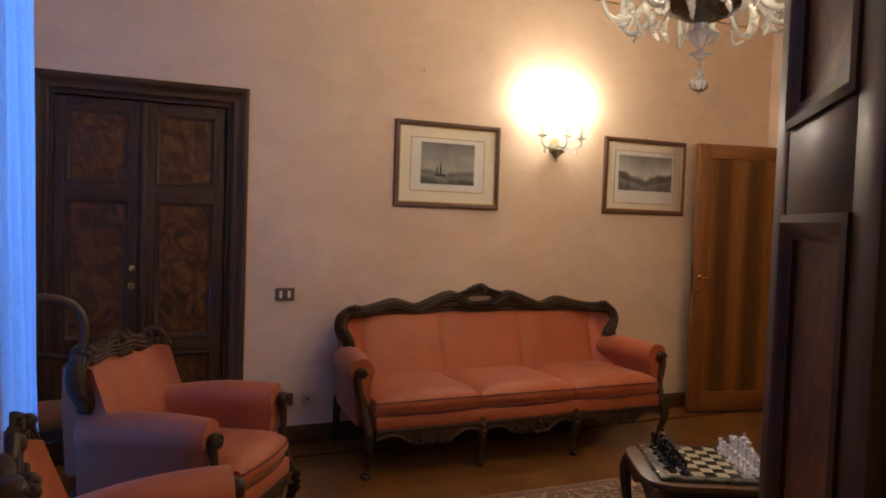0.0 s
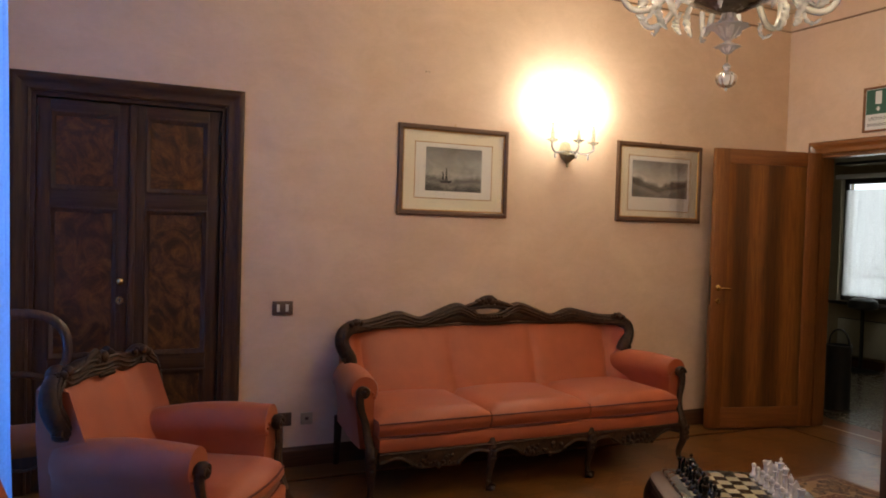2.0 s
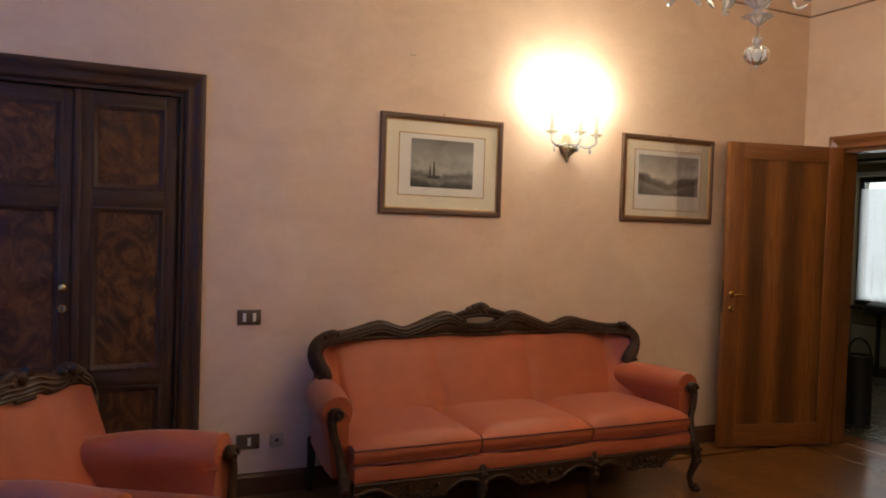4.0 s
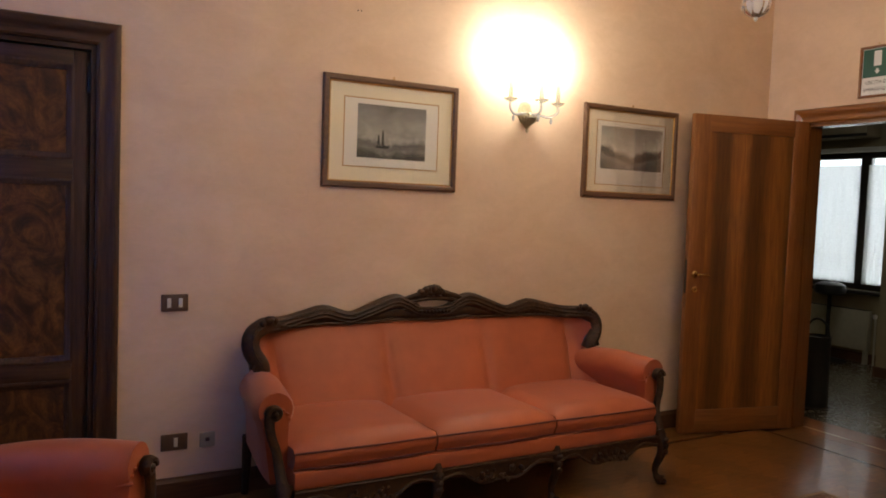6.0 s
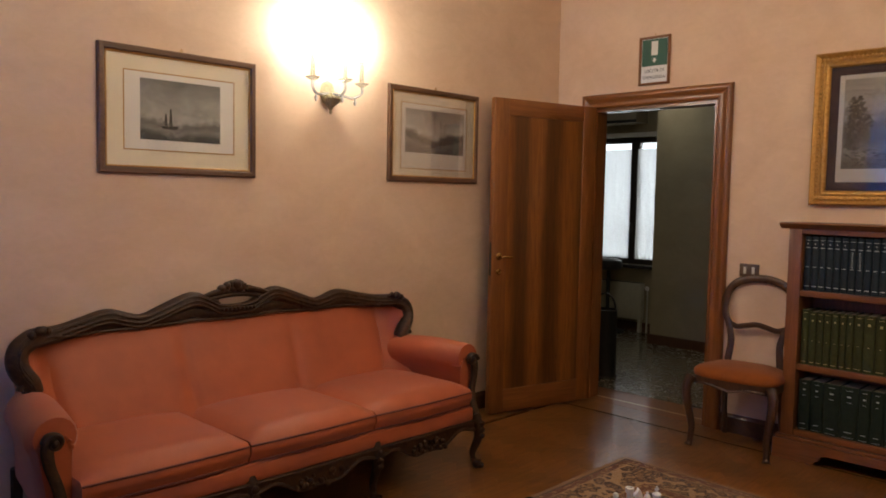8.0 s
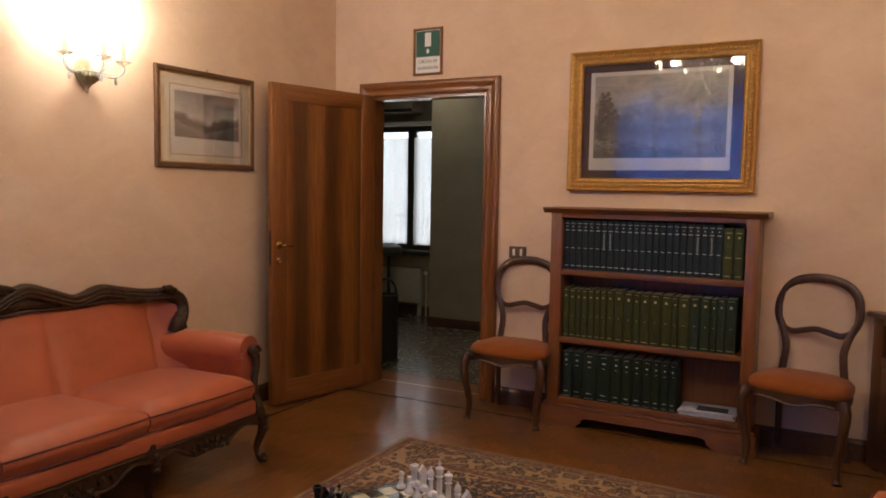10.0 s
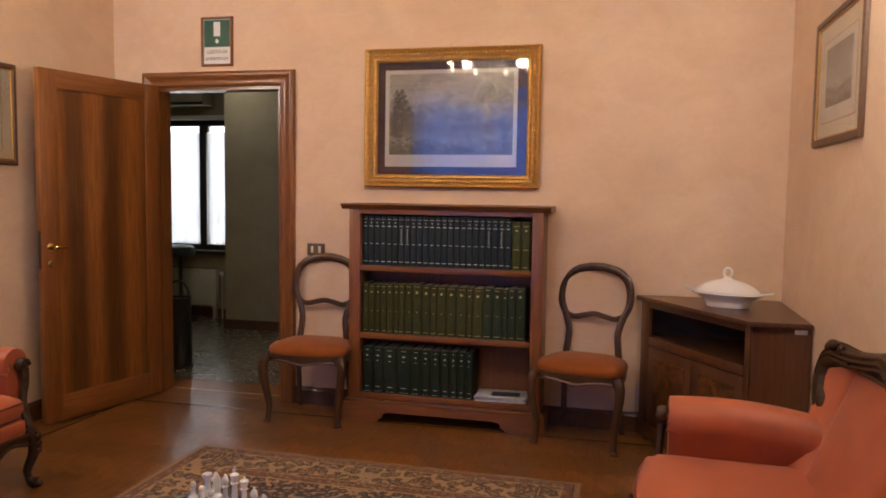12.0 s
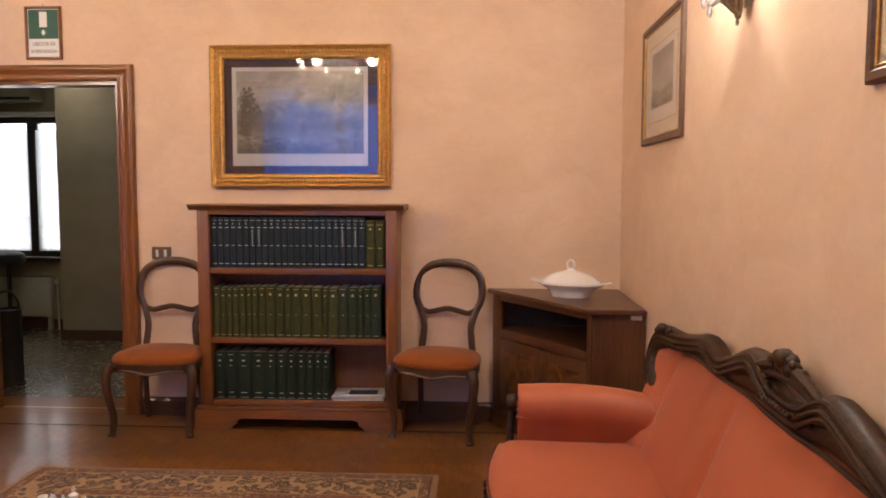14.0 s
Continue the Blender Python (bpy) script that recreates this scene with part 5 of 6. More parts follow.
# border boards and the two dark lines
for a0, a1, b0, b1 in ((FX0 - strip, FX0, FY0 - strip, FY1 + strip), (FX1, FX1 + strip, FY0 - strip, FY1 + strip), (FX0, FX1, FY0 - strip, FY0), (FX0, FX1, FY1, FY1 + strip)):
    structure("floor_inlay", B(a0 + 0.0003, a1 - 0.0003, b0 + 0.0003, b1 - 0.0003, -0.0118, 0.0), M_INLAY, "dark inlaid border line")
for k in range(3):
    w = 0.238 / 3
    for run in range(12):
        x0 = XW + run * 0.5 - 0.15 * k
        for yy in (YN - (k + 1) * w, YS + k * w):
            poly = clip_poly([(x0, yy), (x0 + 0.5, yy), (x0 + 0.5, yy + w), (x0, yy + w)], XW, XE, YS, YN)
            if len(poly) >= 3:
                skin(rest, plank_rings(poly))
        y0 = FY0 - strip + run * 0.5 - 0.15 * k
        for xx in (XE - (k + 1) * w, XW + k * w):
            poly = clip_poly([(xx, y0), (xx + w, y0), (xx + w, y0 + 0.5), (xx, y0 + 0.5)], XW, XE, YS + 0.2385, YN - 0.2385)
            if len(poly) >= 3:
                skin(rest, plank_rings(poly))
tagged(part("plank", rest, M_OAK, FLOOR, "oak parquet blocks", smooth=False), kind="stuff")
tagged(part("plank", rest_b, M_OAK_DIM, FLOOR, "oak parquet blocks", smooth=False), kind="stuff")
for way, poly in near_planks:
    part("plank", skin(bmesh.new(), plank_rings(poly)), M_OAK_DIM if way else M_OAK, FLOOR, smooth=False)
structure("threshold", B(XE, XE + TE, D2[0] + 0.022, D2[1] - 0.022, -0.0118, 0.001), M_CHERRY_Y, "polished wooden door sill")
structure("threshold", B(XE + TE + 0.0005, 5.675, 3.2, 7.4, -0.0118, 0.0), M_CHERRY_Y, "polished wooden border of the hall floor")
structure("floor_inlay", B(5.676, 5.6895, 3.2, 7.4, -0.0118, 0.0), M_INLAY, "dark inlaid line")
structure("threshold_strip", B(5.418, 5.436, D2[0] + 0.023, D2[1] - 0.023, -0.004, 0.0025), M_BRASSLINE, "pale metal strip across the door sill")

# ---- rug ----
RX0, RX1, RY0, RY1 = 1.30, 4.378, 1.632, 3.705


def rug_material():
    m, nt, b, _ = nodes_of("persian_wool")
    tc = nt.nodes.new("ShaderNodeTexCoord")
    ab = nt.nodes.new("ShaderNodeVectorMath")
    ab.operation = "ABSOLUTE"
    nt.links.new(tc.outputs["Object"], ab.inputs[0])
    sep = nt.nodes.new("ShaderNodeSeparateXYZ")
    nt.links.new(ab.outputs[0], sep.inputs[0])
    def math_node(op, a, bb=None):
        n = nt.nodes.new("ShaderNodeMath")
        n.operation = op
        for k, v in enumerate((a, bb)):
            if v is None:
                continue
            if hasattr(v, "links"):
                nt.links.new(v, n.inputs[k])
            else:
                n.inputs[k].default_value = v
        return n.outputs[0]
    ex = math_node("SUBTRACT", (RX1 - RX0) / 2, sep.outputs[0])
    ey = math_node("SUBTRACT", (RY1 - RY0) / 2, sep.outputs[1])
    edge = math_node("MINIMUM", ex, ey)
    def flower(scale, stops, vec):
        vo = add(nt, "ShaderNodeTexVoronoi", Scale=scale, Randomness=0.85)
        nt.links.new(vec, vo.inputs["Vector"])
        wv = add(nt, "ShaderNodeTexNoise", Scale=scale * 2.2, Detail=3.0)
        nt.links.new(vec, wv.inputs["Vector"])
        s = math_node("ADD", vo.outputs["Distance"], math_node("MULTIPLY", wv.outputs["Fac"], 0.75))
        r = ramp(nt, s, stops)
        for n in nt.nodes:
            if n.type == "VALTORGB" and n.outputs[0] == r:
                n.color_ramp.interpolation = "CONSTANT"
        return r
    NAVY, BEIGE, RUST, BROWN, GOLD = (0.016, 0.014, 0.020), (0.35, 0.22, 0.105), (0.135, 0.048, 0.017), (0.060, 0.028, 0.012), (0.24, 0.13, 0.050)
    field = flower(22.0, [(0.0, BEIGE), (0.44, RUST), (0.54, GOLD), (0.64, NAVY), (0.84, BROWN), (0.98, BEIGE)], ab.outputs[0])
    border = flower(19.0, [(0.0, RUST), (0.44, BEIGE), (0.54, NAVY), (0.62, GOLD), (0.74, BROWN), (0.94, BEIGE)], ab.outputs[0])
    guard = flower(30.0, [(0.0, BROWN), (0.55, BEIGE), (0.70, RUST)], ab.outputs[0])
    def band(lo, hi):
        return math_node("MULTIPLY", math_node("GREATER_THAN", edge, lo), math_node("LESS_THAN", edge, hi))
    col = blend(nt, "MIX", band(0.0, 0.36), field, border)
    for lo, hi, c in ((0.36, 0.372, BEIGE), (0.30, 0.36, guard), (0.293, 0.30, BEIGE), (0.085, 0.092, BEIGE), (0.04, 0.085, guard), (0.030, 0.040, BROWN), (0.0, 0.030, GOLD)):
        col = blend(nt, "MIX", band(lo, hi), col, c)
    wear = noise_tex(nt, tc.outputs["Object"], 3.0, 4)
    col = blend(nt, "MULTIPLY", 1.0, col, ramp(nt, wear, [(0.3, (0.80, 0.78, 0.76)), (0.7, (1.0, 1.0, 1.0))]))
    nt.links.new(col, b.inputs["Base Color"])
    b.inputs["Roughness"].default_value = 0.95
    b.inputs["Specular IOR Level"].default_value = 0.1
    b.inputs["Sheen Weight"].default_value = 0.2
    pile = noise_tex(nt, tc.outputs["Object"], 500.0, 2)
    bump(nt, b, pile, 0.5, 0.003)
    return m


rug = thing("rug", "Persian rug, rust, navy and beige floral, on the parquet", "rug", pose((RX0 + RX1) / 2, (RY0 + RY1) / 2, 0))
hx, hy = (RX1 - RX0) / 2, (RY1 - RY0) / 2
bm = bmesh.new()
grid = bmesh.ops.create_grid(bm, x_segments=60, y_segments=40, size=1.0)["verts"]
for v in bm.verts:
    v.co.x *= hx
    v.co.y *= hy
    e = min(hx - abs(v.co.x), hy - abs(v.co.y))
    v.co.z = 0.0085 + 0.0015 * noise.noise(Vector((v.co.x * 2.2, v.co.y * 2.2, 0))) - 0.005 * max(0, 1 - e / 0.03)
    if e < 0.002:
        v.co.x += 0.004 * noise.noise(Vector((v.co.y * 3, 1, 0)))
        v.co.y += 0.004 * noise.noise(Vector((v.co.x * 3, 5, 0)))
ext = bmesh.ops.extrude_face_region(bm, geom=list(bm.faces))
for g in ext["geom"]:
    if isinstance(g, bmesh.types.BMVert):
        g.co.z = 0.0008
part("woven_field", bm, rug_material(), rug, "knotted wool pile")

# ---- chess table ----
TA = 62.5   # way of the table's long side, degrees from +x
tc_, ts_ = math.cos(radians(TA)), math.sin(radians(TA))
table = thing("chess_table", "low carved walnut table under a chess board, on a rug", "table", pose(2.490, 2.614, 0.0085, 0, 0, TA))
TH_, TWX, TWY = 0.455, 0.275, 0.300
def rr(k, z, n=40, px=5.0):
    out = []
    for i in range(n):
        a = 2 * math.pi * i / n
        c, s = math.cos(a), math.sin(a)
        out.append((TWX * k * math.copysign(abs(c) ** (2 / px), c), TWY * k * math.copysign(abs(s) ** (2 / px), s), z))
    return out
part("tabletop", skin(bmesh.new(), [rr(0.96, TH_ - 0.03), rr(0.985, TH_ - 0.026), rr(1.0, TH_ - 0.015), rr(0.99, TH_ - 0.003), rr(0.97, TH_)]), M_CHAIR, table, "moulded walnut top")
for s in (-1, 1):
    for ax in (0, 1):
        n = 16
        w = (TWX if ax == 0 else TWY) * 0.80
        up = [(-w + 2 * w * i / n, TH_ - 0.031) for i in range(n + 1)]
        lo = [(-w + 2 * w * i / n, TH_ - 0.085 - 0.022 * math.cos(2 * math.pi * i / n * 1.5) * math.sin(math.pi * i / n)) for i in range(n + 1)]
        o = (TWY if ax == 0 else TWX) * 0.88 * s
        part("apron", prism(bmesh.new(), up + lo[::-1], "y" if ax == 0 else "x", o - 0.01, o + 0.01), M_CARVED, table)
for sx in (-1, 1):
    for sy in (-1, 1):
        bx, by = sx * TWX * 0.84, sy * TWY * 0.83
        bm = sweep(bmesh.new(), [(bx, by, TH_ - 0.04), (bx + sx * 0.022, by + sy * 0.022, TH_ - 0.10), (bx + sx * 0.016, by + sy * 0.016, 0.24), (bx - sx * 0.012, by - sy * 0.012, 0.09), (bx + sx * 0.004, by + sy * 0.004, 0.025), (bx + sx * 0.022, by + sy * 0.022, 0.0125)], lambda t: 0.034 - 0.021 * min(1, t * 1.3) + 0.008 * max(0, t - 0.85) / 0.15, 9, 5)
        blob(bm, (bx + sx * 0.022, by + sy * 0.022, 0.0145), 0.019, 8, (1, 1, 0.75))
        part("leg", bm, M_CARVED, table, "carved cabriole leg")
M_MARBLE = surface("green_black_marble", (0.012, 0.018, 0.014), (0.060, 0.068, 0.055), 0.28, 9, 60, 0.0, dist=2.5, coat=0.4)
M_SQL = surface("ivory_marble", (0.38, 0.33, 0.22), (0.50, 0.45, 0.33), 0.24, 14, 90, 0.0, by_object=0.12)
M_SQD = surface("dark_marble", (0.014, 0.013, 0.011), (0.05, 0.045, 0.036), 0.14, 16, 90, 0.0, dist=1.5)
Z_B = TH_ + 0.0085
SQ_ = 0.049
board = thing("chess_board", "green marble chess board with ivory and dark squares", "chess board", pose(2.490, 2.614, Z_B + 0.0005, 0, 0, TA))
part("board_base", B(-0.232, 0.232, -0.232, 0.232, 0.0, 0.016, bev=0.003), M_MARBLE, board)
sq_mesh = {}
for mat_, nm in ((M_SQL, "light_square"), (M_SQD, "dark_square")):
    sq_mesh[nm] = mesh_from(B(-SQ_ / 2 + 0.0004, SQ_ / 2 - 0.0004, -SQ_ / 2 + 0.0004, SQ_ / 2 - 0.0004, 0.0155, 0.0175, bev=0.0005, seg=1), nm, mat_)
for i in range(8):
    for j in range(8):
        nm = "light_square" if (i + j) % 2 else "dark_square"
        o = part(nm, sq_mesh[nm], None, board)
        o.location = ((i - 3.5) * SQ_, (j - 3.5) * SQ_, 0)
M_BLACKP = surface("black_marble_piece", (0.008, 0.008, 0.008), (0.024, 0.024, 0.022), 0.16, 30, 120, 0.0, coat=0.4)
M_WHITEP = surface("white_alabaster_piece", (0.62, 0.60, 0.58), (0.78, 0.76, 0.74), 0.25, 30, 120, 0.0)
PIECES = {
    "pawn": [(0, 0), (0.0135, 0), (0.0145, 0.004), (0.0125, 0.008), (0.0075, 0.012), (0.0055, 0.024), (0.0085, 0.027), (0.0045, 0.029), (0.008, 0.034), (0.0085, 0.038), (0.006, 0.0435), (0, 0.0455)],
    "rook": [(0, 0), (0.016, 0), (0.0165, 0.005), (0.014, 0.010), (0.0095, 0.014), (0.0085, 0.038), (0.012, 0.042), (0.013, 0.054), (0.0095, 0.0545), (0.0095, 0.049), (0, 0.049)],
    "bishop": [(0, 0), (0.016, 0), (0.0165, 0.005), (0.014, 0.010), (0.008, 0.014), (0.006, 0.040), (0.0105, 0.043), (0.006, 0.046), (0.010, 0.054), (0.008, 0.064), (0.0025, 0.069), (0.0035, 0.072), (0, 0.075)],
    "queen": [(0, 0), (0.0175, 0), (0.018, 0.006), (0.015, 0.011), (0.0085, 0.016), (0.0065, 0.054), (0.0115, 0.058), (0.007, 0.061), (0.0125, 0.078), (0.010, 0.080), (0.004, 0.083), (0.0035, 0.087), (0, 0.089)],
    "king": [(0, 0), (0.0175, 0), (0.018, 0.006), (0.015, 0.011), (0.009, 0.016), (0.007, 0.058), (0.012, 0.062), (0.0075, 0.065), (0.0125, 0.083), (0.006, 0.087), (0, 0.089)],
}


def chess_piece(kind, mat):
    bm = bmesh.new()
    if kind == "knight":
        lathe(bm, [(0, 0), (0.016, 0), (0.0165, 0.005), (0.014, 0.010), (0.009, 0.016), (0, 0.018)], 14)
        prism(bm, [(-0.009, 0.014), (0.009, 0.014), (0.010, 0.03), (0.006, 0.042), (0.013, 0.046), (0.014, 0.052), (0.004, 0.060), (0.0, 0.068), (-0.004, 0.062), (-0.010, 0.052), (-0.012, 0.034)], "y", -0.006, 0.006)
    else:
        lathe(bm, PIECES[kind], 14)
    if kind == "king":
        box(bm, -0.002, 0.002, -0.002, 0.002, 0.088, 0.102)
        box(bm, -0.006, 0.006, -0.0019, 0.0019, 0.093, 0.0965)
    bmesh.ops.scale(bm, vec=(1.1, 1.1, 1.22), verts=bm.verts)
    return mesh_from(bm, kind, mat)


BMX = pose(2.490, 2.614, Z_B + 0.0182, 0, 0, TA)
for colour, mat, back_row, pawn_row, lab in (("black", M_BLACKP, 3.5, 2.5, "black marble chess %s standing on the board"), ("white", M_WHITEP, -3.5, -2.5, "white alabaster chess %s standing on the board")):
    meshes = {k: chess_piece(k, mat) for k in ("pawn", "rook", "knight", "bishop", "queen", "king")}
    for i, k in enumerate(("rook", "knight", "bishop", "queen", "king", "bishop", "knight", "rook")):
        for kk, row in ((k, back_row), ("pawn", pawn_row)):
            o = new("chess_" + kk, meshes[kk])
            o.matrix_world = BMX @ pose((i - 3.5) * SQ_, row * SQ_, 0, 0, 0, 90 if colour == "white" else -90)
            tagged(o, lab % kk, "chess piece", colour + " chess pieces")

# ---- chandelier ----
M_CRYSTAL = glassy("blown_glass", (0.97, 0.98, 1.0), 0.36, 0.05, 1.5, (0.92, 0.92, 0.90))
M_CLEAR = glassy("clear_glass", (0.97, 0.98, 0.98), 0.42, 0.04, 0.9)
M_FINIAL = glassy("ribbed_glass", (0.98, 0.99, 1.0), 0.55, 0.12, 0.35, (0.92, 0.92, 0.90))
M_BULB = emitter("bulb_glow", (1.0, 0.78, 0.48), 26.0)
CX, CY = CHANDELIER
chan = thing("chandelier", "blown glass chandelier with curled arms, leaves and candle bulbs", "chandelier", pose(CX, CY, 0))
part("pendant_drop", lathe(bmesh.new(), [(0.0, 2.045), (0.006, 2.05), (0.008, 2.058), (0.022, 2.064), (0.036, 2.076), (0.043, 2.092), (0.040, 2.108), (0.026, 2.122), (0.010, 2.130), (0.016, 2.138), (0.018, 2.146), (0.010, 2.156), (0.004, 2.162), (0, 2.163)], 60, ruffle=0.05, lobes=12), M_CLEAR, chan, "twisted clear glass drop")
part("chain", sweep(bmesh.new(), [(0, 0, 2.162), (0, 0, 2.20)], 0.003, 6, 2), M_BRONZE, chan)
part("finial", lathe(bmesh.new(), [(0, 2.195), (0.010, 2.197), (0.026, 2.212), (0.034, 2.222), (0.052, 2.226), (0.040, 2.232), (0.018, 2.242), (0.012, 2.25), (0, 2.252)], 60, ruffle=0.08, lobes=10), M_FINIAL, chan)
part("finial", lathe(bmesh.new(), [(0, 2.25), (0.014, 2.252), (0.035, 2.272), (0.055, 2.296), (0.082, 2.308), (0.070, 2.314), (0.045, 2.322), (0.032, 2.338), (0.026, 2.36), (0, 2.362)], 60, ruffle=0.08, lobes=10), M_FINIAL, chan)
M_BOWL = surface("smoked_bowl", (0.05, 0.036, 0.018), (0.15, 0.11, 0.06), 0.25, 24, 160, 0.1, coat=0.4)
part("bowl", lathe(bmesh.new(), [(0, 2.358), (0.03, 2.36), (0.08, 2.376), (0.14, 2.402), (0.185, 2.432), (0.198, 2.452), (0.19, 2.456), (0.13, 2.43), (0, 2.41)], 36), M_BOWL, chan, "smoked bronze glass bowl")
part("stem", lathe(bmesh.new(), [(0, 2.41), (0.03, 2.412), (0.022, 2.47), (0.045, 2.52), (0.06, 2.56), (0.03, 2.60), (0.02, 2.68), (0.05, 2.75), (0.03, 2.82), (0.014, 2.90), (0.012, 3.22), (0.05, 3.26), (0.07, HC - 0.002), (0, HC)], 20), M_CRYSTAL, chan)
ARMS = 8
for k in range(ARMS):
    a = 2 * math.pi * (k + 0.35) / ARMS
    c, s = math.cos(a), math.sin(a)
    def P(r, z, t=0.0):
        return (r * c - t * s, r * s + t * c, z)
    arm = part("arm", sweep(bmesh.new(), [P(0.05, 2.49), P(0.14, 2.53), P(0.22, 2.47), P(0.30, 2.385), P(0.385, 2.375), P(0.432, 2.44), P(0.425, 2.53), P(0.40, 2.60)], lambda t: 0.0155 - 0.003 * t, 9, 5), M_CRYSTAL, chan, "curled clear glass arm")
    bm = lathe(bmesh.new(), [(0, 2.596), (0.018, 2.598), (0.05, 2.616), (0.058, 2.628), (0.045, 2.626), (0.015, 2.622), (0.013, 2.70), (0, 2.702)], 16, P(0.40, 0.0), ruffle=0.08, lobes=8)
    part("candle_cup", bm, M_CRYSTAL, arm)
    bulb = part("bulb", lathe(bmesh.new(), [(0, 2.702), (0.012, 2.703), (0.018, 2.722), (0.017, 2.742), (0.010, 2.765), (0.002, 2.786), (0, 2.788)], 12, P(0.40, 0.0)), M_BULB, arm, "lit candle bulb")
    # hanging crimped leaves and flowers
    random.seed(40 + k)
    b2 = a + math.pi / ARMS
    c2, s2 = math.cos(b2), math.sin(b2)
    for r0, z0, ln in ((0.25, 2.47, 0.15), (0.33, 2.45, 0.10)):
        pts = [(r0 * c2, r0 * s2, z0), ((r0 + 0.035) * c2, (r0 + 0.035) * s2, z0 - ln * 0.35), ((r0 + 0.02) * c2, (r0 + 0.02) * s2, z0 - ln * 0.75), ((r0 - 0.005) * c2, (r0 - 0.005) * s2, z0 - ln)]
        bm = sweep(bmesh.new(), pts, lambda t: 0.004 + 0.017 * math.sin(math.pi * (0.12 + 0.85 * t)) * (1 + 0.28 * math.cos(38 * t)), 8, 8, flat=0.45)
        part("glass_leaf", bm, M_CRYSTAL, chan)
    pts = [P(0.30, 2.385, 0.02), P(0.315, 2.35, 0.03), P(0.34, 2.33, 0.022), P(0.365, 2.345, 0.0)]
    bm = sweep(bmesh.new(), pts, lambda t: 0.012 * (1 + 0.3 * math.cos(30 * t)) * (1 - 0.5 * t), 8, 6, flat=0.7)
    part("glass_tendril", bm, M_CRYSTAL, arm)
    pts = [P(0.12, 2.52), P(0.20, 2.60), P(0.27, 2.68), P(0.26, 2.76), P(0.22, 2.78)]
    part("glass_leaf", sweep(bmesh.new(), pts, lambda t: 0.004 + 0.016 * math.sin(math.pi * (0.1 + 0.85 * t)) * (1 + 0.2 * math.cos(34 * t)), 8, 7, flat=0.45), M_CRYSTAL, chan)
for k in range(4):
    a = 2 * math.pi * (k + 0.5) / 4
    lamp("chandelier_light", "POINT", pose(CX + 0.40 * math.cos(a), CY + 0.40 * math.sin(a), 2.80), CHANDELIER_POWER / 4, WARM, 0.05)


# ---- sconces ----
M_SLEEVE = glassy("candle_tube", (0.72, 0.74, 0.70), 0.16, 0.05, 1.6, (0.72, 0.72, 0.68))
def sconce(label, x, wall_y, face, up):
    """face: -1 when it hangs on the north wall, +1 on the south wall."""
    root = thing("wall_sconce", label, "wall lamp", pose(x, wall_y, up, 0, 0, 0 if face < 0 else 180), "glass and bronze sconces")
    bm = bmesh.new()
    lathe(bm, [(0, 1.872), (0.007, 1.875), (0.010, 1.885), (0.006, 1.893), (0.012, 1.900), (0.016, 1.908), (0.022, 1.920), (0.028, 1.94), (0.026, 1.955), (0.038, 1.972), (0.046, 1.985), (0.042, 1.99), (0.02, 1.985), (0, 1.985)], 36, (0, -0.036, 0), (1.0, 0.6), 0.10, 8)
    for s in (-1, 1):
        sweep(bm, [(0, -0.030, 1.90), (s * 0.03, -0.034, 1.925), (s * 0.055, -0.040, 1.945), (s * 0.072, -0.046, 1.972), (s * 0.060, -0.050, 1.985), (s * 0.052, -0.050, 1.972)], 0.006, 8, 4)
    for k in range(9):
        a = math.pi * (k + 0.5) / 9
        c, d = math.cos(a), math.sin(a)
        sweep(bm, [(0.012 * c, -0.034 - 0.012 * d, 1.915), (0.034 * c, -0.036 - 0.034 * d, 1.945), (0.050 * c, -0.036 - 0.050 * d, 1.962), (0.058 * c, -0.034 - 0.058 * d, 1.950)], lambda t: 0.005 + 0.009 * math.sin(math.pi * t) ** 0.7, 6, 4, flat=0.5)
    part("bracket", bm, M_BRONZE, root, "leafed bronze bracket")
    part("back_plate", lathe(bmesh.new(), [(0, 1.93), (0.03, 1.932), (0.045, 1.96), (0.05, 2.0), (0.035, 2.04), (0.0, 2.055)], 14, (0, -0.006, 0), (1, 0.1)), M_BRONZE, root)
    for dx, dy in ((-0.165, -0.10), (0.0, -0.165), (0.165, -0.10)):
        arm = part("arm", sweep(bmesh.new(), [(0, -0.036, 1.985), (dx * 0.35, -0.036 + dy * 0.3, 1.975), (dx * 0.75, dy * 0.8, 1.968), (dx, dy, 1.995), (dx, dy, 2.03)], 0.0085, 8, 5), M_CRYSTAL, root, "curled glass arm")
        bm = lathe(bmesh.new(), [(0, 2.028), (0.012, 2.03), (0.034, 2.044), (0.038, 2.05), (0.012, 2.052), (0.0095, 2.17), (0, 2.172)], 14, (dx, dy, 0), ruffle=0.08, lobes=7)
        part("candle_sleeve", bm, M_SLEEVE, arm, "grey glass candle tube")
        part("bulb", lathe(bmesh.new(), [(0, 2.172), (0.011, 2.174), (0.017, 2.19), (0.0165, 2.21), (0.010, 2.235), (0.002, 2.255), (0, 2.257)], 12, (dx, dy, 0)), M_BULB, arm, "lit candle bulb")
        bm = lathe(bmesh.new(), [(0, 1.925), (0.006, 1.93), (0.010, 1.945), (0.005, 1.96), (0.002, 1.975), (0, 1.976)], 10, (dx * 0.8, dy * 0.85, 0))
        part("glass_drop", bm, M_CLEAR, arm)
        lamp("sconce_light", "POINT", pose(x - face * dx, wall_y - face * dy, 2.30 + up), BULB_POWER, SCONCE, 0.02)
    return root


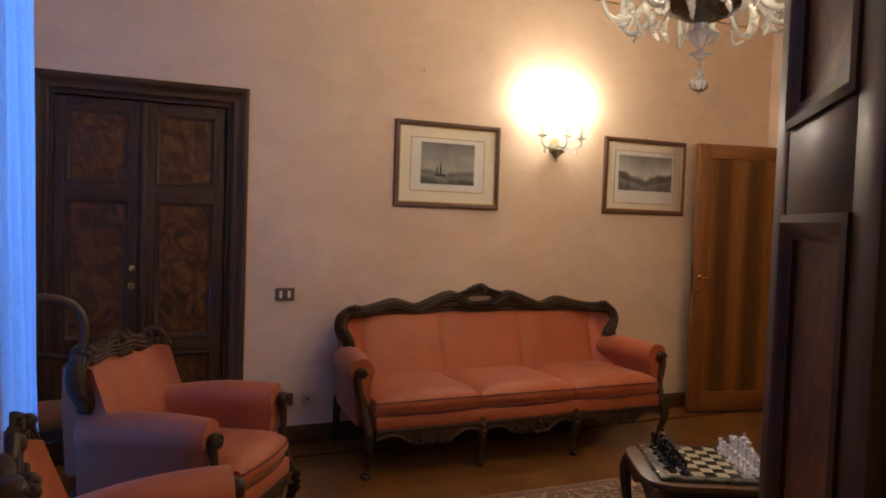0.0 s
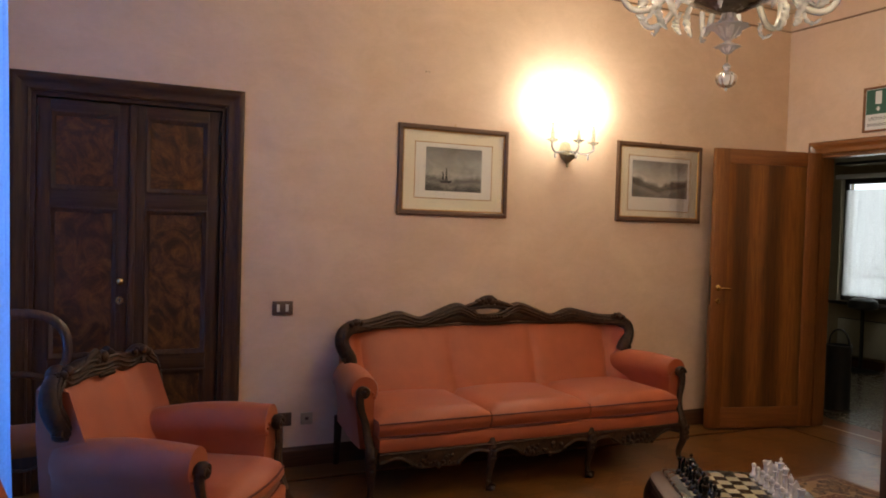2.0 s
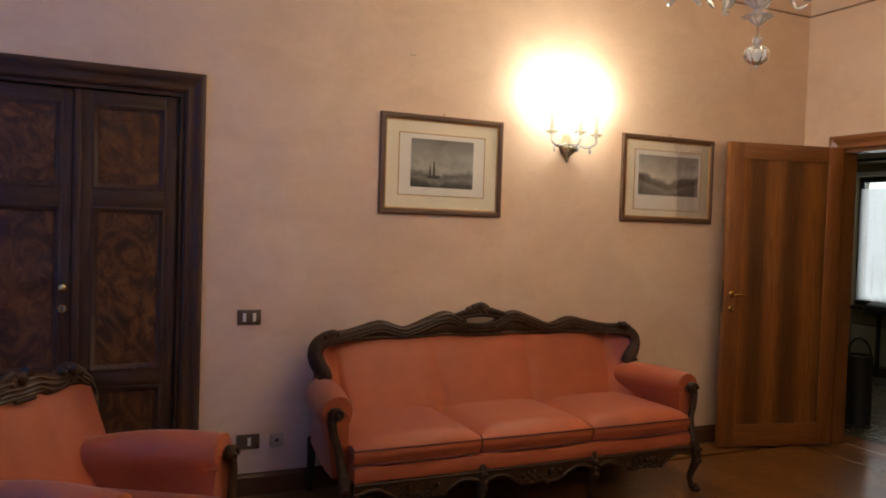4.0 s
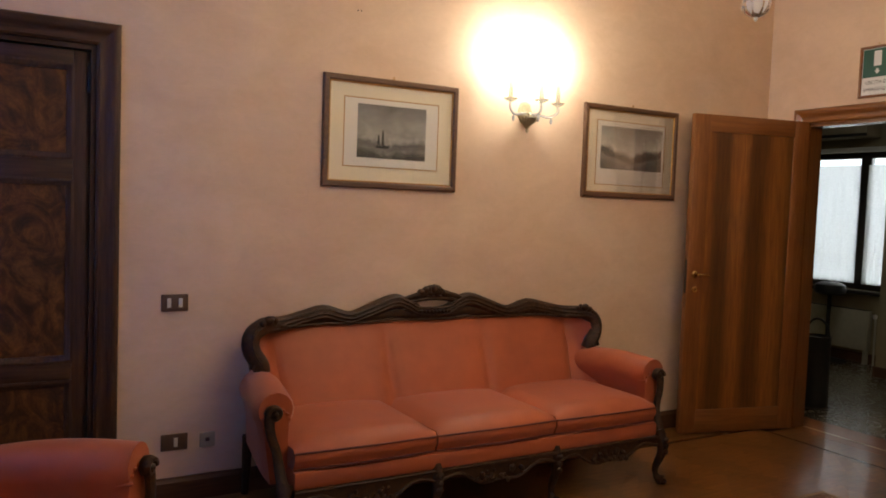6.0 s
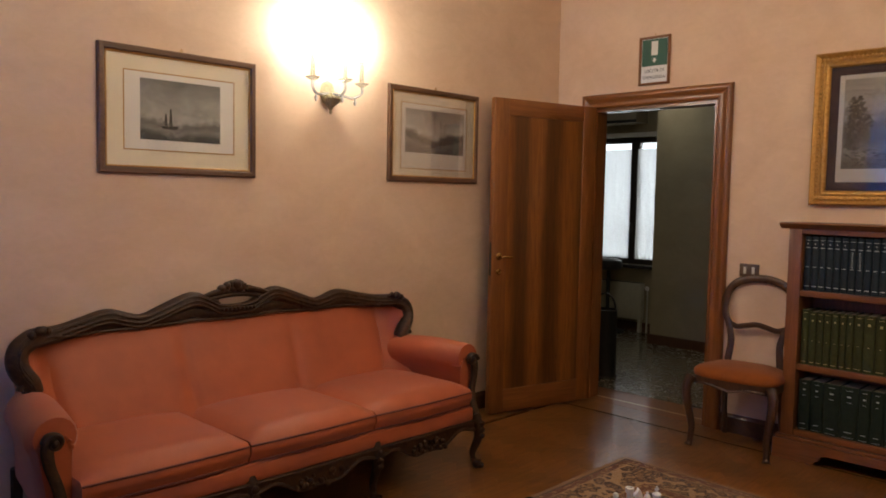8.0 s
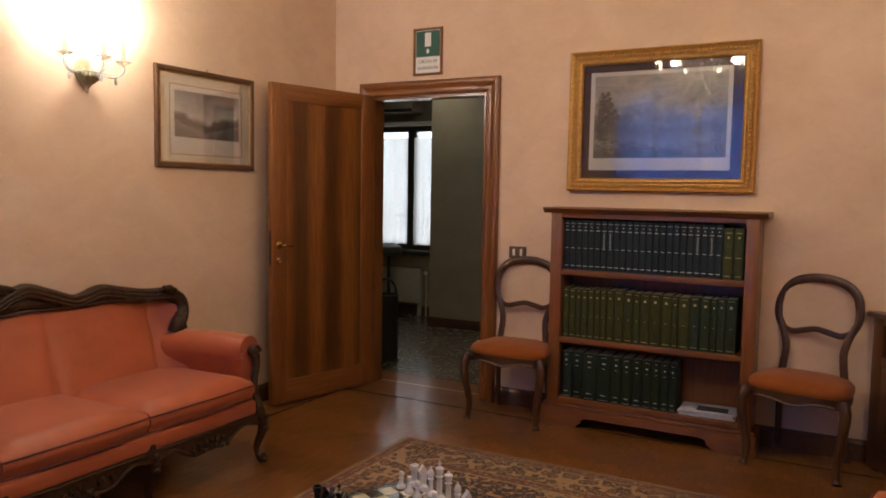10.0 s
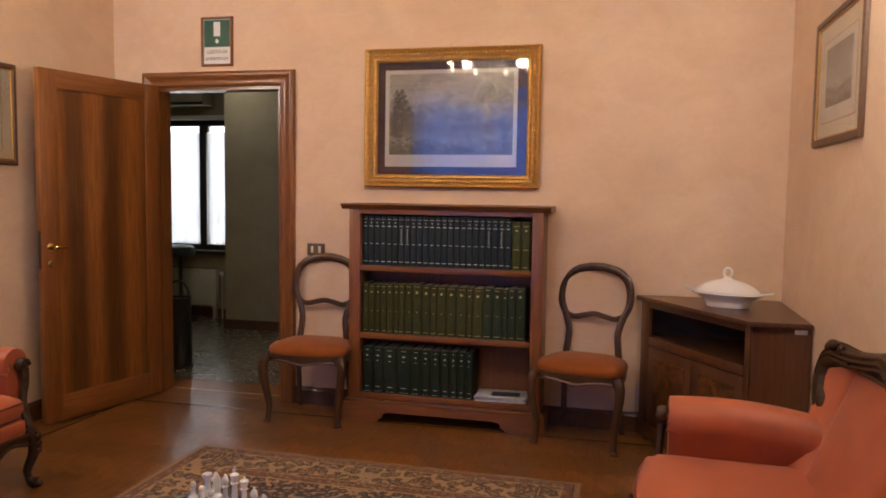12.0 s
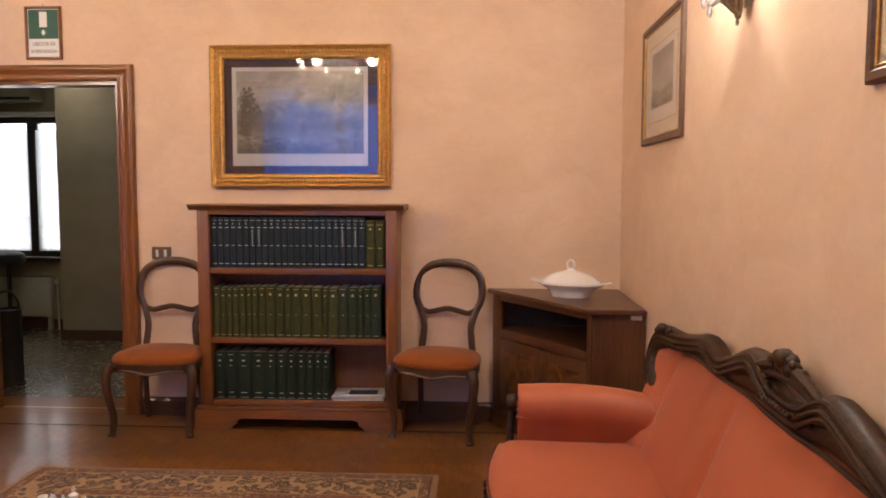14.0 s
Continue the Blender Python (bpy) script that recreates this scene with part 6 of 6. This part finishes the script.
sconce("bronze and glass three-light sconce, lit, on the north wall", 3.185, YN - 0.001, -1, 0.022)
sconce("bronze and glass three-light sconce, lit, on the south wall", 3.12, YS + 0.001, 1, 0.075)


# ---- curtain and window ----
M_SHEER = sheer("sheer_voile", (0.62, 0.70, 0.84), 0.2, 0.10)
M_VWHITE = surface("white_window_paint", (0.62, 0.60, 0.56), (0.72, 0.70, 0.66), 0.45)
win = thing("window_1", "tall window with white frame behind a sheer curtain", "", None, "", "structure")
for a, b in ((WIN[0], WIN[0] + 0.07), (WIN[1] - 0.07, WIN[1]), ((WIN[0] + WIN[1]) / 2 - 0.06, (WIN[0] + WIN[1]) / 2 + 0.06)):
    part("window_frame", B(XW - 0.30, XW - 0.23, a, b, WIN[2], WIN[3], bev=0.004), M_VWHITE, win)
for z0, z1 in ((WIN[2], WIN[2] + 0.09), (WIN[3] - 0.07, WIN[3])):
    part("window_frame", B(XW - 0.295, XW - 0.235, WIN[0] + 0.07, WIN[1] - 0.07, z0, z1, bev=0.004), M_VWHITE, win)
mid = (WIN[0] + WIN[1]) / 2
for a, b in ((WIN[0] + 0.07, mid - 0.06), (mid + 0.06, WIN[1] - 0.07)):
    part("pane", B(XW - 0.268, XW - 0.262, a, b, WIN[2] + 0.09, WIN[3] - 0.07), M_PANE, win)


def drape(name, label, x, y0, y1, z0, z1, amp, waves, mat, lean=0.0, seed=1, tuck=0.0):
    random.seed(seed)
    n, nz = waves * 12, 14
    rows = []
    for k in range(nz + 1):
        v = k / nz
        row = []
        for i in range(n + 1):
            u = i / n
            w = math.sin(2 * math.pi * waves * u + 0.6 * math.sin(5 * u)) * (0.35 + 0.65 * (1 - v)) + 0.35 * math.sin(2 * math.pi * waves * 0.43 * u + 2 * v)
            back_in = tuck * min(1.0, max(0.0, (y0 + (y1 - y0) * u - 3.86) / 0.28))
            row.append((x + amp * w + lean * (1 - v) - back_in, y0 + (y1 - y0) * (u + 0.006 * math.sin(9 * v + 20 * u)), z0 + (z1 - z0) * v))
        rows.append(row)
    bm = bmesh.new()
    back = [[(px - 0.0015, py, pz) for px, py, pz in r[::-1]] for r in rows]
    skin(bm, [a + b for a, b in zip(rows, back)])
    return part(name, bm, mat)


cur = thing("sheer_curtain", "sheer white floor-length curtain before the west window", "curtain", pose(0, 0, 0))
o = drape("curtain_cloth", "", XW + 0.315, 2.15, 4.42, 0.03, 2.95, 0.045, 15, M_SHEER, 0.05, 2, 0.19)
o.parent = cur
part("curtain_rod", sweep(bmesh.new(), [(XW + 0.315, 2.05, 2.97), (XW + 0.315, 3.75, 2.97), (XW + 0.30, 3.9, 2.97), (XW + 0.13, 4.2, 2.97), (XW + 0.12, 4.5, 2.97)], 0.014, 10, 4), M_BRASS, cur)
for yy, reach in ((2.1, 0.30), (4.45, 0.11)):
    part("rod_bracket", B(XW + 0.001, XW + reach, yy - 0.008, yy + 0.008, 2.962, 2.978), M_BRASS, cur)

# ---- the hall beyond the east doorway ----
M_TERRAZZO = surface("terrazzo", (0.10, 0.088, 0.062), (0.21, 0.18, 0.13), 0.26, 16, 60, 0.02, dist=1.5, coat=0.25)
HX0, HX1, HY0, HY1, HH = XE + TE, 8.20, 3.2, 7.4, 2.72
structure("floor_hall", B(5.69, HX1 + 0.3, HY0 - 0.2, HY1 + 0.2, -0.1, 0.0), M_TERRAZZO, "grey-green polished terrazzo floor")
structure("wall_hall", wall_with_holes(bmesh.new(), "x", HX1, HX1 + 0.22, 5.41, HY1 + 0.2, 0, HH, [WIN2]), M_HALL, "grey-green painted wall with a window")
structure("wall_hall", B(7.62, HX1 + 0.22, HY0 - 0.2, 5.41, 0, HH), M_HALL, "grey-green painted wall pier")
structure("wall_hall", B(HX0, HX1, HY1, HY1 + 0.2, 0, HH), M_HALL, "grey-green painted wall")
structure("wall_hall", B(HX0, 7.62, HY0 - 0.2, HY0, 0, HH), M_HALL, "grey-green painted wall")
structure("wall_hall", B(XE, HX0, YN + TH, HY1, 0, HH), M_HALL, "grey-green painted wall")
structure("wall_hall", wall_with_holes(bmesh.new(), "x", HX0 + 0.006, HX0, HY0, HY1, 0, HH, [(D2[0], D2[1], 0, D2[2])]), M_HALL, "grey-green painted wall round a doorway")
structure("ceiling_hall", B(HX0, HX1 + 0.22, HY0 - 0.2, HY1 + 0.2, HH, HH + 0.1), M_CEIL, "plain hall ceiling")
structure("baseboard_hall", B(7.604, 7.62, HY0, 5.41, 0, 0.10, bev=0.003), M_BASE, "dark wooden skirting board")
structure("baseboard_hall", B(7.604, HX1, 5.41, 5.426, 0, 0.10, bev=0.003), M_BASE, "dark wooden skirting board")
structure("baseboard_hall", B(HX1 - 0.016, HX1, 5.427, HY1, 0, 0.10, bev=0.003), M_BASE, "dark wooden skirting board")
M_WENGE = wood("dark_window_wood", (0.012, 0.008, 0.006), (0.035, 0.024, 0.016), 0.45)
w2 = thing("window_2", "dark-framed casement window with white net curtains", "", None, "", "structure")
a0, a1, z0, z1 = WIN2
xm = HX1 + 0.06
mid2 = (a0 + a1) / 2 - 0.09
for a, b in ((a0, a0 + 0.05), (a1 - 0.05, a1), (mid2 - 0.055, mid2 + 0.055)):
    part("window_frame", B(xm, xm + 0.06, a, b, z0, z1, bev=0.004), M_WENGE, w2)
for c0, c1 in ((z0, z0 + 0.07), (z1 - 0.06, z1)):
    part("window_frame", B(xm + 0.002, xm + 0.058, a0 + 0.05, a1 - 0.05, c0, c1, bev=0.004), M_WENGE, w2)
for a, b in ((a0 + 0.05, mid2 - 0.055), (mid2 + 0.055, a1 - 0.05)):
    part("pane", B(xm + 0.028, xm + 0.034, a, b, z0 + 0.07, z1 - 0.06), M_PANE, w2)
part("window_sill", B(HX1 - 0.09, xm, a0 - 0.05, a1 + 0.05, z0 - 0.035, z0 - 0.001, bev=0.005), M_WENGE, w2, "dark stone sill")
M_NET = sheer("net_curtain", (0.86, 0.88, 0.88), 0.42)
for a, b in ((a0 + 0.03, mid2 - 0.04), (mid2 + 0.04, a1 - 0.03)):
    o = drape("net_curtain", "", xm - 0.012, a, b, z0 + 0.06, z1 - 0.13, 0.006, 6, M_NET, 0, 5)
    o.parent = w2
structure("shutter_box", B(HX1 - 0.03, HX1 - 0.001, a0 - 0.06, a1 + 0.06, z1, z1 + 0.05, bev=0.006), M_VWHITE, "pale box over the hall window")
rail = thing("balcony_railing", "plain iron railing outside the hall window", "railing", pose(0, 0, 0))
for z in (1.02, 1.12):
    part("bar", sweep(bmesh.new(), [(HX1 + 0.45, 5.2, z), (HX1 + 0.45, 7.2, z)], 0.012, 8, 2), M_IRON, rail)
for yy in (5.2, 7.2):
    part("post", sweep(bmesh.new(), [(HX1 + 0.45, yy, -0.1), (HX1 + 0.45, yy, 1.14)], 0.014, 8, 2), M_IRON, rail)
structure("balcony", B(HX1 + 0.22, HX1 + 0.6, 5.0, 7.4, -0.2, -0.1), M_HALL, "concrete balcony slab")
M_SKYLIGHT = emitter("overcast_glow", (0.84, 0.94, 1.0), 1.9)
structure("backdrop", B(9.6, 9.62, 3.5, 8.8, 0.0, 3.6), M_SKYLIGHT, "bright overcast daylight outside the hall window")
M_BLUE = emitter("dusk_daylight", (0.13, 0.36, 1.0), 1.5)
structure("backdrop", B(-2.2, -2.18, 0.8, 6.4, -0.5, 3.6), M_BLUE, "blue evening daylight outside the west window")

rad = thing("radiator", "white panel radiator under the hall window", "radiator", pose(0, 0, 0))
M_RAD = surface("radiator_enamel", (0.42, 0.40, 0.32), (0.50, 0.48, 0.38), 0.4)
part("panel", B(HX1 - 0.10, HX1 - 0.03, 5.80, 6.56, 0.14, 0.545, bev=0.012), M_RAD, rad)
part("top_grille", B(HX1 - 0.095, HX1 - 0.035, 5.81, 6.55, 0.5452, 0.550), M_IRON, rad)
part("pipe", sweep(bmesh.new(), [(HX1 - 0.06, 5.79, 0.50), (HX1 - 0.06, 5.755, 0.49), (HX1 - 0.055, 5.75, 0.40), (HX1 - 0.055, 5.75, 0.0)], 0.010, 8, 4), M_RAD, rad)
part("valve", lathe(bmesh.new(), [(0, 0.47), (0.02, 0.472), (0.022, 0.51), (0, 0.52)], 10, (HX1 - 0.06, 5.755, 0)), M_VWHITE, rad)
for yy in (5.83, 6.52):
    part("foot", B(HX1 - 0.09, HX1 - 0.04, yy - 0.015, yy + 0.015, 0.0, 0.139), M_RAD, rad)

M_BLACK = surface("black_lacquer", (0.010, 0.010, 0.010), (0.022, 0.021, 0.020), 0.4)
stand = thing("umbrella_stand", "tall black umbrella stand with a hoop handle, on terrazzo", "umbrella stand", pose(6.0, 4.905, 0))
part("body", lathe(bmesh.new(), [(0, 0.0), (0.105, 0.0), (0.108, 0.012), (0.10, 0.02), (0.098, 0.55), (0.104, 0.558), (0.094, 0.562), (0.09, 0.03), (0, 0.028)], 28), M_BLACK, stand)
part("hoop_handle", sweep(bmesh.new(), [(0.0, 0.095 * math.cos(a), 0.565 + 0.125 * math.sin(a)) for a in [math.pi * (i - 1.5) / 13 for i in range(17)]], 0.0085, 8, 2, side=(1, 0, 0)), M_BLACK, stand)
stool = thing("padded_stool", "black round padded seat standing near the hall window", "stool", pose(7.93, 6.12, 0))
part("seat", lathe(bmesh.new(), [(0, 0.69), (0.12, 0.69), (0.15, 0.71), (0.155, 0.75), (0.14, 0.79), (0.09, 0.815), (0, 0.82)], 24), M_BLACK, stool)
part("column", lathe(bmesh.new(), [(0, 0.03), (0.02, 0.03), (0.02, 0.69), (0, 0.69)], 12), M_IRON, stool)
part("base", lathe(bmesh.new(), [(0, 0), (0.19, 0), (0.19, 0.012), (0.03, 0.04), (0, 0.04)], 24), M_IRON, stool)
M_TUBE = emitter("tube_light", (0.95, 0.97, 0.92), 2.2)
cl = thing("ceiling_light", "long fluorescent ceiling light in the hall, lit", "ceiling light", pose(0, 0, 0))
part("housing", B(6.92, 7.08, 4.6, 5.8, HH - 0.06, HH - 0.001, bev=0.005), M_VWHITE, cl)
part("diffuser", B(6.935, 7.065, 4.62, 5.78, HH - 0.085, HH - 0.061, bev=0.006), M_TUBE, cl)
duct = thing("wall_unit", "dark-edged ventilation box high on the hall wall", "vent", pose(0, 0, 0))
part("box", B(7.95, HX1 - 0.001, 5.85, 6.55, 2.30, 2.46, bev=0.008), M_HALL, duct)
part("edge", B(7.94, 7.95, 5.85, 6.55, 2.30, 2.33), M_IRON, duct)
ext = thing("wall_telephone", "small dark handset fixed beside the doorway in the hall", "telephone", pose(HX0 + 0.006, 4.65, 0))
part("cradle", B(0.0, 0.07, -0.02, 0.07, 1.78, 1.98, bev=0.01), M_BLACK, ext)
part("panel", B(0.015, 0.055, -0.0215, -0.0203, 1.84, 1.92), M_PIPING, ext, "red front panel")


# ---- switches, sign, small things ----
def switch_plate(label, m, keys, mat_plate=M_PLATE, w=0.122, h=0.08, kw=0.018):
    root = thing("switch_plate", label, "switch", m)
    part("plate", B(-w / 2, w / 2, -0.009, 0, -h / 2, h / 2, bev=0.003), mat_plate, root)
    for kx in keys:
        part("rocker", B(kx - kw / 2, kx + kw / 2, -0.0125, -0.0085, -0.022, 0.022, bev=0.002), M_KEY, root, "cream rocker")
    return root


switch_plate("brown switch plate with two cream rockers on the north wall", pose(1.244, YN, 0.953), (-0.026, 0.026))
switch_plate("brown socket plate with one cream insert near the skirting", pose(1.252, YN, 0.288), (0.006,))
so = thing("telephone_socket", "square cream telephone socket near the skirting board", "socket", pose(1.405, YN, 0.285))
part("plate", B(-0.036, 0.036, -0.012, 0, -0.036, 0.036, bev=0.004), M_CREAM, so)
part("jack", B(-0.010, 0.010, -0.014, -0.011, -0.008, 0.010, bev=0.001), M_PLATE, so)
switch_plate("brown switch plate with two cream rockers beside the doorway", pose(XE, 3.433, 1.035, 0, 0, -90), (-0.026, 0.026))

M_SGREEN = surface("sign_green", (0.012, 0.075, 0.050), (0.018, 0.10, 0.062), 0.5, 12, 200, 0.02)
M_SWHITE = surface("sign_white", (0.68, 0.68, 0.66), (0.76, 0.76, 0.74), 0.5, 12, 200, 0.02)
M_SBLACK = surface("sign_black", (0.02, 0.02, 0.02), (0.04, 0.04, 0.04), 0.5)
sign = thing("exit_sign", "gilt-framed green and white emergency exit sign above a doorway", "sign", pose(XE - 0.001, 4.1385, 2.3945, 0, 0, -90))
SW_, SH_ = 0.228, 0.322
part("frame", frame_ring(bmesh.new(), SW_, SH_, 0.016, WALNUT_PROF), M_CHERRY, sign, smooth=False)
part("white_panel", B(-SW_ / 2 + 0.013, SW_ / 2 - 0.013, -0.007, -0.002, -SH_ / 2 + 0.013, SH_ / 2 - 0.013), M_SWHITE, sign)
part("green_panel", B(-SW_ / 2 + 0.02, SW_ / 2 - 0.02, -0.0082, -0.0071, -0.035, SH_ / 2 - 0.02), M_SGREEN, sign)
part("door_symbol", B(-0.024, 0.024, -0.0094, -0.0083, 0.035, 0.128), M_SWHITE, sign)
part("arrow_symbol", prism(bmesh.new(), [(-0.007, 0.018), (0.007, 0.018), (0.007, 0.005), (0.017, 0.005), (0.0, -0.016), (-0.017, 0.005), (-0.007, 0.005)], "y", -0.0094, -0.0083), M_SWHITE, sign)


def words(text, size, m, mat, parent):
    cu = bpy.data.curves.new("text", "FONT")
    cu.body, cu.size, cu.align_x, cu.align_y, cu.extrude = text, size, "CENTER", "CENTER", 0.0004
    tmp = new("text", cu)
    me = bpy.data.meshes.new_from_object(tmp.evaluated_get(bpy.context.evaluated_depsgraph_get()))
    bpy.data.objects.remove(tmp)
    me.transform(m @ pose(0, 0, 0, 90))
    me.materials.append(mat)
    ob = new("lettering", me)
    ob.parent = parent
    return ob


words("USCITA DI", 0.031, pose(0, -0.0076, -0.068), M_SBLACK, sign)
words("EMERGENZA", 0.029, pose(0, -0.0076, -0.112), M_SBLACK, sign)
part("nail", sweep(bmesh.new(), [(0, 0.0, SH_ / 2 + 0.012), (0, -0.008, SH_ / 2 + 0.014)], 0.0035, 6, 2), M_BRASS, sign)
for xx in (2.121, 2.140):
    nl = new("wall_nail", mesh_from(lathe(bmesh.new(), [(0, 0), (0.0035, 0.0005), (0.0035, 0.002), (0.0015, 0.003), (0.0015, 0.012), (0, 0.012)], 8), "wall_nail", M_IRON))
    nl.matrix_world = pose(xx, YN - 0.008, 2.438, -90)
    tagged(nl, "small bare nail in the plaster", "nail", "bare nails in the wall")
